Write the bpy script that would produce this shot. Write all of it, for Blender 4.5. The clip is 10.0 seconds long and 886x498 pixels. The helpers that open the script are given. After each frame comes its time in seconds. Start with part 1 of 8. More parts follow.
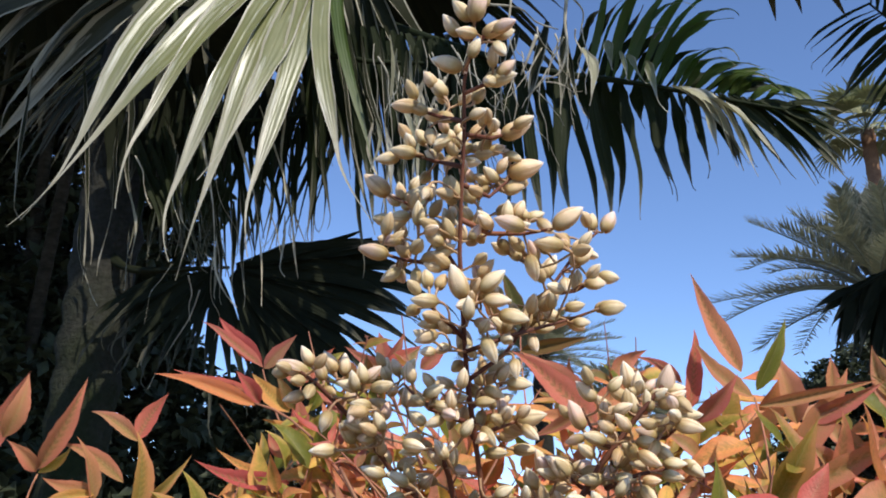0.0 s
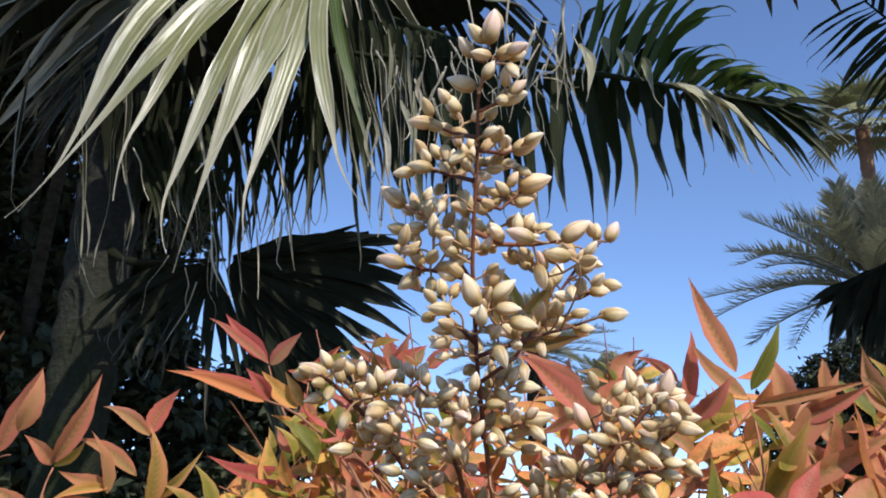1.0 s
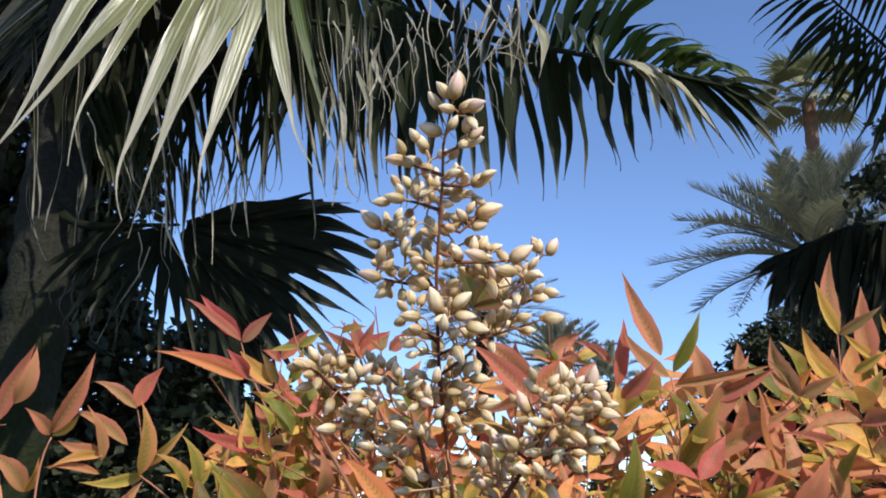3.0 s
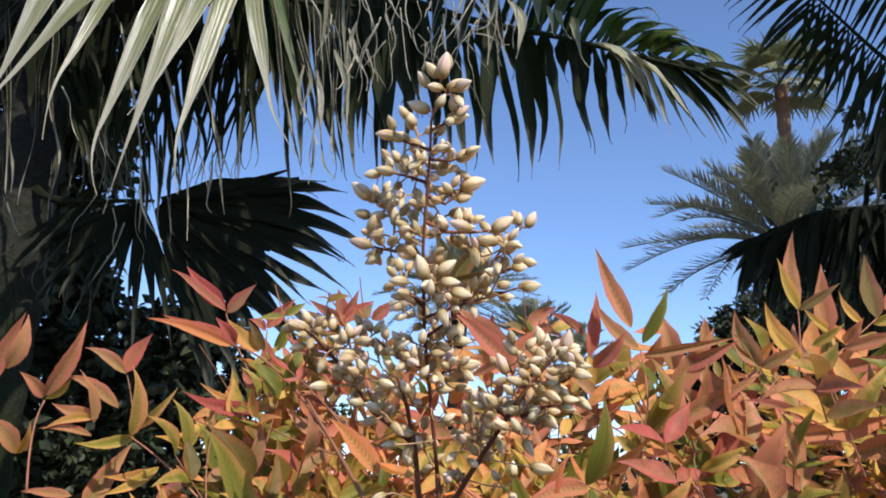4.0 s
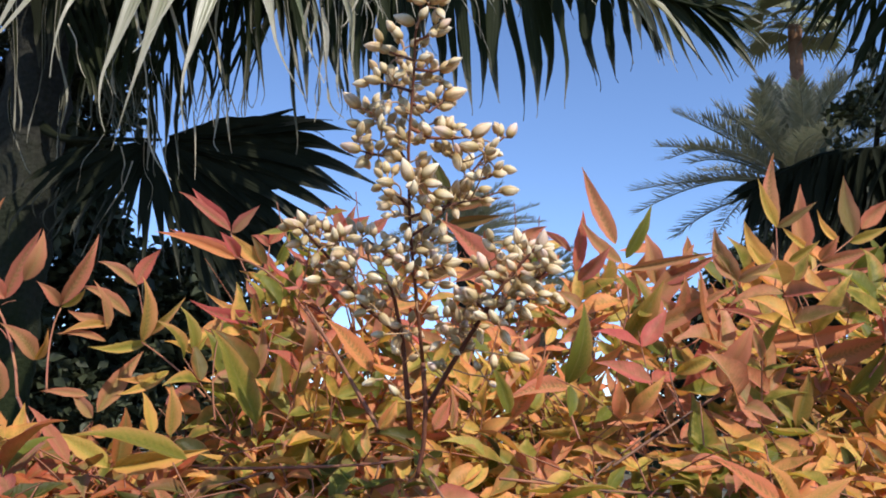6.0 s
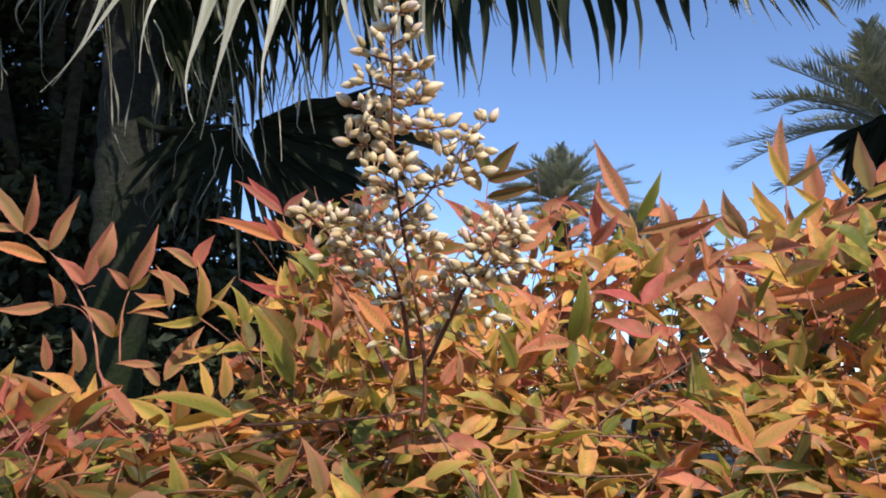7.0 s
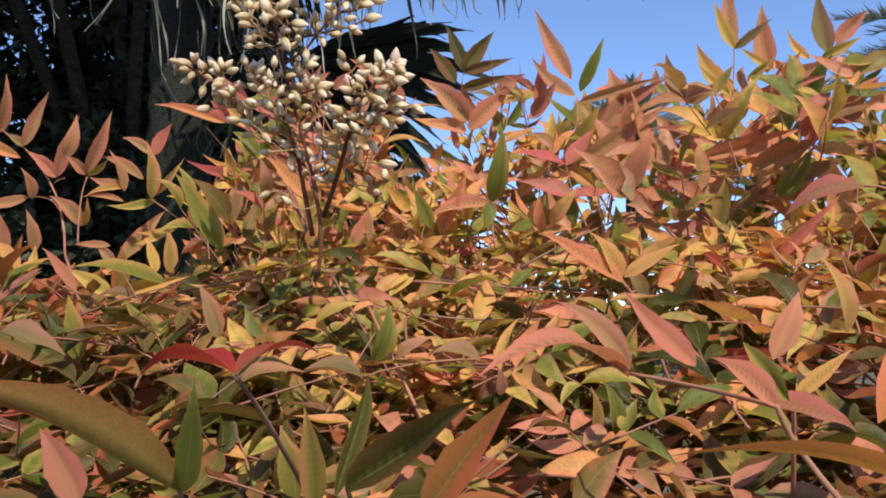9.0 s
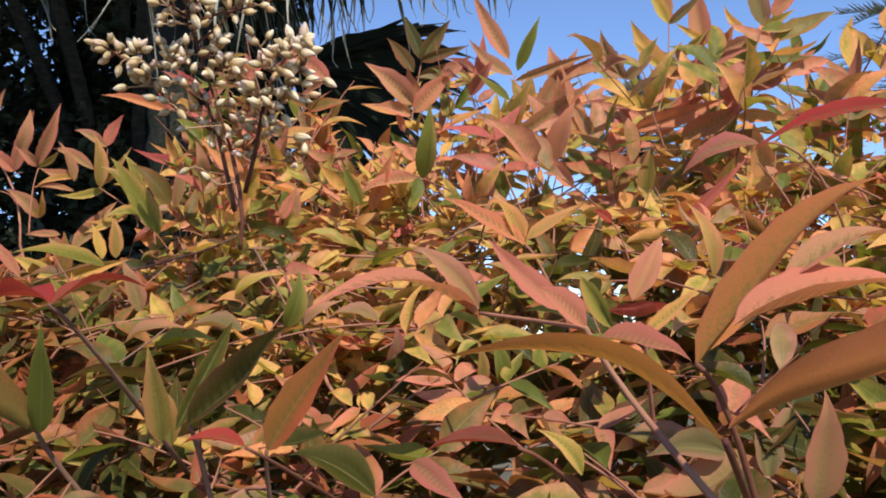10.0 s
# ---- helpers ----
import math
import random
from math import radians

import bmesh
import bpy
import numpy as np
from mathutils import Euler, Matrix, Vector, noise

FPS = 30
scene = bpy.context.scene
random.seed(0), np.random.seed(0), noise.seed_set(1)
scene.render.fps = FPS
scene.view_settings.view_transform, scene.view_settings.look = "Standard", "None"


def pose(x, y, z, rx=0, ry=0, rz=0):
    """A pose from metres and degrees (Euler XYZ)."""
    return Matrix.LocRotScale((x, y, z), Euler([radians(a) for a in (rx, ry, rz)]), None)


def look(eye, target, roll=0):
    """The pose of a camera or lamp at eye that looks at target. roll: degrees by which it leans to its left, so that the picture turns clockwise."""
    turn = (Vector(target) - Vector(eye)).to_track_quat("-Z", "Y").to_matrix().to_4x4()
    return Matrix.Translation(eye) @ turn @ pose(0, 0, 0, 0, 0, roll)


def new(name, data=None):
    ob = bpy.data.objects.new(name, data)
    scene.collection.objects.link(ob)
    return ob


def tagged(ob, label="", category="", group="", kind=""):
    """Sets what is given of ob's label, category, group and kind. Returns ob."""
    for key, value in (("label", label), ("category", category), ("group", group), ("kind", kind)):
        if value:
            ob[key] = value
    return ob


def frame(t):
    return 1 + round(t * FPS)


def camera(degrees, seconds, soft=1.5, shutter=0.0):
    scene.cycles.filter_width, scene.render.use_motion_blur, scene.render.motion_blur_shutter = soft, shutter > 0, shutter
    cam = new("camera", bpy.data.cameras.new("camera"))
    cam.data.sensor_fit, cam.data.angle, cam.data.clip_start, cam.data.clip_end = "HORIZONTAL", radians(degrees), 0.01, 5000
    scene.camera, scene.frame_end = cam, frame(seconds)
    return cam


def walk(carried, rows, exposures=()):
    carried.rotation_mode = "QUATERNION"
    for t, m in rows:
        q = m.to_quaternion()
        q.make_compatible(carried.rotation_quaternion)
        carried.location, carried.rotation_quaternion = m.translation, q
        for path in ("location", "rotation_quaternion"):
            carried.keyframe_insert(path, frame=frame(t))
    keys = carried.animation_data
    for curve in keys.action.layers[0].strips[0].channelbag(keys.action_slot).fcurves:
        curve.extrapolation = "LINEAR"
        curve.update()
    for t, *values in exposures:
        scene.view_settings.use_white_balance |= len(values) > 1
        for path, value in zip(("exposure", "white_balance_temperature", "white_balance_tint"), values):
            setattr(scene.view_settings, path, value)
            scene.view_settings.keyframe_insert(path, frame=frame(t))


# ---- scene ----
cam = camera(51.4, 10.0, 1.9)
PATH = [
    (0, 0.0000, 0.0000, 1.3500, 108.00, -0.00, 0.00),
    (0.5, -0.0036, -0.0039, 1.3490, 107.78, -0.14, -0.23),
    (1, -0.0045, -0.0117, 1.3505, 107.53, -0.28, -0.45),
    (1.5, -0.0072, -0.0181, 1.3529, 107.44, -0.46, -0.90),
    (2, -0.0109, -0.0318, 1.3537, 107.30, -0.29, -1.42),
    (2.5, -0.0092, -0.0497, 1.3529, 106.36, -0.11, -2.19),
    (2.7, -0.0088, -0.0548, 1.3528, 105.97, -0.07, -2.85),
    (3.8, -0.0165, -0.0722, 1.3434, 103.98, -0.79, -4.84),
    (4, -0.0151, -0.0765, 1.3431, 104.10, -0.52, -5.37),
    (4.5, -0.0182, -0.0827, 1.3363, 102.86, -1.09, -6.68),
    (5, -0.0212, -0.0884, 1.3315, 101.72, -0.82, -7.55),
    (5.5, -0.0204, -0.0877, 1.3252, 100.61, -1.04, -7.55),
    (5.7, -0.0175, -0.0890, 1.3252, 100.71, -0.98, -6.75),
    (6.8, 0.0233, -0.1323, 1.3224, 99.18, 0.54, 0.38),
    (7, 0.0303, -0.1398, 1.3202, 98.63, 0.94, 1.56),
    (7.5, 0.0513, -0.1541, 1.3122, 97.21, 1.69, 4.23),
    (8, 0.0673, -0.1525, 1.3036, 96.64, 1.98, 5.32),
    (8.5, 0.0853, -0.1407, 1.2909, 95.80, 2.43, 6.31),
    (9, 0.1026, -0.1355, 1.2805, 95.11, 1.93, 6.27),
    (9.5, 0.1225, -0.1353, 1.2729, 95.23, 2.42, 6.29),
    (10, 0.1411, -0.1362, 1.2636, 95.49, 3.26, 7.15),
]
walk(cam, [(t, pose(x, y, z, rx, ry, rz)) for t, x, y, z, rx, ry, rz in PATH])
# ---- end of path ----
# ---- light ----
SUN_EL, SUN_AZ = radians(47), radians(150)
to_sun = Vector((math.sin(SUN_AZ) * math.cos(SUN_EL), math.cos(SUN_AZ) * math.cos(SUN_EL), math.sin(SUN_EL)))
world = bpy.data.worlds.new("world")
scene.world = world
world.use_nodes = True
wn = world.node_tree
sky = wn.nodes.new("ShaderNodeTexSky")
sky.sky_type = "NISHITA"
sky.sun_disc = False
sky.sun_elevation, sky.sun_rotation = SUN_EL, SUN_AZ
sky.altitude, sky.air_density, sky.dust_density, sky.ozone_density = 2000, 0.95, 0.0, 5.0
tint = wn.nodes.new("ShaderNodeMix")
tint.data_type, tint.blend_type = "RGBA", "MULTIPLY"
tint.inputs[0].default_value, tint.inputs[7].default_value = 1.0, (1.175, 1.16, 1.21, 1)
wn.links.new(sky.outputs[0], tint.inputs[6])
wn.links.new(tint.outputs[2], wn.nodes["Background"].inputs[0])
wn.nodes["Background"].inputs[1].default_value = 0.165
sun = new("sun", bpy.data.lights.new("sun", "SUN"))
sun.data.energy, sun.data.angle, sun.data.color = 4.8, radians(0.5), (1.0, 0.95, 0.86)
sun.matrix_world = look(to_sun * 50, (0, 0, 0))
scene.view_settings.exposure = 0.13


# ---- materials ----
def mat(name):
    m = bpy.data.materials.new(name)
    m.use_nodes = True
    nt = m.node_tree
    for n in list(nt.nodes):
        nt.nodes.remove(n)
    return m, nt, nt.nodes.new("ShaderNodeOutputMaterial")


def node(nt, kind, **values):
    n = nt.nodes.new(kind)
    for key, value in values.items():
        n.inputs[key.replace("_", " ")].default_value = value
    return n


def mix(nt, fac, a, b, blend="MIX"):
    n = nt.nodes.new("ShaderNodeMix")
    n.data_type, n.blend_type = "RGBA", blend
    for socket, value in ((n.inputs[0], fac), (n.inputs[6], a), (n.inputs[7], b)):
        if isinstance(value, bpy.types.NodeSocket):
            nt.links.new(value, socket)
        else:
            socket.default_value = value if isinstance(value, (int, float)) else (*value, 1)
    return n.outputs[2]


def math_node(nt, op, a, b=0.0, c=0.0):
    n = nt.nodes.new("ShaderNodeMath")
    n.operation = op
    for socket, value in zip(n.inputs, (a, b, c)):
        if isinstance(value, bpy.types.NodeSocket):
            nt.links.new(value, socket)
        else:
            socket.default_value = value
    return n.outputs[0]


def ramp(nt, fac, stops):
    n = nt.nodes.new("ShaderNodeValToRGB")
    while len(n.color_ramp.elements) < len(stops):
        n.color_ramp.elements.new(0.5)
    for e, (pos, col) in zip(n.color_ramp.elements, stops):
        e.position, e.color = pos, (*col, 1)
    nt.links.new(fac, n.inputs[0])
    return n.outputs[0]


def noise_tex(nt, scale, detail=3.0, rough=0.6, coord="Object"):
    tc = nt.nodes.new("ShaderNodeTexCoord")
    n = node(nt, "ShaderNodeTexNoise", Scale=scale, Detail=detail, Roughness=rough)
    nt.links.new(tc.outputs[coord], n.inputs["Vector"])
    return n.outputs["Fac"]


def surface(nt, out, colour, rough, translucent=0.0, trans_colour=None, bump=None, strength=0.3, distance=0.001, spec=0.5):
    p = node(nt, "ShaderNodeBsdfPrincipled", Roughness=rough)
    p.inputs["Specular IOR Level"].default_value = spec
    if isinstance(colour, bpy.types.NodeSocket):
        nt.links.new(colour, p.inputs["Base Color"])
    else:
        p.inputs["Base Color"].default_value = (*colour, 1)
    if bump is not None:
        b = node(nt, "ShaderNodeBump", Strength=strength, Distance=distance)
        nt.links.new(bump, b.inputs["Height"])
        nt.links.new(b.outputs[0], p.inputs["Normal"])
    shader = p.outputs[0]
    if translucent:
        tr = nt.nodes.new("ShaderNodeBsdfTranslucent")
        if isinstance(trans_colour, bpy.types.NodeSocket):
            nt.links.new(trans_colour, tr.inputs[0])
        else:
            tr.inputs[0].default_value = (*trans_colour, 1)
        ms = nt.nodes.new("ShaderNodeMixShader")
        ms.inputs[0].default_value = translucent
        nt.links.new(shader, ms.inputs[1])
        nt.links.new(tr.outputs[0], ms.inputs[2])
        shader = ms.outputs[0]
    nt.links.new(shader, out.inputs[0])


def leaf_material(name, margin, inner, centre, centre_width, glow, island=False):
    """A turning leaf: coloured margin, duller blade, green along the midrib with a feathered edge, blotches and pale veins."""
    m, nt, out = mat(name)
    uv = nt.nodes.new("ShaderNodeUVMap")
    uv.uv_map = "UVMap"
    sep = nt.nodes.new("ShaderNodeSeparateXYZ")
    nt.links.new(uv.outputs[0], sep.inputs[0])
    u, v = sep.outputs[0], sep.outputs[1]
    across = math_node(nt, "ABSOLUTE", math_node(nt, "MULTIPLY_ADD", u, 2.0, -1.0))
    if island:
        rnd = nt.nodes.new("ShaderNodeNewGeometry").outputs["Random Per Island"]
    else:
        rnd = nt.nodes.new("ShaderNodeObjectInfo").outputs["Random"]
    # side veins run slantwise from the midrib
    slant = math_node(nt, "MULTIPLY_ADD", across, -0.13, v)
    wave = math_node(nt, "SINE", math_node(nt, "MULTIPLY", slant, 88.0))
    n0 = noise_tex(nt, 70.0, 2.0)
    n1 = noise_tex(nt, 230.0)
    n2 = noise_tex(nt, 1100.0, 2.0)
    edge = math_node(nt, "MULTIPLY_ADD", across, 0.45, math_node(nt, "MULTIPLY_ADD", wave, 0.04, 0.29))
    edge = math_node(nt, "ADD", edge, math_node(nt, "MULTIPLY_ADD", n1, 0.6, -0.3))
    edge = math_node(nt, "ADD", edge, math_node(nt, "MULTIPLY_ADD", n0, 0.7, -0.33))
    edge = math_node(nt, "ADD", edge, math_node(nt, "MULTIPLY_ADD", rnd, 0.6, -0.3))
    edge = math_node(nt, "ADD", edge, math_node(nt, "MULTIPLY_ADD", v, 0.25, -0.12))
    # one half is made greener: the shade of a folded blade put into colour
    lean = math_node(nt, "MULTIPLY_ADD", math_node(nt, "FRACT", math_node(nt, "MULTIPLY", rnd, 13.0)), 1.3, -0.65)
    edge = math_node(nt, "ADD", edge, math_node(nt, "MULTIPLY", math_node(nt, "SUBTRACT", u, 0.5), lean))
    body = ramp(nt, edge, [(0.0, centre), (max(centre_width, 0.02), centre), (min(centre_width + 0.30, 0.9), inner), (0.99, margin)])
    tone = ramp(nt, rnd, [(0.0, (0.70, 0.76, 0.78)), (0.35, (1.0, 0.95, 0.9)), (0.7, (1.12, 1.0, 0.85)), (1.0, (0.9, 0.7, 0.75))])
    body = mix(nt, 1.0, body, tone, "MULTIPLY")
    body = mix(nt, 1.0, body, ramp(nt, n1, [(0.3, (0.80, 0.80, 0.78)), (0.7, (1.14, 1.12, 1.10))]), "MULTIPLY")
    body = mix(nt, math_node(nt, "MULTIPLY", math_node(nt, "GREATER_THAN", n2, 0.66), 0.3), body, (0.20, 0.07, 0.03))
    mark = math_node(nt, "LESS_THAN", math_node(nt, "ADD", across, math_node(nt, "MULTIPLY", n1, 0.5)), math_node(nt, "MULTIPLY_ADD", n0, 1.3, -0.12))
    mark = math_node(nt, "MULTIPLY", mark, math_node(nt, "GREATER_THAN", math_node(nt, "MULTIPLY_ADD", n2, 1.2, wave), 0.5))
    mark = math_node(nt, "MULTIPLY", mark, math_node(nt, "GREATER_THAN", math_node(nt, "FRACT", math_node(nt, "MULTIPLY", rnd, 7.0)), 0.5))
    body = mix(nt, math_node(nt, "MULTIPLY", mark, 0.25 if island else 0.5), body, (0.11, 0.13, 0.035))
    thin = math_node(nt, "GREATER_THAN", across, 0.94)
    body = mix(nt, math_node(nt, "MULTIPLY", thin, 0.3), body, (0.42, 0.10, 0.07))
    rib = math_node(nt, "LESS_THAN", across, 0.035)
    body = mix(nt, math_node(nt, "MULTIPLY", rib, 0.3), body, (0.50, 0.34, 0.16))
    veins = math_node(nt, "ADD", math_node(nt, "MULTIPLY", wave, 0.10), math_node(nt, "ADD", n2, n1))
    surface(nt, out, body, 0.42, 0.36, mix(nt, 0.55, body, glow), veins, 0.35, 0.0006, 0.16 if island else 0.09)
    return m


LEAF = {
    "pink": ((0.70, 0.26, 0.185), (0.62, 0.295, 0.165), (0.44, 0.29, 0.11), 0.07, (0.88, 0.34, 0.09)),
    "orange": ((0.78, 0.31, 0.155), (0.70, 0.36, 0.135), (0.42, 0.32, 0.08), 0.14, (0.90, 0.40, 0.05)),
    "olive": ((0.76, 0.39, 0.15), (0.66, 0.45, 0.125), (0.37, 0.34, 0.07), 0.18, (0.92, 0.60, 0.05)),
    "green": ((0.48, 0.28, 0.10), (0.32, 0.28, 0.065), (0.16, 0.18, 0.034), 0.38, (0.44, 0.44, 0.04)),
    "red": ((0.56, 0.145, 0.13), (0.49, 0.18, 0.13), (0.34, 0.19, 0.09), 0.07, (0.80, 0.14, 0.05)),
    "blush": ((0.57, 0.215, 0.15), (0.47, 0.25, 0.13), (0.27, 0.22, 0.08), 0.14, (0.66, 0.28, 0.05)),
    "ember": ((0.64, 0.21, 0.12), (0.54, 0.21, 0.075), (0.46, 0.21, 0.06), 0.10, (0.85, 0.32, 0.03)),
    "crimson": ((0.44, 0.055, 0.05), (0.40, 0.08, 0.055), (0.30, 0.10, 0.05), 0.06, (0.70, 0.08, 0.03)),
    # these darker kinds mix leaf colour with shade put into it
    "rust": ((0.48, 0.135, 0.065), (0.37, 0.16, 0.055), (0.20, 0.15, 0.04), 0.20, (0.50, 0.20, 0.025)),
    "shadowed": ((0.24, 0.105, 0.05), (0.165, 0.105, 0.04), (0.095, 0.09, 0.028), 0.25, (0.32, 0.20, 0.03)),
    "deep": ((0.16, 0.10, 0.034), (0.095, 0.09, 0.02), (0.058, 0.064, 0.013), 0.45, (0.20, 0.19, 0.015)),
}
TONE = {"crimson": "deep red", "ember": "orange-brown", "deep": "dark green", "rust": "rust-brown", "blush": "dusky pink", "olive": "yellow-green"}
leaf_mat = {k: leaf_material("leaf_" + k, *v) for k, v in LEAF.items()}
leaf_mat_joined = {k: leaf_material("foliage_" + k, *v, island=True) for k, v in LEAF.items()}


def bud_material(name, base, tip):
    m, nt, out = mat(name)
    uv = nt.nodes.new("ShaderNodeUVMap")
    sep = nt.nodes.new("ShaderNodeSeparateXYZ")
    nt.links.new(uv.outputs[0], sep.inputs[0])
    rnd = nt.nodes.new("ShaderNodeObjectInfo").outputs["Random"]
    n = noise_tex(nt, 3.0, 4.0)
    pos = math_node(nt, "ADD", sep.outputs[1], math_node(nt, "MULTIPLY_ADD", n, 0.4, -0.2))
    # bud tints, with shade at the base and light at the tip painted in
    col = ramp(nt, pos, [(0.0, (0.30, 0.19, 0.07)), (0.2, (0.55, 0.42, 0.20)), (0.5, base), (0.75, base), (1.0, tip)])
    seam = math_node(nt, "PINGPONG", sep.outputs[0], 0.5)
    seam = math_node(nt, "LESS_THAN", math_node(nt, "ADD", seam, math_node(nt, "MULTIPLY_ADD", n, 0.08, -0.04)), 0.07)
    col = mix(nt, math_node(nt, "MULTIPLY", seam, 0.55), col, (0.40, 0.24, 0.11))
    col = mix(nt, 1.0, col, ramp(nt, rnd, [(0.0, (0.82, 0.80, 0.72)), (0.5, (1, 1, 1)), (1.0, (1.04, 0.92, 0.88))]), "MULTIPLY")
    surface(nt, out, col, 0.55, 0.16, (0.92, 0.66, 0.36), n, 0.15, 0.0005, 0.25)
    return m


bud_cream = bud_material("bud_cream", (0.89, 0.725, 0.475), (0.97, 0.92, 0.82))
# darker copy of the cream bud, with the brown of shaded buds as colour
bud_shade = bud_material("bud_shade", (0.60, 0.45, 0.25), (0.82, 0.68, 0.46))
bud_blush = bud_material("bud_blush", (0.84, 0.62, 0.50), (0.92, 0.76, 0.70))


def plain_material(name, a, b, scale, rough, bump=0.3, translucent=0.0, glow=(0.2, 0.3, 0.05), spec=0.5, stretch=None, island=False):
    m, nt, out = mat(name)
    tc = nt.nodes.new("ShaderNodeTexCoord")
    mp = nt.nodes.new("ShaderNodeMapping")
    mp.inputs["Scale"].default_value = stretch or (1, 1, 1)
    nt.links.new(tc.outputs["Object"], mp.inputs[0])
    n = node(nt, "ShaderNodeTexNoise", Scale=scale, Detail=5.0, Roughness=0.65)
    nt.links.new(mp.outputs[0], n.inputs["Vector"])
    col = ramp(nt, n.outputs["Fac"], [(0.3, a), (0.7, b)])
    if island:
        rnd = nt.nodes.new("ShaderNodeNewGeometry").outputs["Random Per Island"]
    else:
        rnd = nt.nodes.new("ShaderNodeObjectInfo").outputs["Random"]
    col = mix(nt, 1.0, col, ramp(nt, rnd, [(0.0, (0.7, 0.72, 0.7)), (1.0, (1.15, 1.1, 1.0))]), "MULTIPLY")
    surface(nt, out, col, rough, translucent, glow, n.outputs["Fac"], bump, 0.004, spec)
    return m


def blade_material(name, a, b, glow, rough=0.3, translucent=0.25, spec=0.6, dry=0.0, glint=0.0, margin=0.0):
    """A palm blade: lengthwise ribs, glint streaks painted along v, dry straw-coloured tips and margins."""
    m, nt, out = mat(name)
    uv = nt.nodes.new("ShaderNodeUVMap")
    uv.uv_map = "UVMap"
    sep = nt.nodes.new("ShaderNodeSeparateXYZ")
    nt.links.new(uv.outputs[0], sep.inputs[0])
    u, v = sep.outputs[0], sep.outputs[1]
    rnd = nt.nodes.new("ShaderNodeNewGeometry").outputs["Random Per Island"]
    com = nt.nodes.new("ShaderNodeCombineXYZ")
    nt.links.new(math_node(nt, "MULTIPLY", u, 2.6), com.inputs[0])
    nt.links.new(math_node(nt, "MULTIPLY", v, 3.4), com.inputs[1])
    nt.links.new(math_node(nt, "MULTIPLY", rnd, 40.0), com.inputs[2])
    fibre = node(nt, "ShaderNodeTexNoise", Scale=1.0, Detail=4.0, Roughness=0.6)
    nt.links.new(com.outputs[0], fibre.inputs["Vector"])
    rib = math_node(nt, "SINE", math_node(nt, "MULTIPLY", u, 26.0))
    big = noise_tex(nt, 14.0, 4.0)
    col = mix(nt, big, a, b)
    col = mix(nt, 1.0, col, ramp(nt, rnd, [(0.0, (0.7, 0.78, 0.75)), (1.0, (1.2, 1.12, 1.0))]), "MULTIPLY")
    if glint:
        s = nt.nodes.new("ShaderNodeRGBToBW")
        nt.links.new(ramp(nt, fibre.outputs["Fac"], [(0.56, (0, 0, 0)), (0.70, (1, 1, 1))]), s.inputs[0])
        col = mix(nt, math_node(nt, "MULTIPLY", s.outputs[0], glint), col, (0.74, 0.74, 0.66))
    tip = math_node(nt, "ADD", v, math_node(nt, "MULTIPLY_ADD", fibre.outputs["Fac"], 0.5, -0.25))
    if margin:
        across = math_node(nt, "ABSOLUTE", math_node(nt, "MULTIPLY_ADD", u, 2.0, -1.0))
        tip = math_node(nt, "ADD", tip, math_node(nt, "MULTIPLY", math_node(nt, "GREATER_THAN", across, 1.0 - margin), 0.6))
    fade_v = nt.nodes.new("ShaderNodeRGBToBW")
    nt.links.new(ramp(nt, tip, [(0.62, (0, 0, 0)), (0.86, (1, 1, 1))]), fade_v.inputs[0])
    col = mix(nt, math_node(nt, "MULTIPLY", fade_v.outputs[0], dry), col, (0.40, 0.365, 0.28))
    surface(nt, out, col, rough, translucent, glow, math_node(nt, "MULTIPLY_ADD", rib, 0.14, fibre.outputs["Fac"]), 0.6, 0.003, spec)
    return m


stem_red = plain_material("stem_red", (0.12, 0.038, 0.026), (0.24, 0.095, 0.055), 60, 0.6, 0.2, spec=0.2)
pedicel_tan = plain_material("pedicel_tan", (0.26, 0.13, 0.07), (0.46, 0.30, 0.16), 60, 0.5, 0.2)
stem_pink = plain_material("stem_pink", (0.30, 0.10, 0.075), (0.40, 0.20, 0.11), 50, 0.6, 0.2, spec=0.2)
stem_mauve = plain_material("stem_mauve", (0.17, 0.08, 0.06), (0.30, 0.17, 0.11), 50, 0.7, 0.3, spec=0.15)
cane_bark = plain_material("cane_bark", (0.10, 0.065, 0.045), (0.22, 0.16, 0.11), 40, 0.8, 0.6, stretch=(1, 1, 0.2))
palm_bark = plain_material("palm_bark", (0.016, 0.014, 0.011), (0.055, 0.048, 0.038), 14, 0.9, 0.9, stretch=(1, 1, 2.5), spec=0.1)


def mossy(name):
    """Dark bark with moss that thins out upwards in patches."""
    m, nt, out = mat(name)
    tc = nt.nodes.new("ShaderNodeTexCoord")
    sep = nt.nodes.new("ShaderNodeSeparateXYZ")
    nt.links.new(tc.outputs["Object"], sep.inputs[0])
    n = noise_tex(nt, 11.0, 6.0)
    f = noise_tex(nt, 60.0, 4.0)
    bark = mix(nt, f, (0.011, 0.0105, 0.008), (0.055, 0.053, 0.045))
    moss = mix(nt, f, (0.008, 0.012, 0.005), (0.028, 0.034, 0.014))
    level = math_node(nt, "MULTIPLY_ADD", n, 2.0, math_node(nt, "MULTIPLY", sep.outputs[2], -1.2))
    level = math_node(nt, "ADD", level, 1.7)
    level = math_node(nt, "MINIMUM", math_node(nt, "MAXIMUM", level, 0.0), 1.0)
    surface(nt, out, mix(nt, level, bark, moss), 0.95, bump=math_node(nt, "ADD", n, f), strength=0.9, distance=0.01, spec=0.08)
    return m


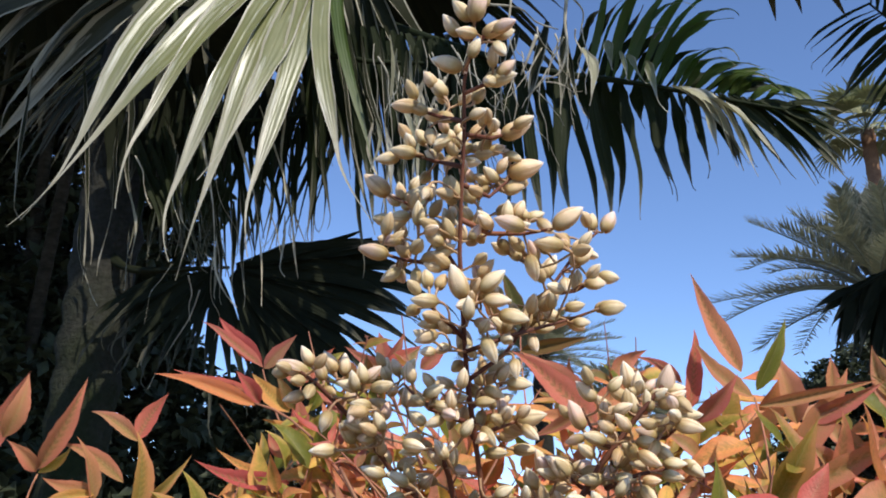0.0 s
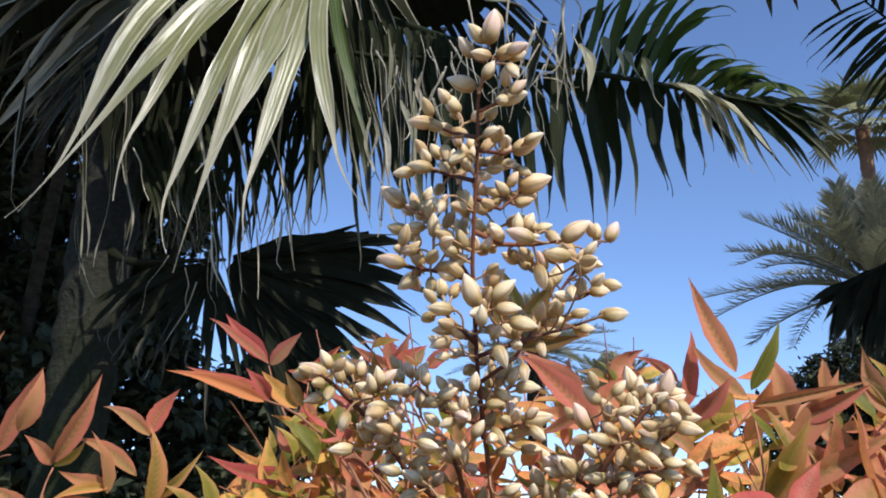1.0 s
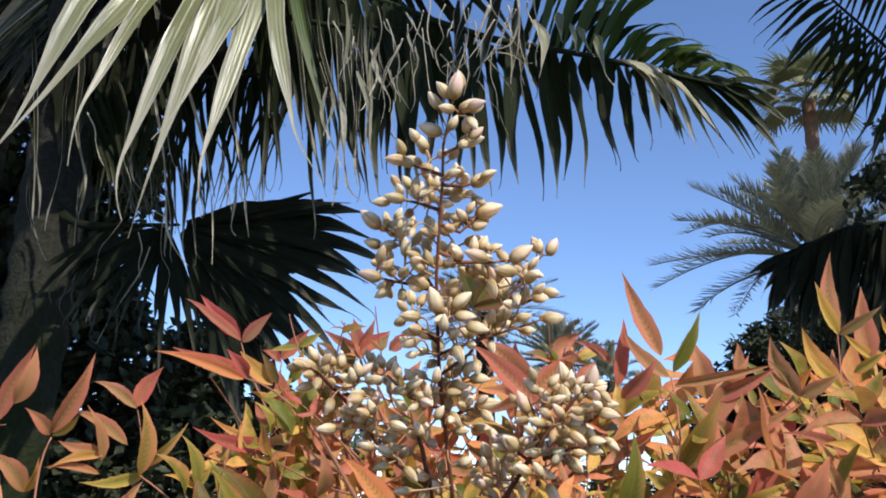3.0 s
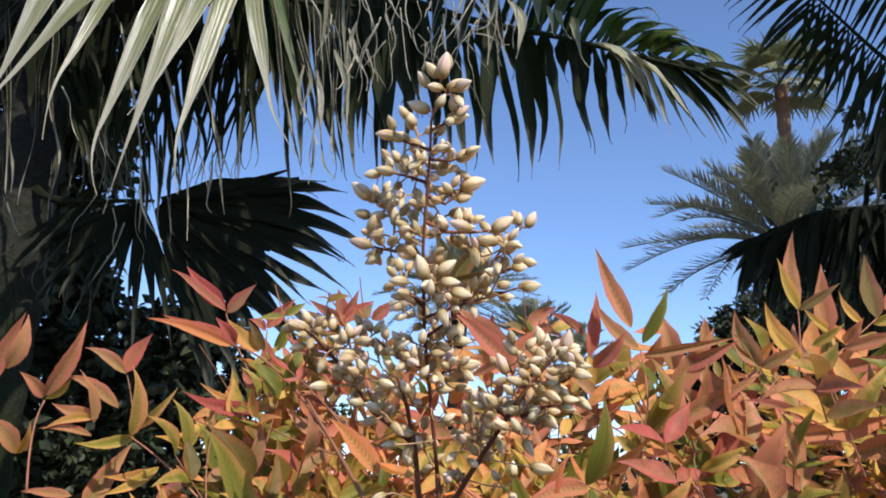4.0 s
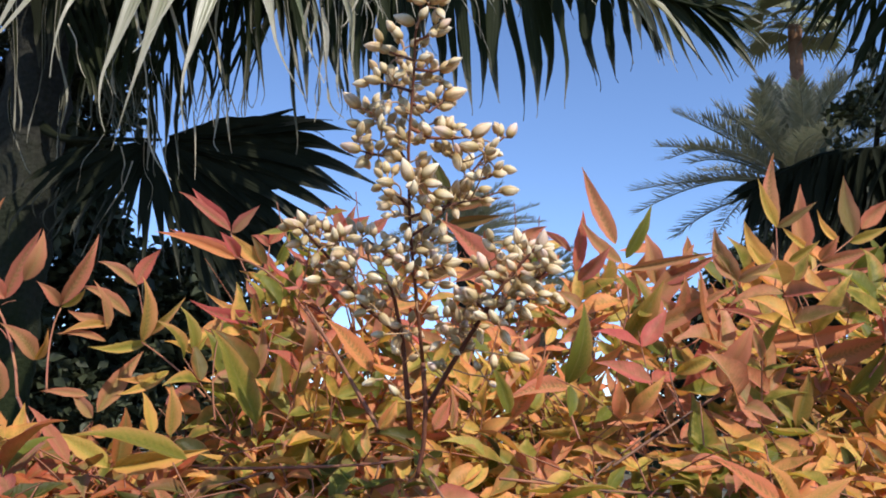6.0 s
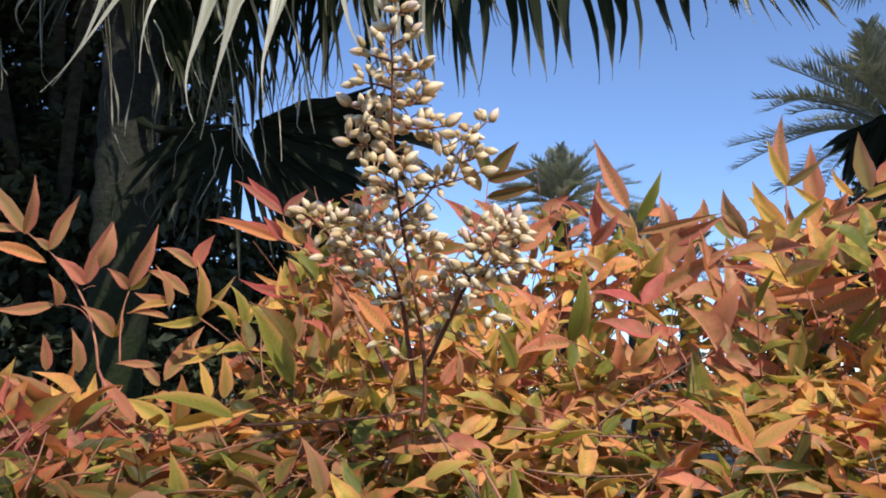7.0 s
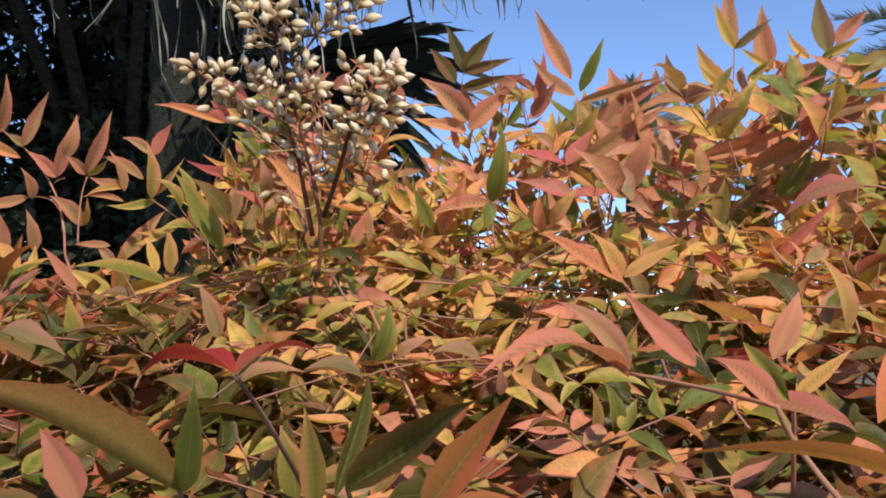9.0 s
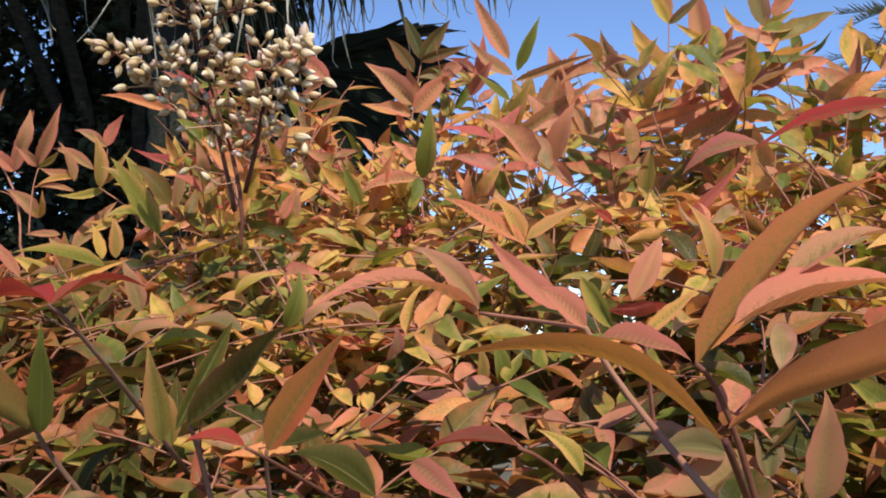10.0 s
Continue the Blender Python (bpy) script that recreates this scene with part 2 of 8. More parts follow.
mossy_bark = mossy("mossy_bark")
red_bark = plain_material("red_bark", (0.13, 0.07, 0.045), (0.26, 0.15, 0.10), 6, 0.9, 0.9, spec=0.1)
# fan blades from lit to near-black: sun and shade put into the base colours
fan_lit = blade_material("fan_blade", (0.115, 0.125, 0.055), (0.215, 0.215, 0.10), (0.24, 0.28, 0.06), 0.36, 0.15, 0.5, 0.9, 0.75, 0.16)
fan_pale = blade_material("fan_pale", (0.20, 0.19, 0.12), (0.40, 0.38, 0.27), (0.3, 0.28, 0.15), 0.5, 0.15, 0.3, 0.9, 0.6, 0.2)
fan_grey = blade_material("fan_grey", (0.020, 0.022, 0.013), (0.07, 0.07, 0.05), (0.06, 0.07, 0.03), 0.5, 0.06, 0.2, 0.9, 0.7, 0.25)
fan_shade = blade_material("fan_shade", (0.010, 0.012, 0.006), (0.026, 0.027, 0.014), (0.05, 0.07, 0.02), 0.6, 0.06, 0.08, 0.9, 0.16, 0.2)
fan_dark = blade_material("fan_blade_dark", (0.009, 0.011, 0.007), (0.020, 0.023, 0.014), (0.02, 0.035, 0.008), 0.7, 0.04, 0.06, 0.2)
# one blade as shaded and backlit copies, the light put into their colour
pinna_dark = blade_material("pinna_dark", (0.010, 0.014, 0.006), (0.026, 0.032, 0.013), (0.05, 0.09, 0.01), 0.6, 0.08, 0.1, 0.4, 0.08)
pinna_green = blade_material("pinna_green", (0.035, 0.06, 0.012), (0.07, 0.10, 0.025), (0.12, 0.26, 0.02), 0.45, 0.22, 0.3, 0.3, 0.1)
# pinna_grey: darker base and pale tips paint in the sunlit frond ends
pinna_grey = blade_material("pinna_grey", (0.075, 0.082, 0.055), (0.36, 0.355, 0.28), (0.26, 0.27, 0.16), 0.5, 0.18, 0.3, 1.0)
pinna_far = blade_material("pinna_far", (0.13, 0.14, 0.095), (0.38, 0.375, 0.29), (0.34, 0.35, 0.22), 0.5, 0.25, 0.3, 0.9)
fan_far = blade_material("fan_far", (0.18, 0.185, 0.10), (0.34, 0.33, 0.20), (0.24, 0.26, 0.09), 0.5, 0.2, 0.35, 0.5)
straw = plain_material("straw", (0.26, 0.22, 0.16), (0.56, 0.52, 0.43), 30, 0.8, 0.3)
# shade_leaf is near-black: the trees' deep shade put into the leaf colour
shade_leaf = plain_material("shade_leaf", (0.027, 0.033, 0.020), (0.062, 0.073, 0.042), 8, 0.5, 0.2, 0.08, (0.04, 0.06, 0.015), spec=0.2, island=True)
soil = plain_material("soil", (0.07, 0.06, 0.04), (0.16, 0.14, 0.09), 1.5, 0.95, 0.5)
hedge_leaf = plain_material("hedge_leaf", (0.04, 0.055, 0.025), (0.09, 0.11, 0.05), 3, 0.6, 0.2, 0.1, (0.08, 0.12, 0.02), island=True)


# ---- mesh helpers ----
def mesh_of(name, bm, material):
    me = bpy.data.meshes.new(name)
    bm.normal_update()
    bm.to_mesh(me)
    bm.free()
    me.materials.append(material)
    me.polygons.foreach_set("use_smooth", [True] * len(me.polygons))
    return me


def part(name, bm, material, parent=None, label=""):
    ob = new(name, mesh_of(name, bm, material))
    if parent is not None:
        ob.parent = parent
    return tagged(ob, label) if label else ob


def thing(name, at, label, category, group="", kind=""):
    ob = new(name)
    ob.location = at
    ob.empty_display_size = 0.05
    return tagged(ob, label, category, group, kind)


def side_of(axis, up):
    s = axis.cross(up)
    if s.length < 1e-5:
        s = axis.cross(Vector((1, 0, 0)))
    return s.normalized()


def tube(bm, points, radii, sides=6, closed=True):
    """A round stem along points; radii one for each point."""
    rings, prev = [], None
    up = Vector((0.3, 0.2, 1)).normalized()
    for i, p in enumerate(points):
        a = points[max(i - 1, 0)]
        b = points[min(i + 1, len(points) - 1)]
        axis = (b - a).normalized()
        s = side_of(axis, up)
        w = s.cross(axis)
        rings.append([bm.verts.new(p + (s * math.cos(k * math.tau / sides) + w * math.sin(k * math.tau / sides)) * radii[i]) for k in range(sides)])
    for r0, r1 in zip(rings, rings[1:]):
        for k in range(sides):
            bm.faces.new((r0[k], r0[(k + 1) % sides], r1[(k + 1) % sides], r1[k]))
    if closed:
        bm.faces.new(rings[-1])
        bm.faces.new(list(reversed(rings[0])))


def bezier(p0, p1, p2, n):
    return [p0 * (1 - t) ** 2 + p1 * 2 * t * (1 - t) + p2 * t * t for t in (i / n for i in range(n + 1))]


# ---- leaflets of the shrub ----
LEAF_ROWS = 9


def leaf_points(bow, fold, twist, seed, n=LEAF_ROWS):
    """Rows of a unit leaflet: base at the origin, tip at y = 1, broad side along x, face to +z."""
    rng = random.Random(seed)
    phase = rng.uniform(0, 6)
    rows = []
    for i in range(n + 1):
        t = i / n
        w = 0.52 * max(0.0, math.sin(math.pi * t ** 0.64)) ** 1.12
        w = max(w, 0.02 if i < n else 0.0)
        a = twist * (t - 0.3)
        hook = 0.10 * max(0.0, t - 0.7) ** 2 / 0.09
        x_mid = bow * 4 * t * (1 - t) * 1.6 + hook * (1 if seed % 2 else -1) * 0.5
        z_mid = bow * 4 * t * (1 - t) + 0.014 * math.sin(7 * t + phase) - hook * 0.5
        wl, wr = (w * (1 + rng.uniform(-0.07, 0.07)) for side in (0, 1))
        wave = (0.05 * math.sin(15 * t + phase), 0.05 * math.sin(13 * t + phase * 2))
        rows.append(((x_mid, t, z_mid), wl, wr, fold * (1 - 0.25 * t), a, wave))
    return rows


COLS_COARSE = (-1.0, 0.0, 1.0)
COLS_FINE = (-1.0, -0.68, -0.34, 0.0, 0.34, 0.68, 1.0)


def leaf_into(verts, faces, uvs, m, rows, wide, cols=COLS_COARSE):
    """Adds one leaflet to plain lists; wide: width for its length."""
    start, nc, n = len(verts), len(cols), len(rows) - 1
    for i, ((xm, y, zm), wl, wr, fold, a, wave) in enumerate(rows):
        c, s = math.cos(a), math.sin(a)
        for f in cols:
            half = wl if f < 0 else wr
            x = f * half * wide
            z = (fold * (abs(f) - 0.35 * f * f) + wave[f > 0] * f * f) * half * wide
            verts.append(m @ Vector((xm * wide + x * c - z * s, y, zm + x * s + z * c)))
            uvs.append(((f + 1) / 2, i / n))
    for i in range(n):
        for k in range(nc - 1):
            q = start + nc * i + k
            faces.append((q, q + 1, q + nc + 1, q + nc))


def mesh_from(name, verts, faces, uvs, material):
    me = bpy.data.meshes.new(name)
    me.from_pydata([tuple(v) for v in verts], [], faces)
    layer = me.uv_layers.new(name="UVMap")
    idx = np.empty(len(me.loops), dtype=np.int32)
    me.loops.foreach_get("vertex_index", idx)
    layer.data.foreach_set("uv", np.array(uvs, dtype=np.float32)[idx].ravel())
    me.materials.append(material)
    me.polygons.foreach_set("use_smooth", [True] * len(me.polygons))
    me.update()
    return me


SHAPES = [(b, f, tw) for b in (-0.14, -0.06, 0.03, 0.10) for f, tw in ((0.75, 0.3), (1.35, -0.4))]
leaf_rows = [leaf_points(b, f, tw, i, 7) for i, (b, f, tw) in enumerate(SHAPES)]
leaf_rows_fine = [leaf_points(b, f, tw, i, 16) for i, (b, f, tw) in enumerate(SHAPES)]
leaf_meshes = {}


def leaf_mesh(kind, shape, wide):
    """A leaflet of unit length; wide: its width, in steps that let alike leaflets share a mesh."""
    key = (kind, shape, round(wide / 0.05))
    if key not in leaf_meshes:
        v, f, u = [], [], []
        leaf_into(v, f, u, Matrix.Identity(4), leaf_rows_fine[shape], max(key[2], 2) * 0.05, COLS_FINE)
        leaf_meshes[key] = mesh_from("leaflet_" + kind, v, f, u, leaf_mat[kind])
    return leaf_meshes[key]


def leaf_matrix(base, tip, normal):
    y = tip - base
    length = y.length
    y = y.normalized()
    z = (normal - y * normal.dot(y)).normalized()
    x = y.cross(z)
    rot = Matrix((x, y, z)).transposed().to_4x4()
    return Matrix.Translation(base) @ rot @ Matrix.Diagonal((length, length, length, 1))


shrub = thing("nandina_shrub", (0.02, 0.34, 0), "leafy shrub with orange, pink and green pointed leaflets and buds", "shrub")
leaflet_count = 0


def leaflet(kind, bx, by, bz, tx, ty, tz, width, nx, ny, nz, bow):
    """One leaflet of the shrub from its base to its tip, as a part of its own."""
    global leaflet_count
    leaflet_count += 1
    order = sorted(range(8), key=lambda i: abs(SHAPES[i][0] - bow))
    shape = order[leaflet_count % 2]
    base, tip = Vector((bx, by, bz)), Vector((tx, ty, tz))
    ob = new("leaflet", leaf_mesh(kind, shape, 0.90 * width / (tip - base).length))
    m = leaf_matrix(base, tip, Vector((nx, ny, nz)))
    ob.parent = shrub
    ob.matrix_parent_inverse = Matrix.Translation(shrub.location).inverted()
    ob.matrix_basis = m
    return ob


# leaflets that stand out one by one
leaflet("blush", -0.1598, 0.372, 1.3797, -0.1434, 0.369, 1.4156, 0.0080, 0.34, -0.91, -0.23, 0.1)
leaflet("blush", -0.1602, 0.372, 1.3786, -0.17, 0.365, 1.3902, 0.0069, 0.43, -0.89, -0.17, 0.1)
leaflet("olive", -0.1596, 0.372, 1.3784, -0.1507, 0.38, 1.3896, 0.0049, 0.75, -0.64, -0.14, 0.1)
leaflet("blush", -0.1885, 0.4, 1.395, -0.1806, 0.4, 1.4228, 0.0090, 0.44, -0.89, -0.13, 0.1)
leaflet("pink", -0.1303, 0.4, 1.3933, -0.1525, 0.4, 1.4064, 0.0065, 0.19, -0.93, 0.32, 0.08)
leaflet("red", -0.131, 0.4, 1.3944, -0.119, 0.4, 1.4141, 0.0086, 0.04, -1, -0.02, -0.12)
leaflet("orange", -0.1177, 0.365, 1.3613, -0.1184, 0.36, 1.3935, 0.0085, 0.61, -0.78, -0.11, 0.1)
leaflet("blush", -0.1264, 0.375, 1.3748, -0.1534, 0.375, 1.3907, 0.0076, 0.2, -0.92, 0.34, 0.08)
leaflet("blush", -0.1359, 0.37, 1.3675, -0.1425, 0.365, 1.392, 0.0078, 0.83, -0.55, 0.11, 0.05)
leaflet("blush", -0.1363, 0.37, 1.3717, -0.1523, 0.36, 1.3761, 0.0064, 0.56, -0.8, 0.21, -0.15)
leaflet("orange", -0.1356, 0.37, 1.3696, -0.1554, 0.36, 1.3636, 0.0056, 0.33, -0.87, 0.36, 0.1)
leaflet("orange", -0.1181, 0.37, 1.3643, -0.0976, 0.365, 1.3838, 0.0054, 0.15, -0.91, -0.39, 0.1)
leaflet("olive", -0.1167, 0.37, 1.3612, -0.14, 0.355, 1.3579, 0.0059, 0.48, -0.82, 0.32, -0.2)
leaflet("blush", -0.1361, 0.37, 1.3617, -0.157, 0.36, 1.3646, 0.0041, 0.45, -0.85, 0.27, 0.08)
leaflet("olive", -0.0919, 0.36, 1.3566, -0.0985, 0.355, 1.3783, 0.0073, 0.67, -0.74, 0.03, 0.1)
leaflet("olive", -0.0913, 0.36, 1.3558, -0.0852, 0.36, 1.3655, 0.0034, 0.33, -0.92, -0.21, 0.05)
leaflet("olive", -0.0923, 0.36, 1.3555, -0.105, 0.355, 1.3611, 0.0043, 0.47, -0.82, 0.34, 0.1)
leaflet("green", -0.0534, 0.3, 1.3228, -0.071, 0.287, 1.3619, 0.0130, 0.63, -0.77, 0.03, 0.06)
leaflet("blush", -0.1377, 0.37, 1.3267, -0.1242, 0.4, 1.3605, 0.0113, 0.48, -0.74, 0.46, -0.06)
leaflet("blush", -0.1394, 0.36, 1.3347, -0.1621, 0.36, 1.337, 0.0053, 0.04, -0.93, 0.37, 0.05)
leaflet("pink", -0.1368, 0.36, 1.3244, -0.1484, 0.36, 1.3366, 0.0070, 0.22, -0.95, 0.21, 0.06)
leaflet("olive", -0.1047, 0.37, 1.3478, -0.1267, 0.36, 1.336, 0.0055, 0.24, -0.91, 0.33, -0.1)
leaflet("olive", -0.1083, 0.38, 1.3462, -0.1304, 0.37, 1.3436, 0.0051, 0.36, -0.87, 0.33, -0.15)
leaflet("olive", -0.1044, 0.34, 1.3169, -0.1096, 0.34, 1.3372, 0.0067, 0.69, -0.7, 0.18, 0.06)
leaflet("orange", -0.0963, 0.34, 1.317, -0.0975, 0.34, 1.3418, 0.0076, 0.51, -0.86, 0.03, 0.05)
leaflet("red", -0.0948, 0.48, 1.4401, -0.1289, 0.48, 1.4665, 0.0063, 0.26, -0.9, 0.34, 0.06)
leaflet("red", -0.0953, 0.48, 1.4419, -0.1218, 0.485, 1.4694, 0.0101, 0.05, -0.97, 0.22, -0.08)
leaflet("red", -0.0941, 0.48, 1.4398, -0.0774, 0.48, 1.4578, 0.0084, 0.13, -0.98, -0.12, -0.06)
leaflet("orange", -0.075, 0.37, 1.4046, -0.115, 0.362, 1.4166, 0.0081, 0.25, -0.94, 0.21, 0.05)
leaflet("red", -0.0782, 0.375, 1.4109, -0.1094, 0.37, 1.42, 0.0056, 0.24, -0.91, 0.34, -0.06)
leaflet("red", -0.0745, 0.375, 1.406, -0.084, 0.37, 1.4183, 0.0076, 0.35, -0.93, -0.1, 0.05)
leaflet("olive", -0.0633, 0.38, 1.4032, -0.0791, 0.38, 1.4198, 0.0083, 0.19, -0.97, 0.18, -0.08)
leaflet("red", -0.062, 0.4, 1.4182, -0.048, 0.4, 1.4345, 0.0077, 0.12, -0.99, -0.1, -0.08)
leaflet("red", -0.0625, 0.4, 1.4169, -0.0716, 0.4, 1.4232, 0.0047, 0.2, -0.93, 0.29, 0.08)
leaflet("green", -0.0572, 0.4, 1.4064, -0.0513, 0.4, 1.4252, 0.0065, 0.39, -0.91, -0.12, 0.05)
leaflet("red", -0.0598, 0.385, 1.3938, -0.0609, 0.385, 1.411, 0.0083, 0.44, -0.9, 0.03, 0.05)
leaflet("olive", -0.0602, 0.39, 1.3933, -0.0762, 0.39, 1.4019, 0.0046, 0.18, -0.93, 0.33, 0.05)
leaflet("red", -0.0231, 0.36, 1.4172, -0.0254, 0.36, 1.4323, 0.0071, 0.18, -0.98, 0.03, 0.05)
leaflet("red", -0.0226, 0.36, 1.4175, -0.0153, 0.36, 1.4324, 0.0049, 0.25, -0.96, -0.12, 0.05)
leaflet("red", -0.0219, 0.35, 1.4149, -0.0078, 0.35, 1.4245, 0.0070, 0.05, -1, -0.07, -0.06)
leaflet("red", -0.0237, 0.37, 1.4184, -0.0404, 0.37, 1.4286, 0.0054, 0.13, -0.97, 0.21, -0.05)
leaflet("red", -0.0089, 0.36, 1.4172, 0.0018, 0.36, 1.4272, 0.0067, 0.11, -0.99, -0.11, 0.06)
leaflet("red", -0.06, 0.37, 1.3739, -0.0953, 0.36, 1.3823, 0.0076, 0.33, -0.9, 0.3, -0.1)
leaflet("olive", -0.0637, 0.38, 1.3758, -0.089, 0.37, 1.3882, 0.0050, 0.47, -0.84, 0.28, -0.1)
leaflet("pink", -0.0616, 0.34, 1.3416, -0.057, 0.34, 1.3717, 0.0067, 0.35, -0.93, -0.05, 0.1)
leaflet("orange", -0.0058, 0.29, 1.3446, -0.025, 0.285, 1.3665, 0.0093, 0.47, -0.85, 0.22, 0.05)
leaflet("orange", -0.002, 0.27, 1.3213, 0.0045, 0.27, 1.3337, 0.0066, 0.07, -1, -0.04, 0.06)
leaflet("pink", 0.0187, 0.27, 1.3216, 0.0259, 0.27, 1.3353, 0.0063, 0.04, -1, -0.02, 0.06)
leaflet("pink", 0.0261, 0.27, 1.3217, 0.0258, 0.27, 1.339, 0.0034, 0.41, -0.91, 0.01, 0.04)
leaflet("pink", 0.0446, 0.27, 1.3831, 0.0203, 0.265, 1.4056, 0.0094, 0.28, -0.96, 0.09, 0.05)
leaflet("red", 0.0402, 0.28, 1.3881, 0.0266, 0.28, 1.3815, 0.0043, -0.1, -0.97, 0.21, -0.06)
leaflet("pink", 0.1235, 0.378, 1.4193, 0.1051, 0.371, 1.4604, 0.0113, 0.1, -0.99, -0.12, -0.09)
leaflet("green", 0.1281, 0.375, 1.4112, 0.1426, 0.372, 1.4415, 0.0073, -0, -1, -0.1, 0.05)
leaflet("blush", 0.1253, 0.372, 1.4083, 0.103, 0.365, 1.4305, 0.0086, 0.4, -0.91, 0.11, -0.1)
leaflet("pink", 0.1525, 0.4, 1.401, 0.1459, 0.4, 1.4323, 0.0133, -0.08, -1, -0.02, 0.05)
leaflet("blush", 0.1732, 0.41, 1.415, 0.1749, 0.41, 1.4321, 0.0067, -0.07, -1, 0.01, 0.05)
leaflet("blush", 0.1264, 0.37, 1.404, 0.173, 0.36, 1.4135, 0.0067, -0.18, -0.97, -0.14, 0.06)
leaflet("red", 0.1038, 0.39, 1.4054, 0.1095, 0.39, 1.4408, 0.0086, 0.09, -1, -0.01, 0.06)
leaflet("red", 0.1009, 0.37, 1.3979, 0.1159, 0.36, 1.4154, 0.0079, -0.33, -0.91, -0.24, 0.12)
leaflet("red", 0.1044, 0.4, 1.4185, 0.0847, 0.4, 1.4308, 0.0054, 0.08, -0.99, 0.13, 0.12)
leaflet("blush", 0.1434, 0.37, 1.3971, 0.1736, 0.36, 1.4124, 0.0082, -0.23, -0.96, -0.17, 0.05)
leaflet("olive", 0.1339, 0.38, 1.3874, 0.164, 0.37, 1.4018, 0.0057, -0.24, -0.96, -0.16, 0.05)
leaflet("pink", 0.1863, 0.37, 1.3997, 0.175, 0.37, 1.4289, 0.0121, -0.18, -0.98, -0.07, -0.1)
leaflet("pink", 0.1869, 0.37, 1.3997, 0.2034, 0.36, 1.4091, 0.0066, -0.44, -0.88, -0.16, 0.05)
leaflet("blush", 0.1886, 0.375, 1.4004, 0.1726, 0.37, 1.4175, 0.0048, 0.25, -0.97, -0.05, 0.03)
leaflet("olive", 0.2108, 0.375, 1.4053, 0.1931, 0.37, 1.4339, 0.0109, 0.15, -0.99, -0.08, -0.1)
leaflet("olive", 0.2079, 0.37, 1.4034, 0.1912, 0.365, 1.4197, 0.0072, 0.29, -0.96, 0, -0.06)
leaflet("pink", 0.214, 0.38, 1.4317, 0.2155, 0.378, 1.4747, 0.0104, -0.07, -1, -0.04, -0.1)
leaflet("olive", 0.214, 0.38, 1.4317, 0.2042, 0.378, 1.4589, 0.0081, 0.13, -0.99, -0.03, -0.08)
leaflet("blush", 0.2143, 0.38, 1.4314, 0.2336, 0.37, 1.4445, 0.0063, -0.36, -0.92, -0.17, 0.05)
leaflet("pink", 0.2337, 0.39, 1.4193, 0.2316, 0.385, 1.4581, 0.0122, -0.08, -0.99, -0.13, -0.04)
leaflet("olive", 0.2377, 0.39, 1.421, 0.2179, 0.38, 1.4325, 0.0062, 0.4, -0.91, -0.11, -0.06)
leaflet("olive", 0.2596, 0.4, 1.4283, 0.2486, 0.4, 1.4473, 0.0067, 0.09, -0.99, 0.05, -0.1)
leaflet("blush", 0.272, 0.405, 1.4328, 0.2684, 0.403, 1.4694, 0.0125, -0.19, -0.98, -0.07, -0.06)
leaflet("pink", 0.2769, 0.405, 1.4376, 0.2944, 0.4, 1.4559, 0.0106, -0.29, -0.96, 0.02, -0.08)
leaflet("olive", 0.2664, 0.4, 1.4285, 0.2863, 0.39, 1.4366, 0.0068, -0.38, -0.91, -0.18, 0.06)
leaflet("pink", 0.2432, 0.39, 1.4159, 0.2494, 0.38, 1.4282, 0.0080, -0.52, -0.77, -0.37, 0.05)
leaflet("blush", 0.2369, 0.38, 1.4117, 0.2682, 0.37, 1.4205, 0.0075, -0.27, -0.95, -0.12, 0.05)
leaflet("blush", 0.2098, 0.36, 1.3958, 0.2549, 0.35, 1.4067, 0.0090, -0.21, -0.98, -0.02, 0.08)
leaflet("olive", 0.2201, 0.38, 1.4127, 0.2336, 0.37, 1.4228, 0.0053, -0.42, -0.86, -0.28, 0.05)
leaflet("green", 0.1186, 0.345, 1.3637, 0.1354, 0.335, 1.3947, 0.0124, -0.26, -0.95, -0.16, 0.06)
leaflet("blush", 0.123, 0.35, 1.3657, 0.1726, 0.335, 1.3927, 0.0113, -0.26, -0.96, -0.06, 0.06)
leaflet("olive", 0.1186, 0.345, 1.3632, 0.1319, 0.33, 1.3485, 0.0070, -0.57, -0.77, 0.27, -0.15)
leaflet("green", 0.0798, 0.305, 1.3412, 0.087, 0.297, 1.3772, 0.0110, 0.03, -0.97, -0.22, 0.08)
leaflet("orange", 0.0928, 0.32, 1.3464, 0.1084, 0.31, 1.361, 0.0062, -0.32, -0.91, -0.28, 0.06)
leaflet("green", 0.1195, 0.32, 1.331, 0.1128, 0.315, 1.3531, 0.0084, 0.16, -0.97, -0.17, 0.06)
leaflet("pink", 0.1442, 0.29, 1.3415, 0.1548, 0.28, 1.3683, 0.0124, -0.48, -0.87, -0.13, 0.05)
leaflet("blush", 0.1625, 0.29, 1.3529, 0.1542, 0.283, 1.3671, 0.0061, 0.39, -0.89, -0.21, 0.05)
leaflet("red", 0.1938, 0.35, 1.3626, 0.2287, 0.345, 1.3835, 0.0076, -0.21, -0.97, 0.12, 0.05)
leaflet("pink", 0.1988, 0.35, 1.3603, 0.233, 0.345, 1.3993, 0.0091, -0.09, -0.99, -0.04, 0.05)
leaflet("blush", 0.2085, 0.33, 1.3558, 0.2404, 0.32, 1.369, 0.0110, -0.31, -0.95, 0.03, 0.1)
leaflet("olive", 0.1378, 0.33, 1.3486, 0.1588, 0.32, 1.3603, 0.0072, -0.39, -0.92, -0.08, 0.12)
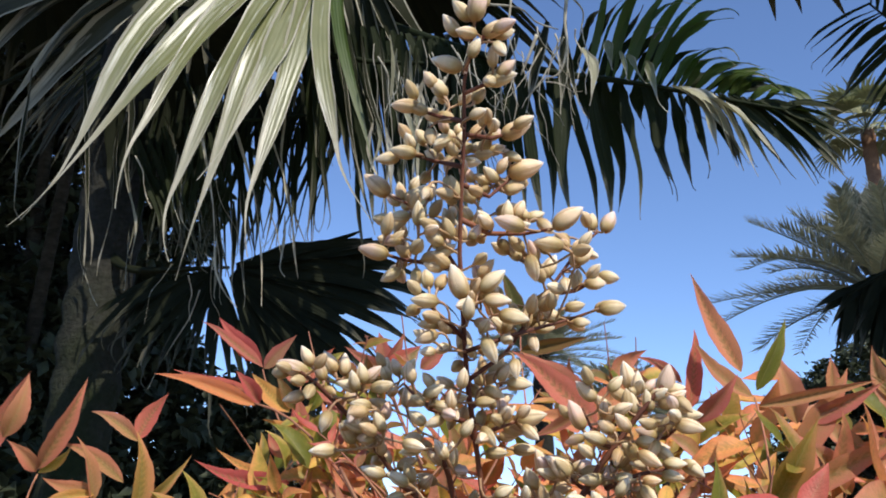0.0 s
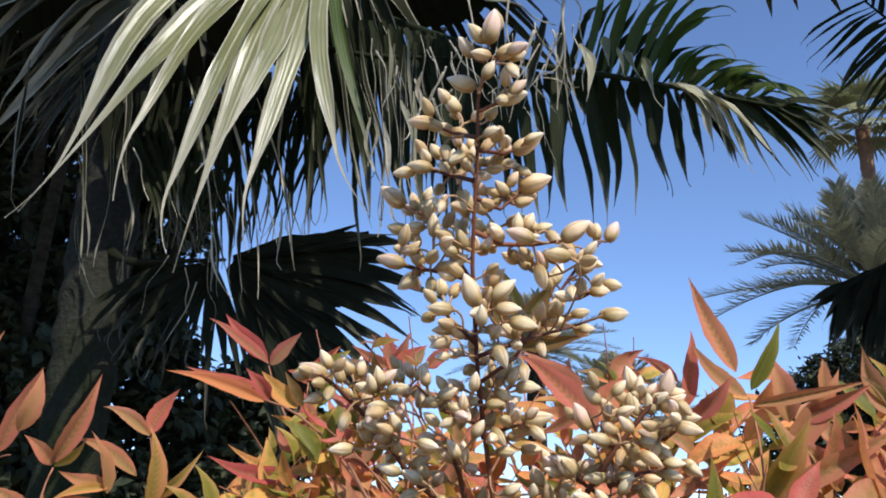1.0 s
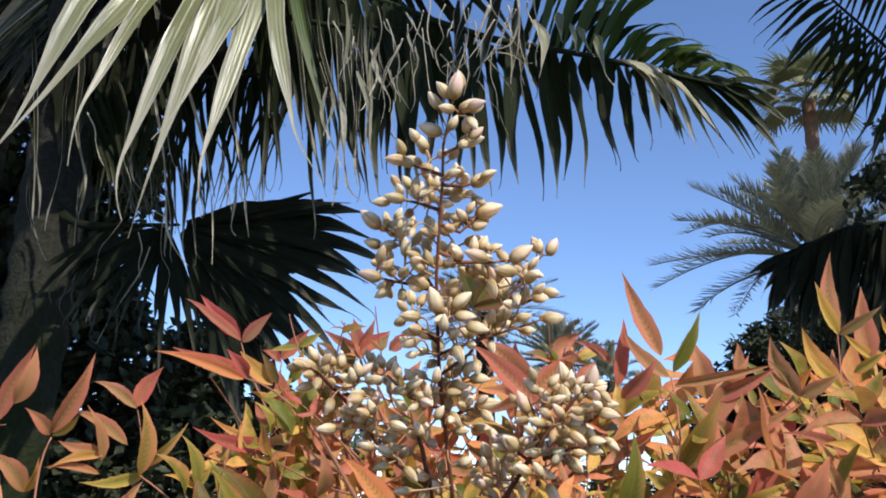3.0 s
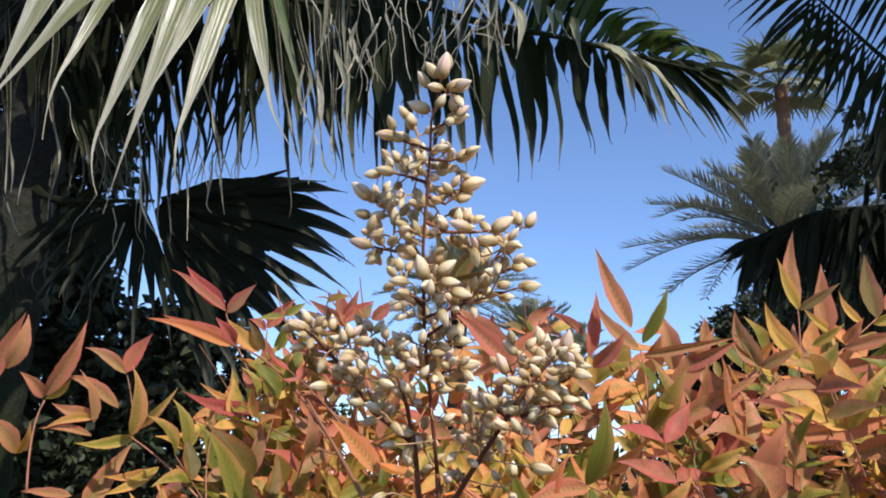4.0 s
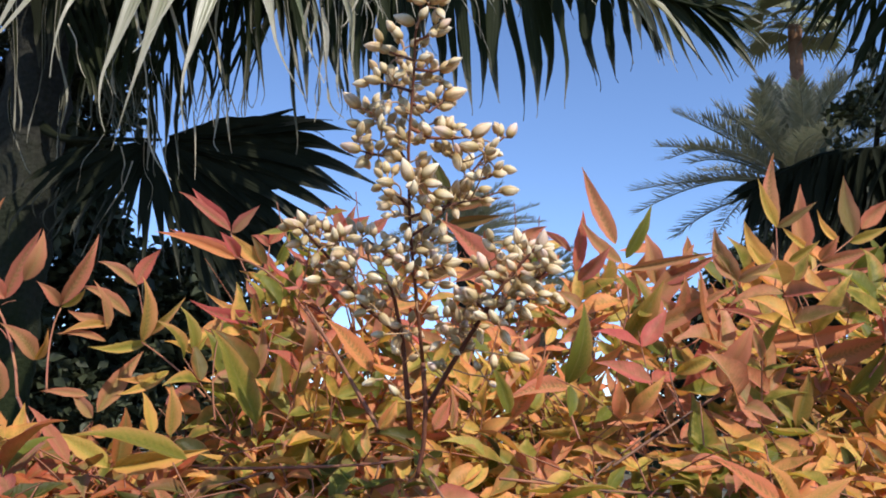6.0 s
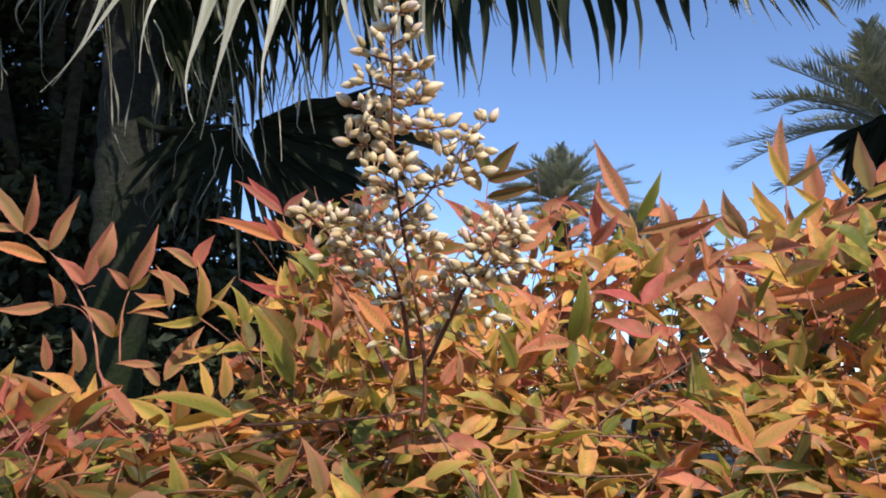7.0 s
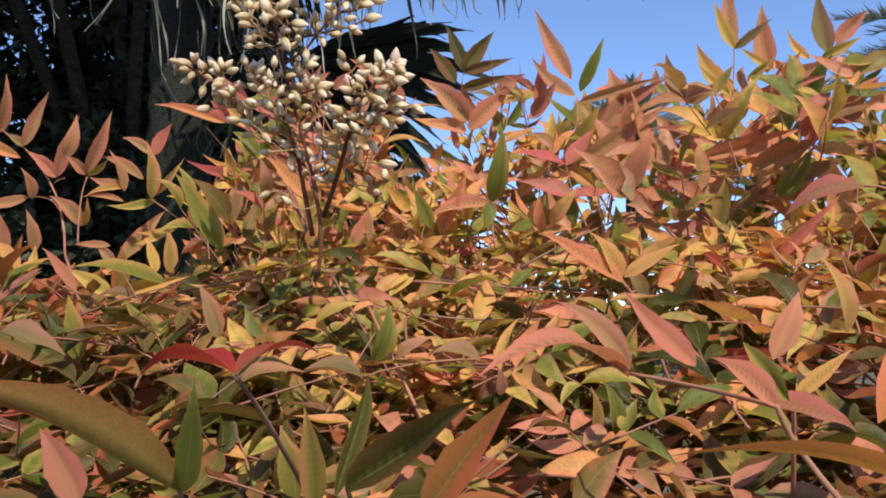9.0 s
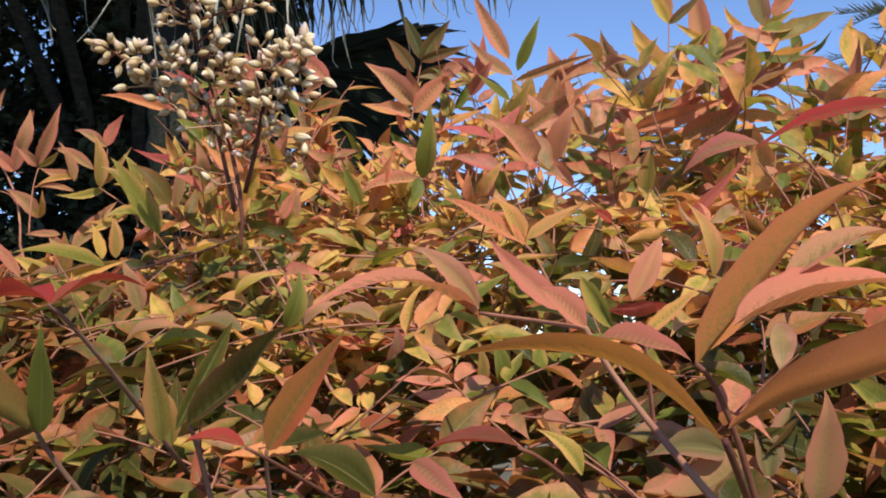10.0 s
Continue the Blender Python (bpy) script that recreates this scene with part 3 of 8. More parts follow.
leaflet("red", 0.1942, 0.345, 1.3716, 0.1597, 0.335, 1.38, 0.0053, 0.31, -0.93, 0.18, 0.08)
leaflet("green", 0.1853, 0.31, 1.3246, 0.1913, 0.305, 1.3502, 0.0092, -0.17, -0.97, -0.15, 0.06)
leaflet("pink", 0.079, 0.3, 1.3402, 0.0496, 0.29, 1.333, 0.0080, 0.2, -0.89, 0.41, 0.08)
leaflet("green", 0.0519, 0.29, 1.3286, 0.0445, 0.285, 1.3482, 0.0072, 0.31, -0.94, -0.13, 0.06)
leaflet("orange", 0.055, 0.3, 1.3267, 0.0693, 0.29, 1.3546, 0.0072, -0.16, -0.95, -0.26, 0.06)
leaflet("blush", -0.2493, 0.43, 1.4215, -0.2748, 0.42, 1.4601, 0.0099, 0.56, -0.81, 0.16, 0.06)
leaflet("blush", -0.2493, 0.43, 1.4215, -0.2397, 0.42, 1.4581, 0.0090, 0.66, -0.66, -0.35, 0.06)
leaflet("blush", -0.2513, 0.43, 1.4239, -0.2792, 0.42, 1.4258, 0.0067, 0.34, -0.9, 0.27, 0.06)
leaflet("orange", -0.2326, 0.425, 1.4023, -0.2728, 0.415, 1.4125, 0.0098, 0.3, -0.92, 0.26, 0.08)
leaflet("blush", -0.2307, 0.425, 1.4105, -0.2099, 0.42, 1.4442, 0.0098, 0.39, -0.84, -0.37, -0.08)
leaflet("blush", -0.2311, 0.425, 1.4106, -0.2399, 0.42, 1.4177, 0.0059, 0.58, -0.8, 0.15, 0.05)
leaflet("blush", -0.2052, 0.42, 1.3876, -0.1868, 0.415, 1.4261, 0.0096, 0.43, -0.85, -0.31, -0.06)
leaflet("pink", -0.2052, 0.42, 1.3876, -0.2199, 0.41, 1.4039, 0.0089, 0.59, -0.81, 0.04, 0.06)
leaflet("blush", -0.2239, 0.42, 1.3758, -0.2594, 0.41, 1.3738, 0.0083, 0.25, -0.94, 0.24, -0.1)
leaflet("blush", -0.2219, 0.42, 1.3742, -0.2239, 0.41, 1.3931, 0.0080, 0.79, -0.58, -0.22, 0.08)
leaflet("blush", -0.1823, 0.41, 1.3541, -0.1985, 0.4, 1.373, 0.0111, 0.58, -0.81, 0.06, 0.08)
leaflet("olive", -0.1823, 0.41, 1.3541, -0.1739, 0.4, 1.3694, 0.0061, 0.53, -0.55, -0.65, 0.05)
leaflet("blush", -0.1689, 0.31, 1.3175, -0.2009, 0.305, 1.3327, 0.0082, 0.32, -0.87, 0.38, 0.06)
leaflet("rust", -0.172, 0.31, 1.3158, -0.1599, 0.305, 1.3369, 0.0073, 0.42, -0.8, -0.43, 0.06)
leaflet("blush", -0.1482, 0.3, 1.3058, -0.1829, 0.295, 1.323, 0.0085, 0.32, -0.86, 0.39, 0.06)
leaflet("rust", -0.1667, 0.3, 1.3061, -0.2015, 0.295, 1.3088, 0.0070, 0.16, -0.92, 0.35, 0.1)
leaflet("orange", -0.1317, 0.29, 1.2948, -0.1709, 0.285, 1.294, 0.0092, 0.11, -0.93, 0.34, -0.12)
leaflet("blush", -0.173, 0.34, 1.3317, -0.1756, 0.335, 1.3548, 0.0073, 0.67, -0.74, -0.08, 0.06)
leaflet("blush", -0.1904, 0.34, 1.333, -0.1903, 0.335, 1.3523, 0.0067, 0.68, -0.71, -0.19, 0.06)
leaflet("rust", -0.1996, 0.31, 1.3056, -0.1988, 0.3, 1.3289, 0.0086, 0.62, -0.71, -0.33, 0.05)
leaflet("blush", -0.128, 0.3, 1.3062, -0.146, 0.3, 1.3298, 0.0066, 0.49, -0.79, 0.37, 0.05)
leaflet("green", 0.0025, 0.27, 1.2713, 0.0072, 0.265, 1.302, 0.0087, 0.37, -0.9, -0.21, 0.06)
leaflet("orange", -0.0914, 0.28, 1.2811, -0.0885, 0.28, 1.3051, 0.0087, 0.53, -0.84, -0.06, 0.06)
leaflet("green", 0.1513, 0.3, 1.2968, 0.1361, 0.3, 1.3081, 0.0093, 0.13, -0.98, 0.17, 0.1)
leaflet("green", 0.0371, 0.22, 1.2681, 0.0371, 0.22, 1.2927, 0.0078, 0.56, -0.83, 0, 0.05)
leaflet("red", 0.0792, 0.2, 1.2551, 0.0822, 0.2, 1.2661, 0.0058, 0.29, -0.95, -0.08, 0.05)
leaflet("pink", 0.1223, 0.0909, 1.2686, 0.0891, 0.0537, 1.2738, 0.0125, -0.2, -0.6, 0.78, 0.12)
leaflet("pink", 0.1222, 0.0872, 1.2698, 0.1053, 0.0909, 1.2872, 0.0072, 0.3, -0.9, 0.3, 0.08)
leaflet("pink", 0.1423, 0.1168, 1.2691, 0.1245, 0.1090, 1.2900, 0.0082, 0.3, -0.9, 0.3, -0.06)
leaflet("pink", 0.1465, 0.0497, 1.2638, 0.1362, 0.0617, 1.2740, 0.0066, 0.2, -0.9, 0.4, 0.05)
leaflet("ember", 0.1601, -0.0198, 1.2500, 0.1224, 0.0137, 1.2622, 0.0098, 0.1, 0.6, 0.8, 0.15)
leaflet("rust", 0.1614, 0.0086, 1.2575, 0.1982, 0.0300, 1.2901, 0.0092, -0.75, -0.6, 0.2, 0.06)
leaflet("ember", 0.1741, 0.0780, 1.2568, 0.2011, 0.1125, 1.2888, 0.0105, -0.2, -0.95, 0.2, 0.05)
leaflet("crimson", 0.0869, 0.0176, 1.2468, 0.0750, 0.0170, 1.2478, 0.0042, 0.1, -0.5, 0.85, 0.10)
leaflet("red", 0.2168, 0.2000, 1.3264, 0.1883, 0.2000, 1.3181, 0.0095, 0.1, -0.75, 0.65, 0.08)
leaflet("crimson", 0.2400, 0.1350, 1.3230, 0.1985, 0.1300, 1.3125, 0.0080, 0.1, -0.75, 0.65, 0.06)
leaflet("crimson", 0.1610, 0.1720, 1.2985, 0.1548, 0.1690, 1.3030, 0.0040, 0.1, -0.9, 0.4, 0.05)
leaflet("crimson", 0.1340, 0.0003, 1.2471, 0.1190, 0.0021, 1.2462, 0.0045, 0.0, -0.45, 0.9, 0.12)
leaflet("olive", 0.1435, 0.0250, 1.2390, 0.1365, 0.0223, 1.2476, 0.0035, 0.5, -0.8, 0.3, 0.08)
leaflet("deep", 0.1137, -0.0050, 1.2415, 0.0993, -0.0010, 1.2476, 0.0062, 0.2, -0.7, 0.7, 0.12)
leaflet("ember", 0.1611, -0.0198, 1.2500, 0.2075, 0.004, 1.2605, 0.0145, 0, 0.6, 0.8, 0.03)
leaflet("pink", 0.1609, 0.1114, 1.2704, 0.1708, 0.1198, 1.2887, 0.0080, -0.1, -1, 0.1, 0.05)
leaflet("olive", 0.1623, 0.0991, 1.2614, 0.1777, 0.1012, 1.2730, 0.0048, -0.3, -0.9, 0.3, 0.06)
leaflet("green", 0.1524, 0.0644, 1.2636, 0.1463, 0.0795, 1.2766, 0.0052, -0.2, -0.95, 0.1, 0.05)
leaflet("blush", 0.1869, 0.0500, 1.2283, 0.1903, 0.0450, 1.2498, 0.0085, 0.2, -0.95, 0.1, 0.05)
leaflet("pink", 0.1659, 0.0000, 1.2625, 0.1958, 0.0120, 1.2668, 0.0085, 0, -0.3, 0.95, 0.12)
leaflet("pink", 0.1744, 0.0050, 1.2693, 0.2018, 0.0200, 1.2752, 0.0075, 0, -0.3, 0.95, 0.1)
leaflet("rust", 0.0199, 0.0667, 1.2471, -0.0242, 0.0412, 1.2763, 0.0165, 0, 0.72, 0.65, 0.06)
leaflet("green", 0.0216, 0.0651, 1.2473, 0.0290, 0.0534, 1.2722, 0.0066, 0.35, -0.93, 0, 0.05)
leaflet("crimson", 0.0463, 0.0269, 1.2740, 0.0218, 0.0411, 1.2747, 0.0075, 0, 0.12, 1, 0.15)
leaflet("crimson", 0.0463, 0.0269, 1.2740, 0.0583, 0.0429, 1.2783, 0.0065, 0.05, 0.1, 1, 0.12)
leaflet("deep", 0.0599, 0.0592, 1.2477, 0.0887, 0.0346, 1.2684, 0.0105, -0.5, -0.8, 0.3, -0.06)
leaflet("rust", 0.0750, 0.0650, 1.2409, 0.0955, 0.0583, 1.2669, 0.0095, -0.3, -0.95, 0.1, -0.08)
leaflet("deep", 0.0580, 0.0559, 1.2471, 0.0595, 0.0914, 1.2726, 0.0060, 0.4, -0.9, 0.1, 0.05)
leaflet("green", 0.0516, 0.0627, 1.2440, 0.0515, 0.0574, 1.2658, 0.0064, 0.3, -0.95, 0.05, 0.06)
leaflet("green", 0.0376, 0.1000, 1.2392, 0.0331, 0.1000, 1.2576, 0.0085, 0.3, -0.95, 0.1, 0.05)
leaflet("blush", -0.0263, 0.1100, 1.2371, -0.0380, 0.1100, 1.2580, 0.0105, 0.3, -0.9, 0.2, 0.06)
leaflet("green", -0.0739, 0.2000, 1.2737, -0.0790, 0.2000, 1.2998, 0.0095, 0.4, -0.9, 0.1, 0.05)
leaflet("blush", -0.0710, 0.2550, 1.2791, -0.0850, 0.2550, 1.3033, 0.0095, 0.5, -0.85, 0.1, 0.05)
leaflet("blush", -0.0259, 0.2200, 1.2805, -0.0345, 0.2200, 1.3033, 0.0085, 0.5, -0.85, 0.05, 0.05)
leaflet("rust", -0.0773, 0.2100, 1.2706, -0.1258, 0.2000, 1.2822, 0.0125, 0.1, -0.6, 0.8, 0.12)
leaflet("green", -0.0796, 0.2947, 1.3086, -0.1253, 0.2861, 1.3191, 0.0110, 0.1, -0.7, 0.7, 0.06)
leaflet("orange", 0.1313, 0.1971, 1.2950, 0.1017, 0.1966, 1.3158, 0.0085, 0.2, -0.8, 0.55, 0.05)
leaflet("olive", 0.1305, 0.2000, 1.2965, 0.1207, 0.2000, 1.3151, 0.0085, 0.3, -0.85, 0.4, 0.05)
leaflet("orange", 0.1319, 0.2000, 1.2974, 0.1524, 0.2000, 1.3092, 0.0070, 0, -0.8, 0.6, 0.06)
leaflet("orange", 0.1191, 0.1700, 1.2423, 0.1340, 0.1700, 1.2448, 0.0055, 0, -0.6, 0.8, 0.06)
leaflet("orange", 0.1294, 0.1700, 1.2310, 0.1425, 0.1700, 1.2359, 0.0060, 0, -0.6, 0.8, 0.06)
leaflet("olive", 0.1082, 0.1700, 1.2308, 0.1191, 0.1700, 1.2429, 0.0055, 0.2, -0.9, 0.3, 0.06)
leaflet("orange", 0.0984, 0.1700, 1.2211, 0.1121, 0.1700, 1.2334, 0.0060, 0, -0.7, 0.7, 0.06)
leaflet("pink", 0.0811, 0.1700, 1.2702, 0.0633, 0.1700, 1.2726, 0.0075, 0, -0.6, 0.8, 0.07)
leaflet("pink", 0.0495, 0.1900, 1.2714, 0.0644, 0.1900, 1.2795, 0.0070, 0, -0.7, 0.7, 0.07)
leaflet("red", 0.0872, 0.1700, 1.2589, 0.0866, 0.1700, 1.2685, 0.0045, 0.2, -0.95, 0.1, 0.07)
leaflet("green", 0.1226, 0.1500, 1.2476, 0.1201, 0.1500, 1.2643, 0.0055, 0.4, -0.9, 0.1, 0.07)
leaflet("green", 0.1158, 0.1500, 1.2469, 0.1157, 0.1500, 1.2627, 0.0040, 0.4, -0.9, 0.1, 0.07)
leaflet("olive", 0.1081, 0.1400, 1.2328, 0.1202, 0.1400, 1.2472, 0.0060, 0.2, -0.9, 0.3, 0.07)
leaflet("orange", 0.1241, 0.1500, 1.2429, 0.1367, 0.1500, 1.2453, 0.0045, 0, -0.5, 0.87, 0.07)
leaflet("orange", 0.1413, 0.1500, 1.2376, 0.1555, 0.1500, 1.2370, 0.0045, 0, -0.5, 0.87, 0.07)
leaflet("rust", 0.1158, 0.1300, 1.2345, 0.1162, 0.1300, 1.2430, 0.0060, 0.2, -0.9, 0.3, 0.07)
leaflet("blush", 0.0154, 0.1200, 1.2676, 0.0359, 0.1200, 1.2710, 0.0090, 0, -0.45, 0.9, 0.07)
leaflet("blush", 0.0512, 0.1200, 1.2682, 0.0318, 0.1200, 1.2690, 0.0090, 0, -0.45, 0.9, 0.07)
leaflet("green", 0.0399, 0.2000, 1.2703, 0.0464, 0.2000, 1.2919, 0.0085, 0.5, -0.85, 0.1, 0.07)
leaflet("blush", -0.0811, 0.1600, 1.2849, -0.0569, 0.1600, 1.2775, 0.0110, 0, -0.5, 0.85, 0.07)
leaflet("orange", 0.1856, 0.1300, 1.2762, 0.1803, 0.1300, 1.2983, 0.0060, 0.4, -0.9, 0.1, 0.07)
leaflet("blush", 0.1505, 0.0800, 1.2612, 0.1709, 0.0800, 1.2558, 0.0080, 0, -0.6, 0.8, 0.07)
leaflet("deep", 0.0250, 0.1300, 1.2342, 0.0263, 0.1300, 1.2585, 0.0080, 0.3, -0.95, 0.1, 0.07)
leaflet("deep", 0.0351, 0.1400, 1.2339, 0.0304, 0.1400, 1.2550, 0.0080, 0.3, -0.95, 0.1, 0.07)
leaflet("pink", 0.0606, 0.1600, 1.2354, 0.0536, 0.1600, 1.2444, 0.0075, 0.2, -0.9, 0.4, 0.07)
leaflet("olive", -0.0014, 0.2600, 1.2891, 0.0039, 0.2600, 1.3013, 0.0080, 0.4, -0.9, 0.1, 0.07)
leaflet("orange", 0.0181, 0.2200, 1.2817, 0.0045, 0.2200, 1.2835, 0.0070, 0, -0.6, 0.8, 0.07)
leaflet("olive", 0.0136, 0.2200, 1.2848, 0.0319, 0.2200, 1.2930, 0.0075, 0, -0.6, 0.8, 0.07)
# sprig at the back: its shade is put into the leaf colour
leaflet("shadowed", 0.0495, 0.56, 1.4793, 0.0363, 0.56, 1.5192, 0.0108, 0.25, -0.96, 0.08, 0.06)
leaflet("shadowed", 0.0495, 0.56, 1.4793, 0.0739, 0.56, 1.5109, 0.0144, 0.15, -0.98, -0.12, -0.06)
leaflet("shadowed", 0.0486, 0.56, 1.4794, 0.0885, 0.555, 1.4867, 0.0092, -0.09, -0.98, -0.2, 0.05)
leaflet("shadowed", 0.0472, 0.55, 1.4636, 0.0886, 0.545, 1.4717, 0.0098, -0.08, -0.98, -0.19, 0.05)
leaflet("shadowed", 0.0425, 0.56, 1.4708, 0.023, 0.56, 1.5012, 0.0122, 0.16, -0.98, 0.1, 0.05)
leaflet("pink", 0.0625, 0.41, 1.4063, 0.035, 0.4, 1.4324, 0.0153, 0.32, -0.95, -0.03, 0.06)
leaflet("pink", 0.0623, 0.41, 1.4014, 0.0915, 0.405, 1.4255, 0.0124, -0.02, -0.98, -0.18, -0.06)
leaflet("pink", 0.0608, 0.41, 1.4001, 0.0379, 0.4, 1.4052, 0.0095, 0.42, -0.9, 0.12, 0.05)
leaflet("blush", 0.1353, 0.37, 1.3818, 0.1631, 0.365, 1.4185, 0.0120, 0.03, -0.99, -0.16, 0.06)
leaflet("pink", 0.1547, 0.36, 1.3695, 0.1346, 0.355, 1.3914, 0.0096, 0.25, -0.97, 0.01, 0.06)
leaflet("red", 0.1663, 0.4, 1.3456, 0.1988, 0.39, 1.4044, 0.0096, -0.02, -0.99, -0.16, 0.05)
leaflet("pink", 0.186, 0.34, 1.3643, 0.2341, 0.33, 1.3754, 0.0115, -0.18, -0.98, -0.09, 0.1)
leaflet("blush", 0.1731, 0.36, 1.3348, 0.1916, 0.355, 1.3604, 0.0131, -0.07, -0.99, -0.14, 0.05)
leaflet("green", 0.2176, 0.32, 1.3396, 0.2338, 0.315, 1.3627, 0.0110, -0.13, -0.98, -0.12, 0.05)
leaflet("red", 0.1856, 0.25, 1.2956, 0.2223, 0.24, 1.3296, 0.0068, -0.2, -0.98, -0.07, 0.05)
leaflet("rust", -0.2059, 0.33, 1.3058, -0.2318, 0.33, 1.3217, 0.0101, 0.29, -0.84, 0.47, 0.05)
leaflet("rust", -0.2043, 0.33, 1.3057, -0.1788, 0.325, 1.3261, 0.0090, 0.09, -0.93, -0.34, 0.05)
leaflet("rust", -0.1727, 0.32, 1.2963, -0.2008, 0.32, 1.3118, 0.0104, 0.26, -0.85, 0.46, 0.06)
leaflet("rust", -0.1712, 0.32, 1.2957, -0.145, 0.315, 1.3147, 0.0093, 0.03, -0.96, -0.29, 0.05)
leaflet("blush", -0.1727, 0.32, 1.2949, -0.1747, 0.32, 1.3199, 0.0085, 0.63, -0.78, 0.05, 0.05)
leaflet("rust", -0.1411, 0.31, 1.2903, -0.1622, 0.31, 1.3051, 0.0091, 0.31, -0.84, 0.44, 0.06)
leaflet("rust", -0.1894, 0.3, 1.2865, -0.2164, 0.3, 1.2984, 0.0100, 0.22, -0.85, 0.49, 0.05)
leaflet("rust", -0.1865, 0.3, 1.2858, -0.1609, 0.295, 1.2958, 0.0099, -0.13, -0.98, -0.17, 0.06)
leaflet("rust", -0.1299, 0.29, 1.283, -0.0945, 0.285, 1.2892, 0.0095, -0.14, -0.99, 0.02, 0.06)
leaflet("olive", -0.1146, 0.31, 1.3038, -0.1385, 0.31, 1.3188, 0.0101, 0.26, -0.87, 0.42, 0.05)
leaflet("olive", -0.1131, 0.31, 1.3038, -0.0722, 0.305, 1.3126, 0.0105, -0.11, -0.99, -0.03, 0.06)
leaflet("rust", -0.1117, 0.31, 1.3043, -0.1088, 0.31, 1.3295, 0.0095, 0.59, -0.81, -0.07, 0.05)
leaflet("rust", -0.1322, 0.22, 1.2746, -0.1565, 0.22, 1.2843, 0.0114, 0.2, -0.84, 0.5, 0.08)
leaflet("rust", -0.0751, 0.2, 1.2693, -0.1203, 0.2, 1.2874, 0.0134, 0.19, -0.85, 0.48, 0.1)
leaflet("green", -0.0496, 0.22, 1.2684, -0.0658, 0.22, 1.2981, 0.0105, 0.55, -0.78, 0.3, 0.06)
leaflet("rust", -0.0257, 0.24, 1.2702, -0.0375, 0.24, 1.3012, 0.0094, 0.48, -0.86, 0.18, 0.06)
leaflet("rust", -0.05, 0.25, 1.2768, -0.02, 0.25, 1.2834, 0.0078, -0.01, -1, 0.07, 0.06)
leaflet("rust", -0.1357, 0.2, 1.2662, -0.1478, 0.2, 1.2881, 0.0116, 0.56, -0.77, 0.31, 0.06)

# ---- canes and leaf stalks of the shrub ----
def shrub_part(name, bm, material, label=""):
    ob = part(name, bm, material, shrub, label)
    ob.matrix_parent_inverse = Matrix.Translation(shrub.location).inverted()
    return ob


def stalk(points, r0, r1, name="leaf_stalk", material=None, sides=6):
    bm = bmesh.new()
    pts = [Vector(p) for p in points]
    if len(pts) == 3:
        a, b, c = pts
        pts = bezier(a, b * 2 - (a + c) / 2, c, 8)
    n = len(pts) - 1
    tube(bm, pts, [0.8 * (r0 + (r1 - r0) * i / n) for i in range(n + 1)], sides)
    return shrub_part(name, bm, material or stem_pink)


stalk([(-0.0755, 0.37, 1.4052), (-0.0433, 0.35, 1.3829), (-0.0065, 0.29, 1.3277)], 0.00058, 0.00101, "leaf_stalk", stem_pink)
stalk([(-0.0197, 0.31, 1.3521), (-0.007, 0.31, 1.3583), (0.0041, 0.3, 1.3638)], 0.0005, 0.00043, "leaf_stalk", stem_pink)
stalk([(-0.0197, 0.31, 1.3521), (-0.041, 0.33, 1.3593), (-0.0579, 0.35, 1.3681)], 0.0005, 0.00043, "leaf_stalk", stem_pink)
stalk([(-0.0948, 0.48, 1.4394), (-0.0834, 0.46, 1.415), (-0.066, 0.43, 1.3863)], 0.00043, 0.00065, "leaf_stalk", stem_pink)
stalk([(-0.0619, 0.4, 1.4173), (-0.0597, 0.385, 1.3932), (-0.051, 0.36, 1.3691)], 0.00043, 0.00065, "leaf_stalk", stem_pink)
stalk([(-0.0225, 0.36, 1.4167), (-0.0181, 0.35, 1.401), (-0.0072, 0.33, 1.378)], 0.00043, 0.00065, "leaf_stalk", stem_pink)
stalk([(-0.1596, 0.372, 1.3776), (-0.1627, 0.37, 1.3615), (-0.159, 0.36, 1.3358)], 0.00043, 0.00072, "leaf_stalk", stem_pink)
stalk([(-0.1177, 0.365, 1.3611), (-0.101, 0.36, 1.3497), (-0.0831, 0.35, 1.3348)], 0.0005, 0.00072, "leaf_stalk", stem_pink)
stalk([(-0.13, 0.4, 1.3927), (-0.1217, 0.38, 1.3768), (-0.1168, 0.365, 1.3624)], 0.00036, 0.0005, "leaf_stalk", stem_pink)
stalk([(-0.0913, 0.36, 1.3555), (-0.0932, 0.36, 1.3473), (-0.088, 0.35, 1.3347)], 0.00043, 0.0005, "leaf_stalk", stem_pink)
stalk([(0.1262, 0.373, 1.4079), (0.1245, 0.36, 1.3851), (0.1186, 0.345, 1.3632)], 0.0005, 0.00065, "leaf_stalk", stem_pink)
stalk([(0.1186, 0.345, 1.3632), (0.1308, 0.34, 1.3518), (0.141, 0.33, 1.3292)], 0.00065, 0.00094, "leaf_stalk", stem_pink)
stalk([(0.1453, 0.345, 1.3612), (0.1675, 0.36, 1.3724), (0.2011, 0.375, 1.3978)], 0.00058, 0.00043, "leaf_stalk", stem_pink)
stalk([(0.1866, 0.37, 1.3991), (0.1905, 0.37, 1.3882), (0.1797, 0.36, 1.3812)], 0.00043, 0.00058, "leaf_stalk", stem_pink)
stalk([(0.214, 0.38, 1.4314), (0.2128, 0.378, 1.4182), (0.2104, 0.375, 1.4035)], 0.00043, 0.00058, "leaf_stalk", stem_pink)
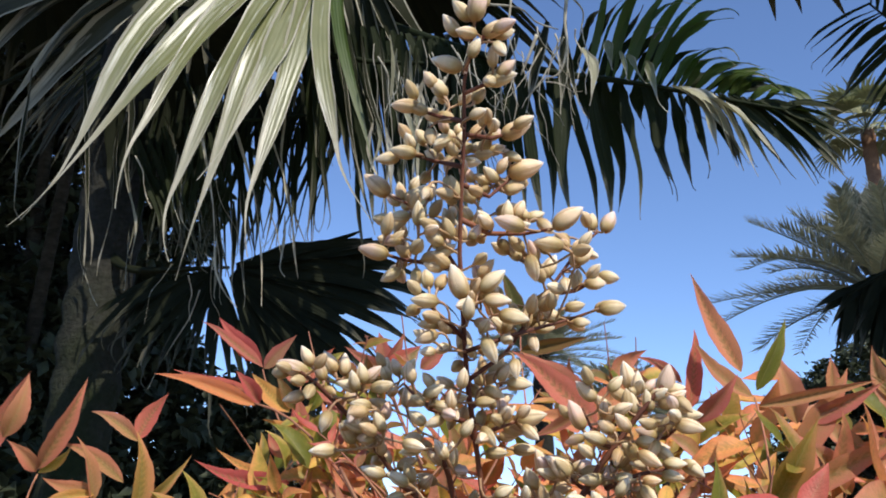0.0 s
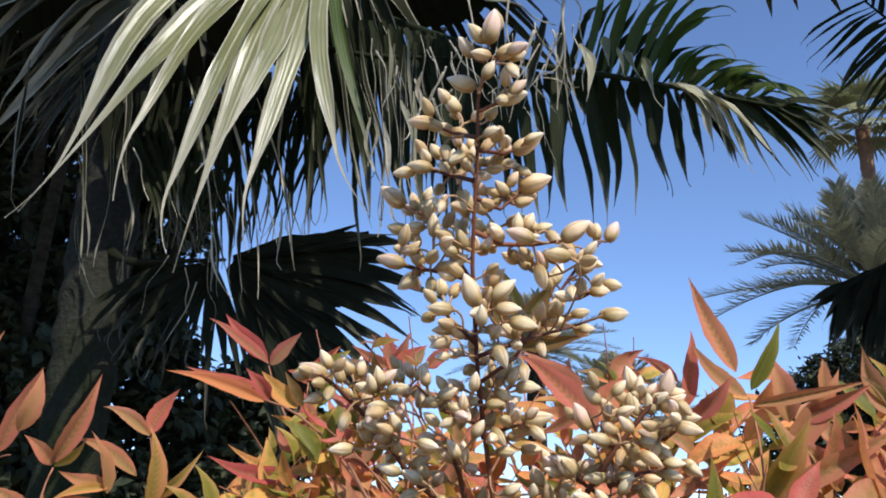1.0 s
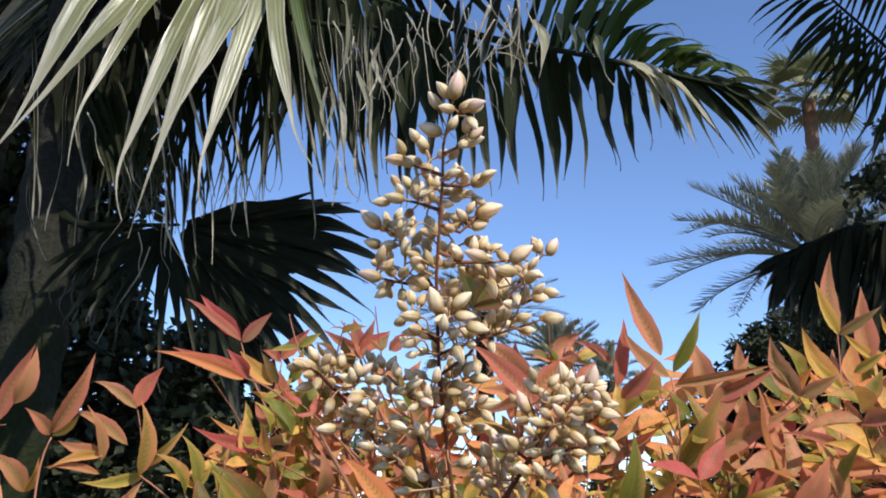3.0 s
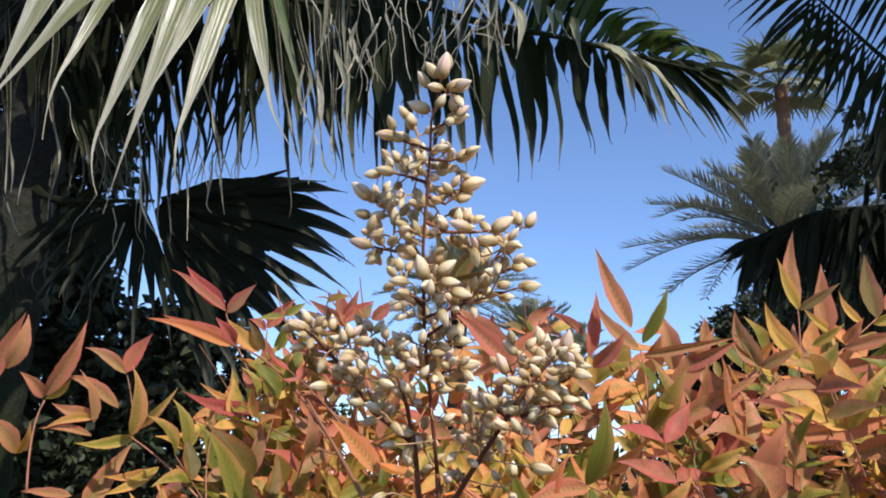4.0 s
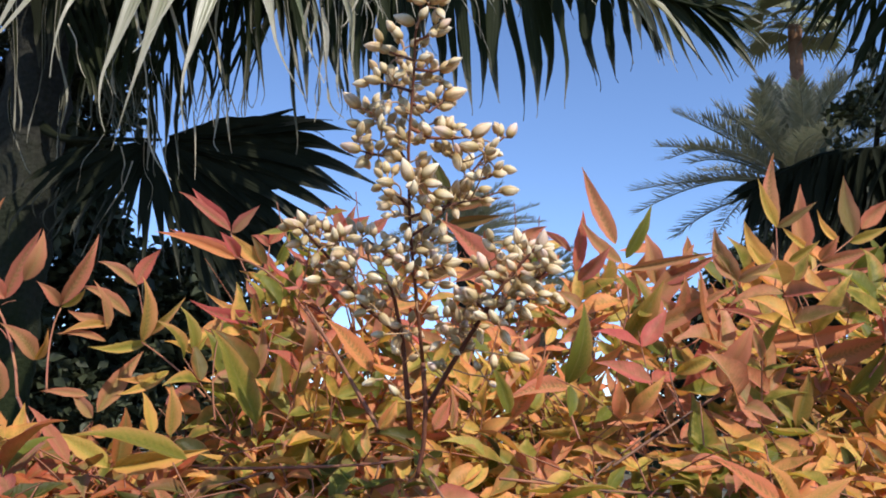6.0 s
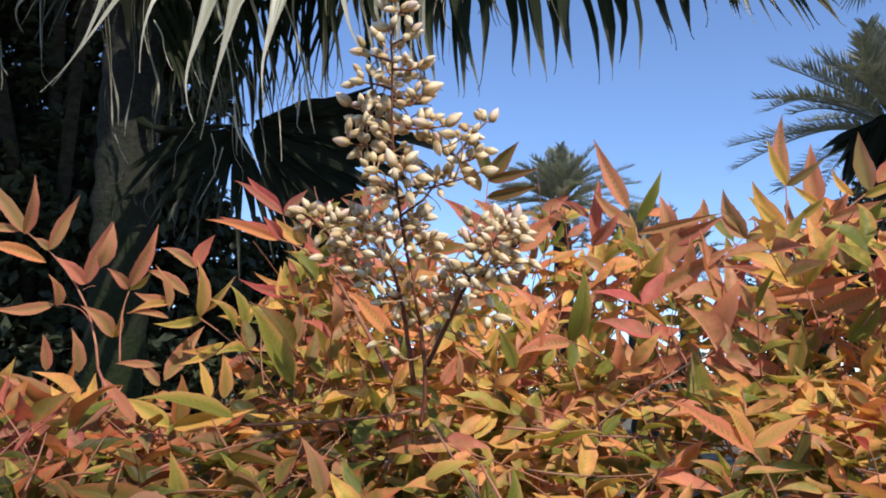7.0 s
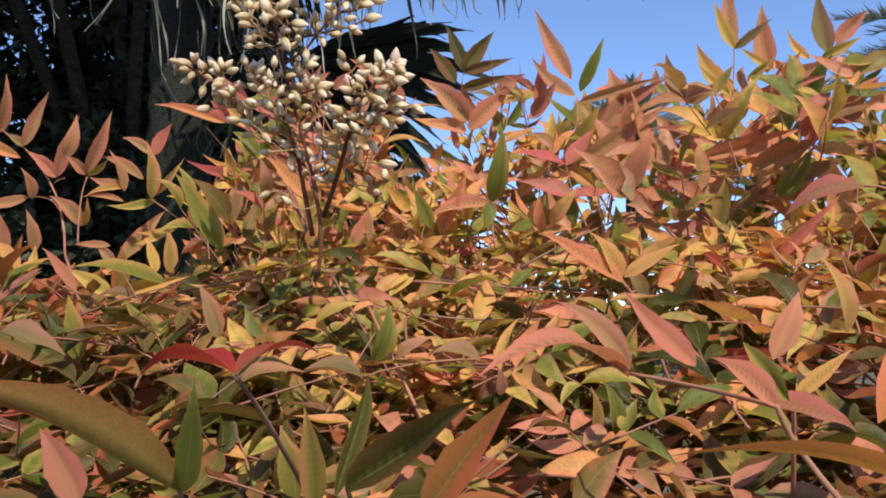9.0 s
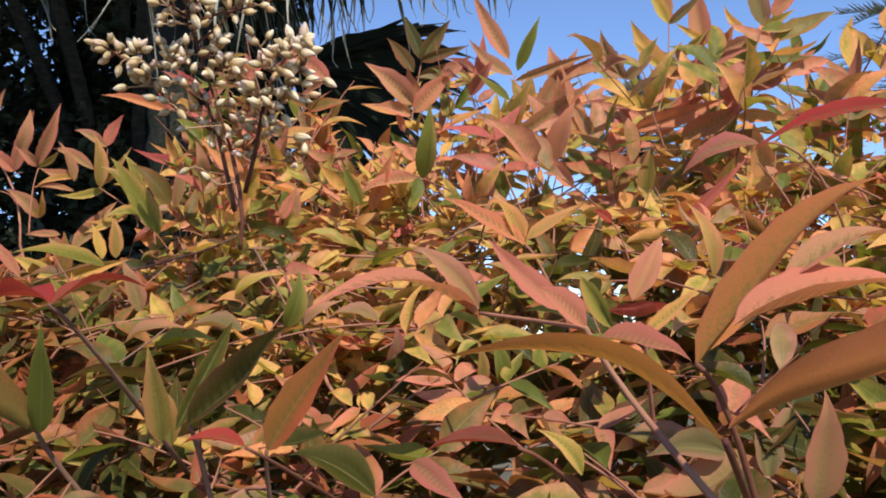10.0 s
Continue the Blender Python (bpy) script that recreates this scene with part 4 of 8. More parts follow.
stalk([(0.2104, 0.375, 1.4041), (0.2056, 0.37, 1.3857), (0.1977, 0.35, 1.3698)], 0.00058, 0.00072, "leaf_stalk", stem_pink)
stalk([(0.272, 0.405, 1.4328), (0.243, 0.39, 1.4134), (0.2155, 0.37, 1.3971)], 0.00043, 0.00058, "leaf_stalk", stem_pink)
stalk([(0.141, 0.33, 1.3292), (0.1643, 0.33, 1.3421), (0.1815, 0.33, 1.3565)], 0.00065, 0.0005, "leaf_stalk", stem_pink)
stalk([(0.0798, 0.305, 1.3407), (0.0798, 0.3, 1.3311), (0.0817, 0.29, 1.3182)], 0.00058, 0.00072, "leaf_stalk", stem_pink)
stalk([(-0.2533, 0.43, 1.4263), (-0.2106, 0.42, 1.3867), (-0.183, 0.39, 1.3347)], 0.0005, 0.00101, "leaf_stalk", stem_pink)
stalk([(-0.183, 0.39, 1.3347), (-0.1589, 0.36, 1.3068), (-0.1377, 0.33, 1.2823)], 0.00101, 0.00115, "leaf_stalk", stem_pink)
stalk([(-0.2067, 0.42, 1.3839), (-0.2029, 0.42, 1.386), (-0.1991, 0.42, 1.3865)], 0.00036, 0.00036, "leaf_stalk", stem_pink)
stalk([(-0.2239, 0.42, 1.3754), (-0.208, 0.415, 1.3731), (-0.198, 0.41, 1.3649)], 0.00036, 0.0005, "leaf_stalk", stem_pink)
stalk([(-0.0466, 0.29, 1.3041), (-0.0635, 0.29, 1.2992), (-0.0842, 0.28, 1.2938)], 0.00072, 0.00101, "leaf_stalk", stem_pink)
stalk([(0.0082, 0.24, 1.3118), (-0.0182, 0.26, 1.3079), (-0.0753, 0.3, 1.3045)], 0.0005, 0.00086, "leaf_stalk", stem_pink)
stalk([(0.045, 0.27, 1.3032), (0.0836, 0.28, 1.2992), (0.1192, 0.3, 1.2952)], 0.00079, 0.0005, "leaf_stalk", stem_pink)
stalk([(0.046, 0.24, 1.2867), (0.0503, 0.23, 1.2664), (0.0633, 0.22, 1.2474)], 0.00072, 0.00079, "leaf_stalk", stem_pink)
stalk([(0.0503, 0.23, 1.2664), (0.0754, 0.23, 1.2636), (0.1035, 0.24, 1.263)], 0.00065, 0.00043, "leaf_stalk", stem_pink)
stalk([(0.0345, 0.22, 1.2913), (0.0483, 0.2, 1.2681), (0.0601, 0.18, 1.2498)], 0.00079, 0.00086, "leaf_stalk", stem_pink)
stalk([(0.0601, 0.18, 1.2498), (0.0708, 0.17, 1.2385), (0.0783, 0.165, 1.2331)], 0.00086, 0.00072, "leaf_stalk", stem_pink)
stalk([(0.0783, 0.165, 1.2331), (0.0935, 0.165, 1.2352), (0.1029, 0.165, 1.2366)], 0.00058, 0.00043, "leaf_stalk", stem_pink)
stalk([(0.0783, 0.165, 1.2331), (0.0715, 0.16, 1.225), (0.0668, 0.155, 1.217)], 0.00058, 0.0005, "leaf_stalk", stem_pink)
stalk([(-0.1053, 0.28, 1.2735), (-0.0721, 0.28, 1.2765), (-0.0514, 0.285, 1.2823)], 0.00065, 0.00086, "leaf_stalk", stem_pink)
stalk([(-0.0375, 0.34, 1.3781), (-0.0209, 0.31, 1.3521), (-0.0023, 0.28, 1.3217)], 0.00072, 0.00115, "leaf_stalk", stem_pink)
stalk([(0.2168, 0.2, 1.3264), (0.235, 0.205, 1.318), (0.25, 0.22, 1.29)], 0.0005, 0.0008, "leaf_stalk", stem_pink)
stalk([(0.2400, 0.135, 1.3230), (0.252, 0.15, 1.31), (0.255, 0.18, 1.27)], 0.0005, 0.0008, "leaf_stalk", stem_pink)
stalk([(0.1610, 0.1720, 1.2985), (0.165, 0.176, 1.29), (0.168, 0.18, 1.275)], 0.0003, 0.0004, "leaf_stalk", stem_pink)
stalk([(0.0869, 0.0176, 1.2468), (0.092, 0.03, 1.240), (0.10, 0.06, 1.225)], 0.0004, 0.0006, "leaf_stalk", stem_red)
stalk([(0.1340, 0.0003, 1.2471), (0.142, 0.012, 1.239), (0.15, 0.04, 1.222)], 0.0004, 0.0006, "leaf_stalk", stem_red)
stalk([(0.1137, -0.0050, 1.2415), (0.122, 0.012, 1.235), (0.13, 0.04, 1.222)], 0.0004, 0.0006, "leaf_stalk", stem_red)
stalk([(0.1601, -0.0198, 1.2495), (0.163, -0.012, 1.243), (0.172, 0.02, 1.226)], 0.0006, 0.0008, "leaf_stalk", stem_red)
stalk([(0.1614, 0.0086, 1.2575), (0.1665, 0.012, 1.248), (0.172, 0.02, 1.226)], 0.0005, 0.0008, "leaf_stalk", stem_red)
stalk([(0.1223, 0.089, 1.269), (0.137, 0.075, 1.266), (0.1465, 0.0497, 1.2638)], 0.0006, 0.0007, "leaf_stalk", stem_pink)
stalk([(0.1465, 0.0497, 1.2638), (0.154, 0.05, 1.25), (0.168, 0.03, 1.23)], 0.0007, 0.0010, "leaf_stalk", stem_pink)
stalk([(0.0199, 0.0667, 1.2468), (0.022, 0.075, 1.236), (0.03, 0.09, 1.215)], 0.0007, 0.0010, "leaf_stalk", stem_mauve)
stalk([(0.0463, 0.0269, 1.274), (0.048, 0.045, 1.262), (0.05, 0.08, 1.235)], 0.0005, 0.0008, "leaf_stalk", stem_mauve)
stalk([(0.0599, 0.0592, 1.2475), (0.061, 0.064, 1.236), (0.06, 0.08, 1.21)], 0.0006, 0.0009, "leaf_stalk", stem_mauve)
stalk([(0.075, 0.065, 1.2409), (0.073, 0.072, 1.23), (0.07, 0.09, 1.205)], 0.0006, 0.0009, "leaf_stalk", stem_mauve)
stalk([(0.1623, 0.0991, 1.2614), (0.163, 0.105, 1.25), (0.165, 0.12, 1.225)], 0.0006, 0.0009, "leaf_stalk", stem_pink)
stalk([(0.1313, 0.1971, 1.295), (0.138, 0.2, 1.283), (0.15, 0.21, 1.25)], 0.0006, 0.0009, "leaf_stalk", stem_pink)
stalk([(0.0495, 0.56, 1.4793), (0.0472, 0.55, 1.4622), (0.0461, 0.5, 1.4114)], 0.0005, 0.00072, "leaf_stalk", stem_pink)
stalk([(0.0579, 0.27, 1.3033), (0.0883, 0.27, 1.2987), (0.1172, 0.27, 1.2982)], 0.00054, 0.00035, "leaf_stalk", stem_mauve)
stalk([(0.08, 0.3, 1.2924), (0.1019, 0.31, 1.3094), (0.126, 0.32, 1.3235)], 0.00065, 0.00039, "leaf_stalk", stem_mauve)
stalk([(0.0532, 0.24, 1.2876), (0.079, 0.24, 1.2845), (0.1057, 0.25, 1.2844)], 0.00059, 0.00039, "leaf_stalk", stem_mauve)
stalk([(0.0537, 0.2, 1.2683), (0.079, 0.2, 1.267), (0.0965, 0.21, 1.2672)], 0.00049, 0.00035, "leaf_stalk", stem_mauve)
stalk([(0.1043, 0.28, 1.2985), (0.1442, 0.25, 1.2951), (0.1728, 0.25, 1.3036)], 0.00059, 0.00035, "leaf_stalk", stem_mauve)
stalk([(0.093, 0.28, 1.3079), (0.1246, 0.3, 1.3243), (0.1575, 0.33, 1.3389)], 0.00086, 0.00052, "leaf_stalk", stem_mauve)
stalk([(0.1337, 0.31, 1.3303), (0.1316, 0.32, 1.3477), (0.1366, 0.33, 1.3618)], 0.00049, 0.0003, "leaf_stalk", stem_mauve)
stalk([(0.0155, 0.24, 1.3057), (0.0415, 0.22, 1.2662), (0.0629, 0.2, 1.2371)], 0.00065, 0.00039, "leaf_stalk", stem_mauve)
stalk([(-0.0666, 0.2, 1.281), (-0.0527, 0.22, 1.2803), (-0.0317, 0.24, 1.289)], 0.00059, 0.00039, "leaf_stalk", stem_mauve)
stalk([(-0.0091, 0.16, 1.2598), (-0.0004, 0.17, 1.2678), (0.0101, 0.18, 1.2784)], 0.00054, 0.00035, "leaf_stalk", stem_mauve)

rng = random.Random(11)
for i in range(26):
    x, y = rng.uniform(-0.42, 0.52), rng.uniform(0.06, 0.62)
    bx, by = 0.02 + (x - 0.02) * 0.45, 0.34 + (y - 0.34) * 0.5
    top = 1.13 + 0.16 * (y - 0.05) + rng.uniform(-0.04, 0.05)
    bm = bmesh.new()
    pts = bezier(Vector((bx, by, 0.0)), Vector((bx, by, top * 0.6)), Vector((x, y, top)), 8)
    tube(bm, pts, [0.007 - 0.0004 * k for k in range(9)], 6)
    shrub_part("cane", bm, cane_bark)


def smooth(a, b, x):
    t = min(max((x - a) / (b - a), 0.0), 1.0)
    return t * t * (3 - 2 * t)


def reach(x, y):
    """0 in the middle of the shrub, 1 at its uneven round outline."""
    a = math.atan2(y - 0.31, x - 0.05)
    wob = 1 + 0.06 * math.sin(3 * a + 1) + 0.04 * math.sin(7 * a)
    return math.hypot((x - 0.05) / 0.62, (y - 0.31) / 0.40) / wob


def carpet_top(x, y):
    """The height that the leaf tips of the dense part reach."""
    z = 1.249 + 0.27 * (min(y, 0.42) - 0.06)
    z += 0.022 * smooth(0.06, 0.15, x) * smooth(0.18, 0.28, y)
    z += 0.02 * smooth(0.12, 0.20, x) * smooth(0.28, 0.42, y)
    z -= 0.022 * smooth(0.20, 0.08, y) + 0.035 * smooth(-0.06, -0.13, x) * smooth(0.28, 0.40, y)
    z += 0.014 * math.sin(23 * x + 4 * y) * math.sin(19 * y + 1.3) * smooth(0.0, 0.2, y)
    z -= 0.11 * smooth(0.43, 0.62, y)
    z -= 0.03 * smooth(0.05, -0.06, y)
    z -= 0.14 * smooth(0.80, 1.05, reach(x, y))
    return z


CAM_ROUTE = [Vector(p) for p in ((0, 0, 1.35), (-0.02, -0.085, 1.335), (0.05, -0.154, 1.312), (0.141, -0.136, 1.264))]


def clear_of_camera(p, d=0.075):
    """True outside the space kept free of leaves along the camera's path."""
    for a, c in zip(CAM_ROUTE, CAM_ROUTE[1:]):
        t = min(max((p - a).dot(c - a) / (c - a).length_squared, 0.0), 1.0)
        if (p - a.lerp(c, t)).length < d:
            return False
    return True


# ---- the dense foliage: sprays of leaflets on thin stalks ----
fill = {k: ([], [], []) for k in LEAF}
twigs = bmesh.new()
rng = random.Random(5)


def pick(**weights):
    return [k for k, n in weights.items() for _ in range(n)]


TOP_KINDS = pick(pink=11, orange=27, olive=38, green=19, red=2, blush=3)
MOUND_KINDS = pick(pink=16, orange=12, olive=19, green=27, red=2, blush=24)
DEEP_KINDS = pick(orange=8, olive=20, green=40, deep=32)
NEAR_KINDS = pick(blush=20, rust=28, orange=6, green=16, deep=16, shadowed=14)
SHADE_KINDS = pick(rust=22, green=18, deep=38, shadowed=22)
LEFT_KINDS = pick(blush=20, rust=27, orange=4, olive=9, green=20, red=6, shadowed=14)
BUSH_KINDS = pick(rust=8, red=5, pink=14, blush=10, orange=20, olive=20, green=23)
RED_KINDS = pick(red=14, rust=22, blush=20, green=36, shadowed=8)
ROSE_KINDS = pick(red=44, rust=26, blush=22, green=8)
FAR_KINDS = pick(orange=44, olive=20, pink=28, green=8)
leaf_parts = 0


def add_leaf(kind, p, d, length, width, n, shape, as_part=False):
    """One leaflet of the mass, from p along d, with its face to n."""
    global leaf_parts
    if abs(n.dot(d)) > 0.92:
        n = Vector((0.3, -1, 0.1))
    if as_part and leaf_parts < 150:
        leaf_parts += 1
        ob = new("leaflet", leaf_mesh(kind, shape, width / length))
        ob.parent = shrub
        ob.matrix_parent_inverse = Matrix.Translation(shrub.location).inverted()
        ob.matrix_basis = leaf_matrix(p, p + d * length, n)
    else:
        v, f, u = fill[kind]
        leaf_into(v, f, u, leaf_matrix(p, p + d * length, n), leaf_rows[shape], width / length)


def spray(root, axis, span, pairs, size, kinds, face, top, parts=False):
    """A pinnate spray: pairs of leaflets along a thin stalk and one at its end, all roughly in one plane."""
    end = root + axis * span
    if not clear_of_camera(root) or not clear_of_camera(end + axis * size):
        return
    sag = Vector((rng.uniform(-1, 1), rng.uniform(-1, 1), 0.5)) * span * 0.12
    line = bezier(root, root.lerp(end, 0.5) + sag, end, 6)
    across = side_of(axis, face)
    kind0, held = rng.choice(kinds), []
    leaves = [(end, axis, 1.0)]
    for k in range(pairs):
        f = 1.0 - 0.78 * (k + rng.uniform(0.1, 0.4)) / pairs
        p = line[min(int(f * 6), 6)]
        for s in (-1, 1):
            if rng.random() < 0.93:
                leaves.append((p, (axis * rng.uniform(0.35, 0.9) + across * s).normalized(), rng.uniform(0.65, 0.98)))
    for p, d, k in leaves:
        d = (d + Vector((rng.gauss(0, 0.12), rng.gauss(0, 0.12), rng.gauss(-0.04, 0.14)))).normalized()
        length = size * k * rng.uniform(0.85, 1.15)
        q = p + d * length
        if not clear_of_camera(q) or max(p.z, q.z) > top(q.x, q.y):
            continue
        n = (face + Vector((rng.gauss(0, 0.28), rng.gauss(0, 0.28), rng.gauss(0, 0.15)))).normalized()
        kind = kind0 if rng.random() < 0.72 else rng.choice(kinds)
        held.append((kind, p, d, length, length * rng.uniform(0.27, 0.38), n, rng.randrange(8)))
    if len(held) > 1:
        for leaf in held:
            add_leaf(*leaf, parts)
        tube(twigs, line, [0.0005, 0.0005, 0.00045, 0.0004, 0.00035, 0.0003, 0.00025], 4, False)


def heading(low, high):
    a, e = rng.uniform(0, math.tau), radians(rng.uniform(low, high))
    return Vector((math.cos(a) * math.cos(e), math.sin(a) * math.cos(e), math.sin(e)))


# the flat-topped carpet of small leaflets round the panicle
for i in range(5200):
    x, y = rng.uniform(-0.26, 0.40), rng.uniform(-0.03, 0.46)
    if reach(x, y) > 1.0:
        continue
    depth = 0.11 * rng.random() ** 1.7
    if depth < 0.045 and noise.noise(Vector((x * 26, y * 20, 4.0))) < -0.12 - 0.25 * smooth(0.15, 0.3, y):
        continue
    if x > 0.02 and y > 0.33 and rng.random() < (0.45 if x < 0.10 else 0.85 if x < 0.28 else 0.6):
        continue
    if x > 0.09 and y > 0.26 and noise.noise(Vector((x * 17, y * 13, 9.0))) < 0.0:
        continue
    root = Vector((x, y, carpet_top(x, y) - 0.012 - depth))
    # deeper sprays take darker kinds: the shade between leaves put into colour
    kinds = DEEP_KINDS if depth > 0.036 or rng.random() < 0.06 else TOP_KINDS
    # left, near and lower sprays too carry shade in their kinds' colour
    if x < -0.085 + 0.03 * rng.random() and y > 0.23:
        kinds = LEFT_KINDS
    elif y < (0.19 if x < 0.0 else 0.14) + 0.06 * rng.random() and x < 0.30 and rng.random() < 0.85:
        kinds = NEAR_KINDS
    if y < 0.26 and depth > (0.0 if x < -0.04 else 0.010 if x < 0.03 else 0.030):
        kinds = SHADE_KINDS
    face = Vector((rng.gauss(0.1, 0.5), rng.gauss(-0.35, 0.5), 1.0)).normalized()
    spray(root, heading(-15, 45 + 30 * smooth(0.12, 0.25, y)), rng.uniform(0.022, 0.05), rng.choice((2, 2, 3)), rng.uniform(0.017, 0.028), kinds, face, carpet_top, depth < 0.02 and y < 0.32)
# taller, looser sprays: behind the panicle, on the mound beside it and along the back
for count, xs, ys, zs, kinds, size, lift in (
    (130, (-0.08, 0.035), (0.33, 0.47), (1.28, 1.365), BUSH_KINDS, (0.018, 0.028), 0.072),
    (90, (0.025, 0.115), (0.31, 0.45), (1.275, 1.35), TOP_KINDS, (0.016, 0.026), 0.04),
    (20, (-0.055, 0.0), (0.335, 0.39), (1.35, 1.40), RED_KINDS, (0.012, 0.02), 0.09),
    (60, (-0.18, -0.09), (0.30, 0.40), (1.25, 1.31), LEFT_KINDS, (0.018, 0.028), 0.012),
    (42, (0.055, 0.118), (0.43, 0.54), (1.33, 1.40), MOUND_KINDS, (0.02, 0.03), 0.092),
    (30, (-0.23, -0.12), (0.27, 0.40), (1.245, 1.305), LEFT_KINDS, (0.02, 0.032), 0.035),
    (30, (-0.25, -0.14), (0.24, 0.34), (1.235, 1.30), ROSE_KINDS, (0.02, 0.03), 0.03),
    (135, (0.125, 0.42), (0.28, 0.48), (1.27, 1.375), MOUND_KINDS, (0.024, 0.038), 0.075),
    (70, (0.0, 0.20), (0.40, 0.60), (1.33, 1.39), FAR_KINDS, (0.022, 0.034), 0.06),
):
    for i in range(count):
        x, y = rng.uniform(*xs), rng.uniform(*ys)
        root = Vector((x, y, rng.uniform(*zs) + 0.1 * (y - 0.3)))
        face = Vector((rng.gauss(0.15, 0.3), rng.gauss(-0.7, 0.3), rng.uniform(0.3, 0.9))).normalized()
        spray(root, heading(25, 80), rng.uniform(0.025, 0.055), rng.choice((1, 2, 2)), rng.uniform(*size), kinds, face, lambda a, b: carpet_top(a, b) + lift)
# the outer shoulders of the shrub
for i in range(1500):
    x, y = rng.uniform(-0.55, 0.66), rng.uniform(-0.03, 0.77)
    if reach(x, y) > 1.0 or (-0.24 < x < 0.38 and y < 0.44):
        continue
    root = Vector((x, y, carpet_top(x, y) - 0.03 - 0.14 * rng.random() ** 1.5))
    face = Vector((rng.gauss(0.1, 0.3), rng.gauss(-0.2, 0.4), 1.0)).normalized()
    spray(root, heading(-5, 60), rng.uniform(0.03, 0.06), 2, rng.uniform(0.025, 0.04), FAR_KINDS, face, carpet_top)
# the skirt of older leaves down to the ground
for i in range(1500):
    a, z = rng.uniform(0, math.tau), 0.16 + 1.0 * rng.random() ** 0.8
    k = (0.55 + 0.42 * smooth(0.0, 1.0, z)) * rng.uniform(0.72, 1.0)
    root = Vector((0.05 + 0.60 * k * math.cos(a), 0.31 + 0.38 * k * math.sin(a), z))
    if not clear_of_camera(root, 0.16):
        continue
    out_d = Vector((math.cos(a), math.sin(a), rng.uniform(-0.5, 0.5))).normalized()
    for j in range(5):
        d = (out_d + Vector((rng.uniform(-0.9, 0.9), rng.uniform(-0.9, 0.9), rng.uniform(-0.5, 0.5)))).normalized()
        n = (out_d * 0.6 + Vector((0, 0, 1)) + Vector((rng.uniform(-0.4, 0.4), rng.uniform(-0.4, 0.4), 0))).normalized()
        if abs(n.dot(d)) > 0.9:
            continue
        p = root + Vector((rng.uniform(-1, 1), rng.uniform(-1, 1), rng.uniform(-1, 1))) * 0.02
        length = rng.uniform(0.035, 0.055)
        kind = rng.choice(["deep", "green", "green", "olive", "shadowed"])
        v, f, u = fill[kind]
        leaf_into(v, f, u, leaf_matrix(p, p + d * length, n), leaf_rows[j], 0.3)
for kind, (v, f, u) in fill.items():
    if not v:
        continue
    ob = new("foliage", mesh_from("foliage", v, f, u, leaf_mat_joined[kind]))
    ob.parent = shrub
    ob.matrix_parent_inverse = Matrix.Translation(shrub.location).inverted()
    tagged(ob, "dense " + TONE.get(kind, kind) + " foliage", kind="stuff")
shrub_part("twig_mass", twigs, stem_pink)["kind"] = "stuff"


# ---- the flower panicle ----
def bud_mesh(name, material):
    """A pointed egg of overlapping petals, unit long, base at the origin, tip at +z."""
    bm = bmesh.new()
    uv = bm.loops.layers.uv.new("UVMap")
    profile = [(0.0, 0.07), (0.05, 0.16), (0.16, 0.235), (0.32, 0.275), (0.50, 0.27), (0.66, 0.228), (0.80, 0.155), (0.91, 0.08), (1.0, 0.0)]
    sides, rings = 18, []
    for z, r in profile[:-1]:
        ring = []
        for k in range(sides):
            a = k * math.tau / sides + 0.35 * z
            lobe = 1 + 0.07 * math.cos(3 * a) * math.sin(math.pi * z) - (0.16 * math.sin(math.pi * z) ** 0.5 if k % 6 == 0 else 0.0) - (0.08 * z if k % 6 == 3 else 0.0)
            ring.append(bm.verts.new((r * lobe * math.cos(a), r * lobe * math.sin(a), z)))
        rings.append(ring)
    tip = bm.verts.new((0, 0, 1.0))
    for r0, r1 in zip(rings, rings[1:]):
        for k in range(sides):
            bm.faces.new((r0[k], r0[(k + 1) % sides], r1[(k + 1) % sides], r1[k]))
    for k in range(sides):
        bm.faces.new((rings[-1][k], rings[-1][(k + 1) % sides], tip))
    bm.faces.new(list(reversed(rings[0])))
    for f in bm.faces:
        for l in f.loops:
            l[uv].uv = (3 * math.atan2(l.vert.co.y, l.vert.co.x) / math.tau - 0.35 * l.vert.co.z * 3 / math.tau, l.vert.co.z)
    return mesh_of(name, bm, material)


bud_meshes = [bud_mesh("bud", bud_cream), bud_mesh("bud_blush", bud_blush), bud_mesh("bud_shade", bud_shade)]
panicle_branches = []


def panicle_branch(r0, r1, *points):
    """One stem of the panicle; kept to hang the pedicels on."""
    pts = [Vector(p) for p in points]
    dense = []
    for a, b in zip(pts, pts[1:]):
        dense += [a.lerp(b, k / 4) for k in range(4)]
    dense.append(pts[-1])
    panicle_branches.append((dense, r0, r1))


panicle_branch(0.0015, 0.0012, (0.0107, 0.236, 1.3052), (0.0128, 0.234, 1.3167), (0.0131, 0.231, 1.33), (0.0116, 0.227, 1.3452))
panicle_branch(.0012, .0004, (0.0116, 0.227, 1.3452), (0.0055, 0.208, 1.3861), (0.0048, 0.203, 1.3948), (0.0037, 0.195, 1.4121), (0.004, 0.19, 1.4235), (0.0047, 0.185, 1.438), (0.0046, 0.181, 1.4471), (0.0062, 0.176, 1.4548), (0.0071, 0.172, 1.4587))
panicle_branch(0.0011, 0.0005, (0.0083, 0.238, 1.3218), (0.0045, 0.232, 1.3533), (0.0015, 0.228, 1.3662), (-0.002, 0.222, 1.3749))
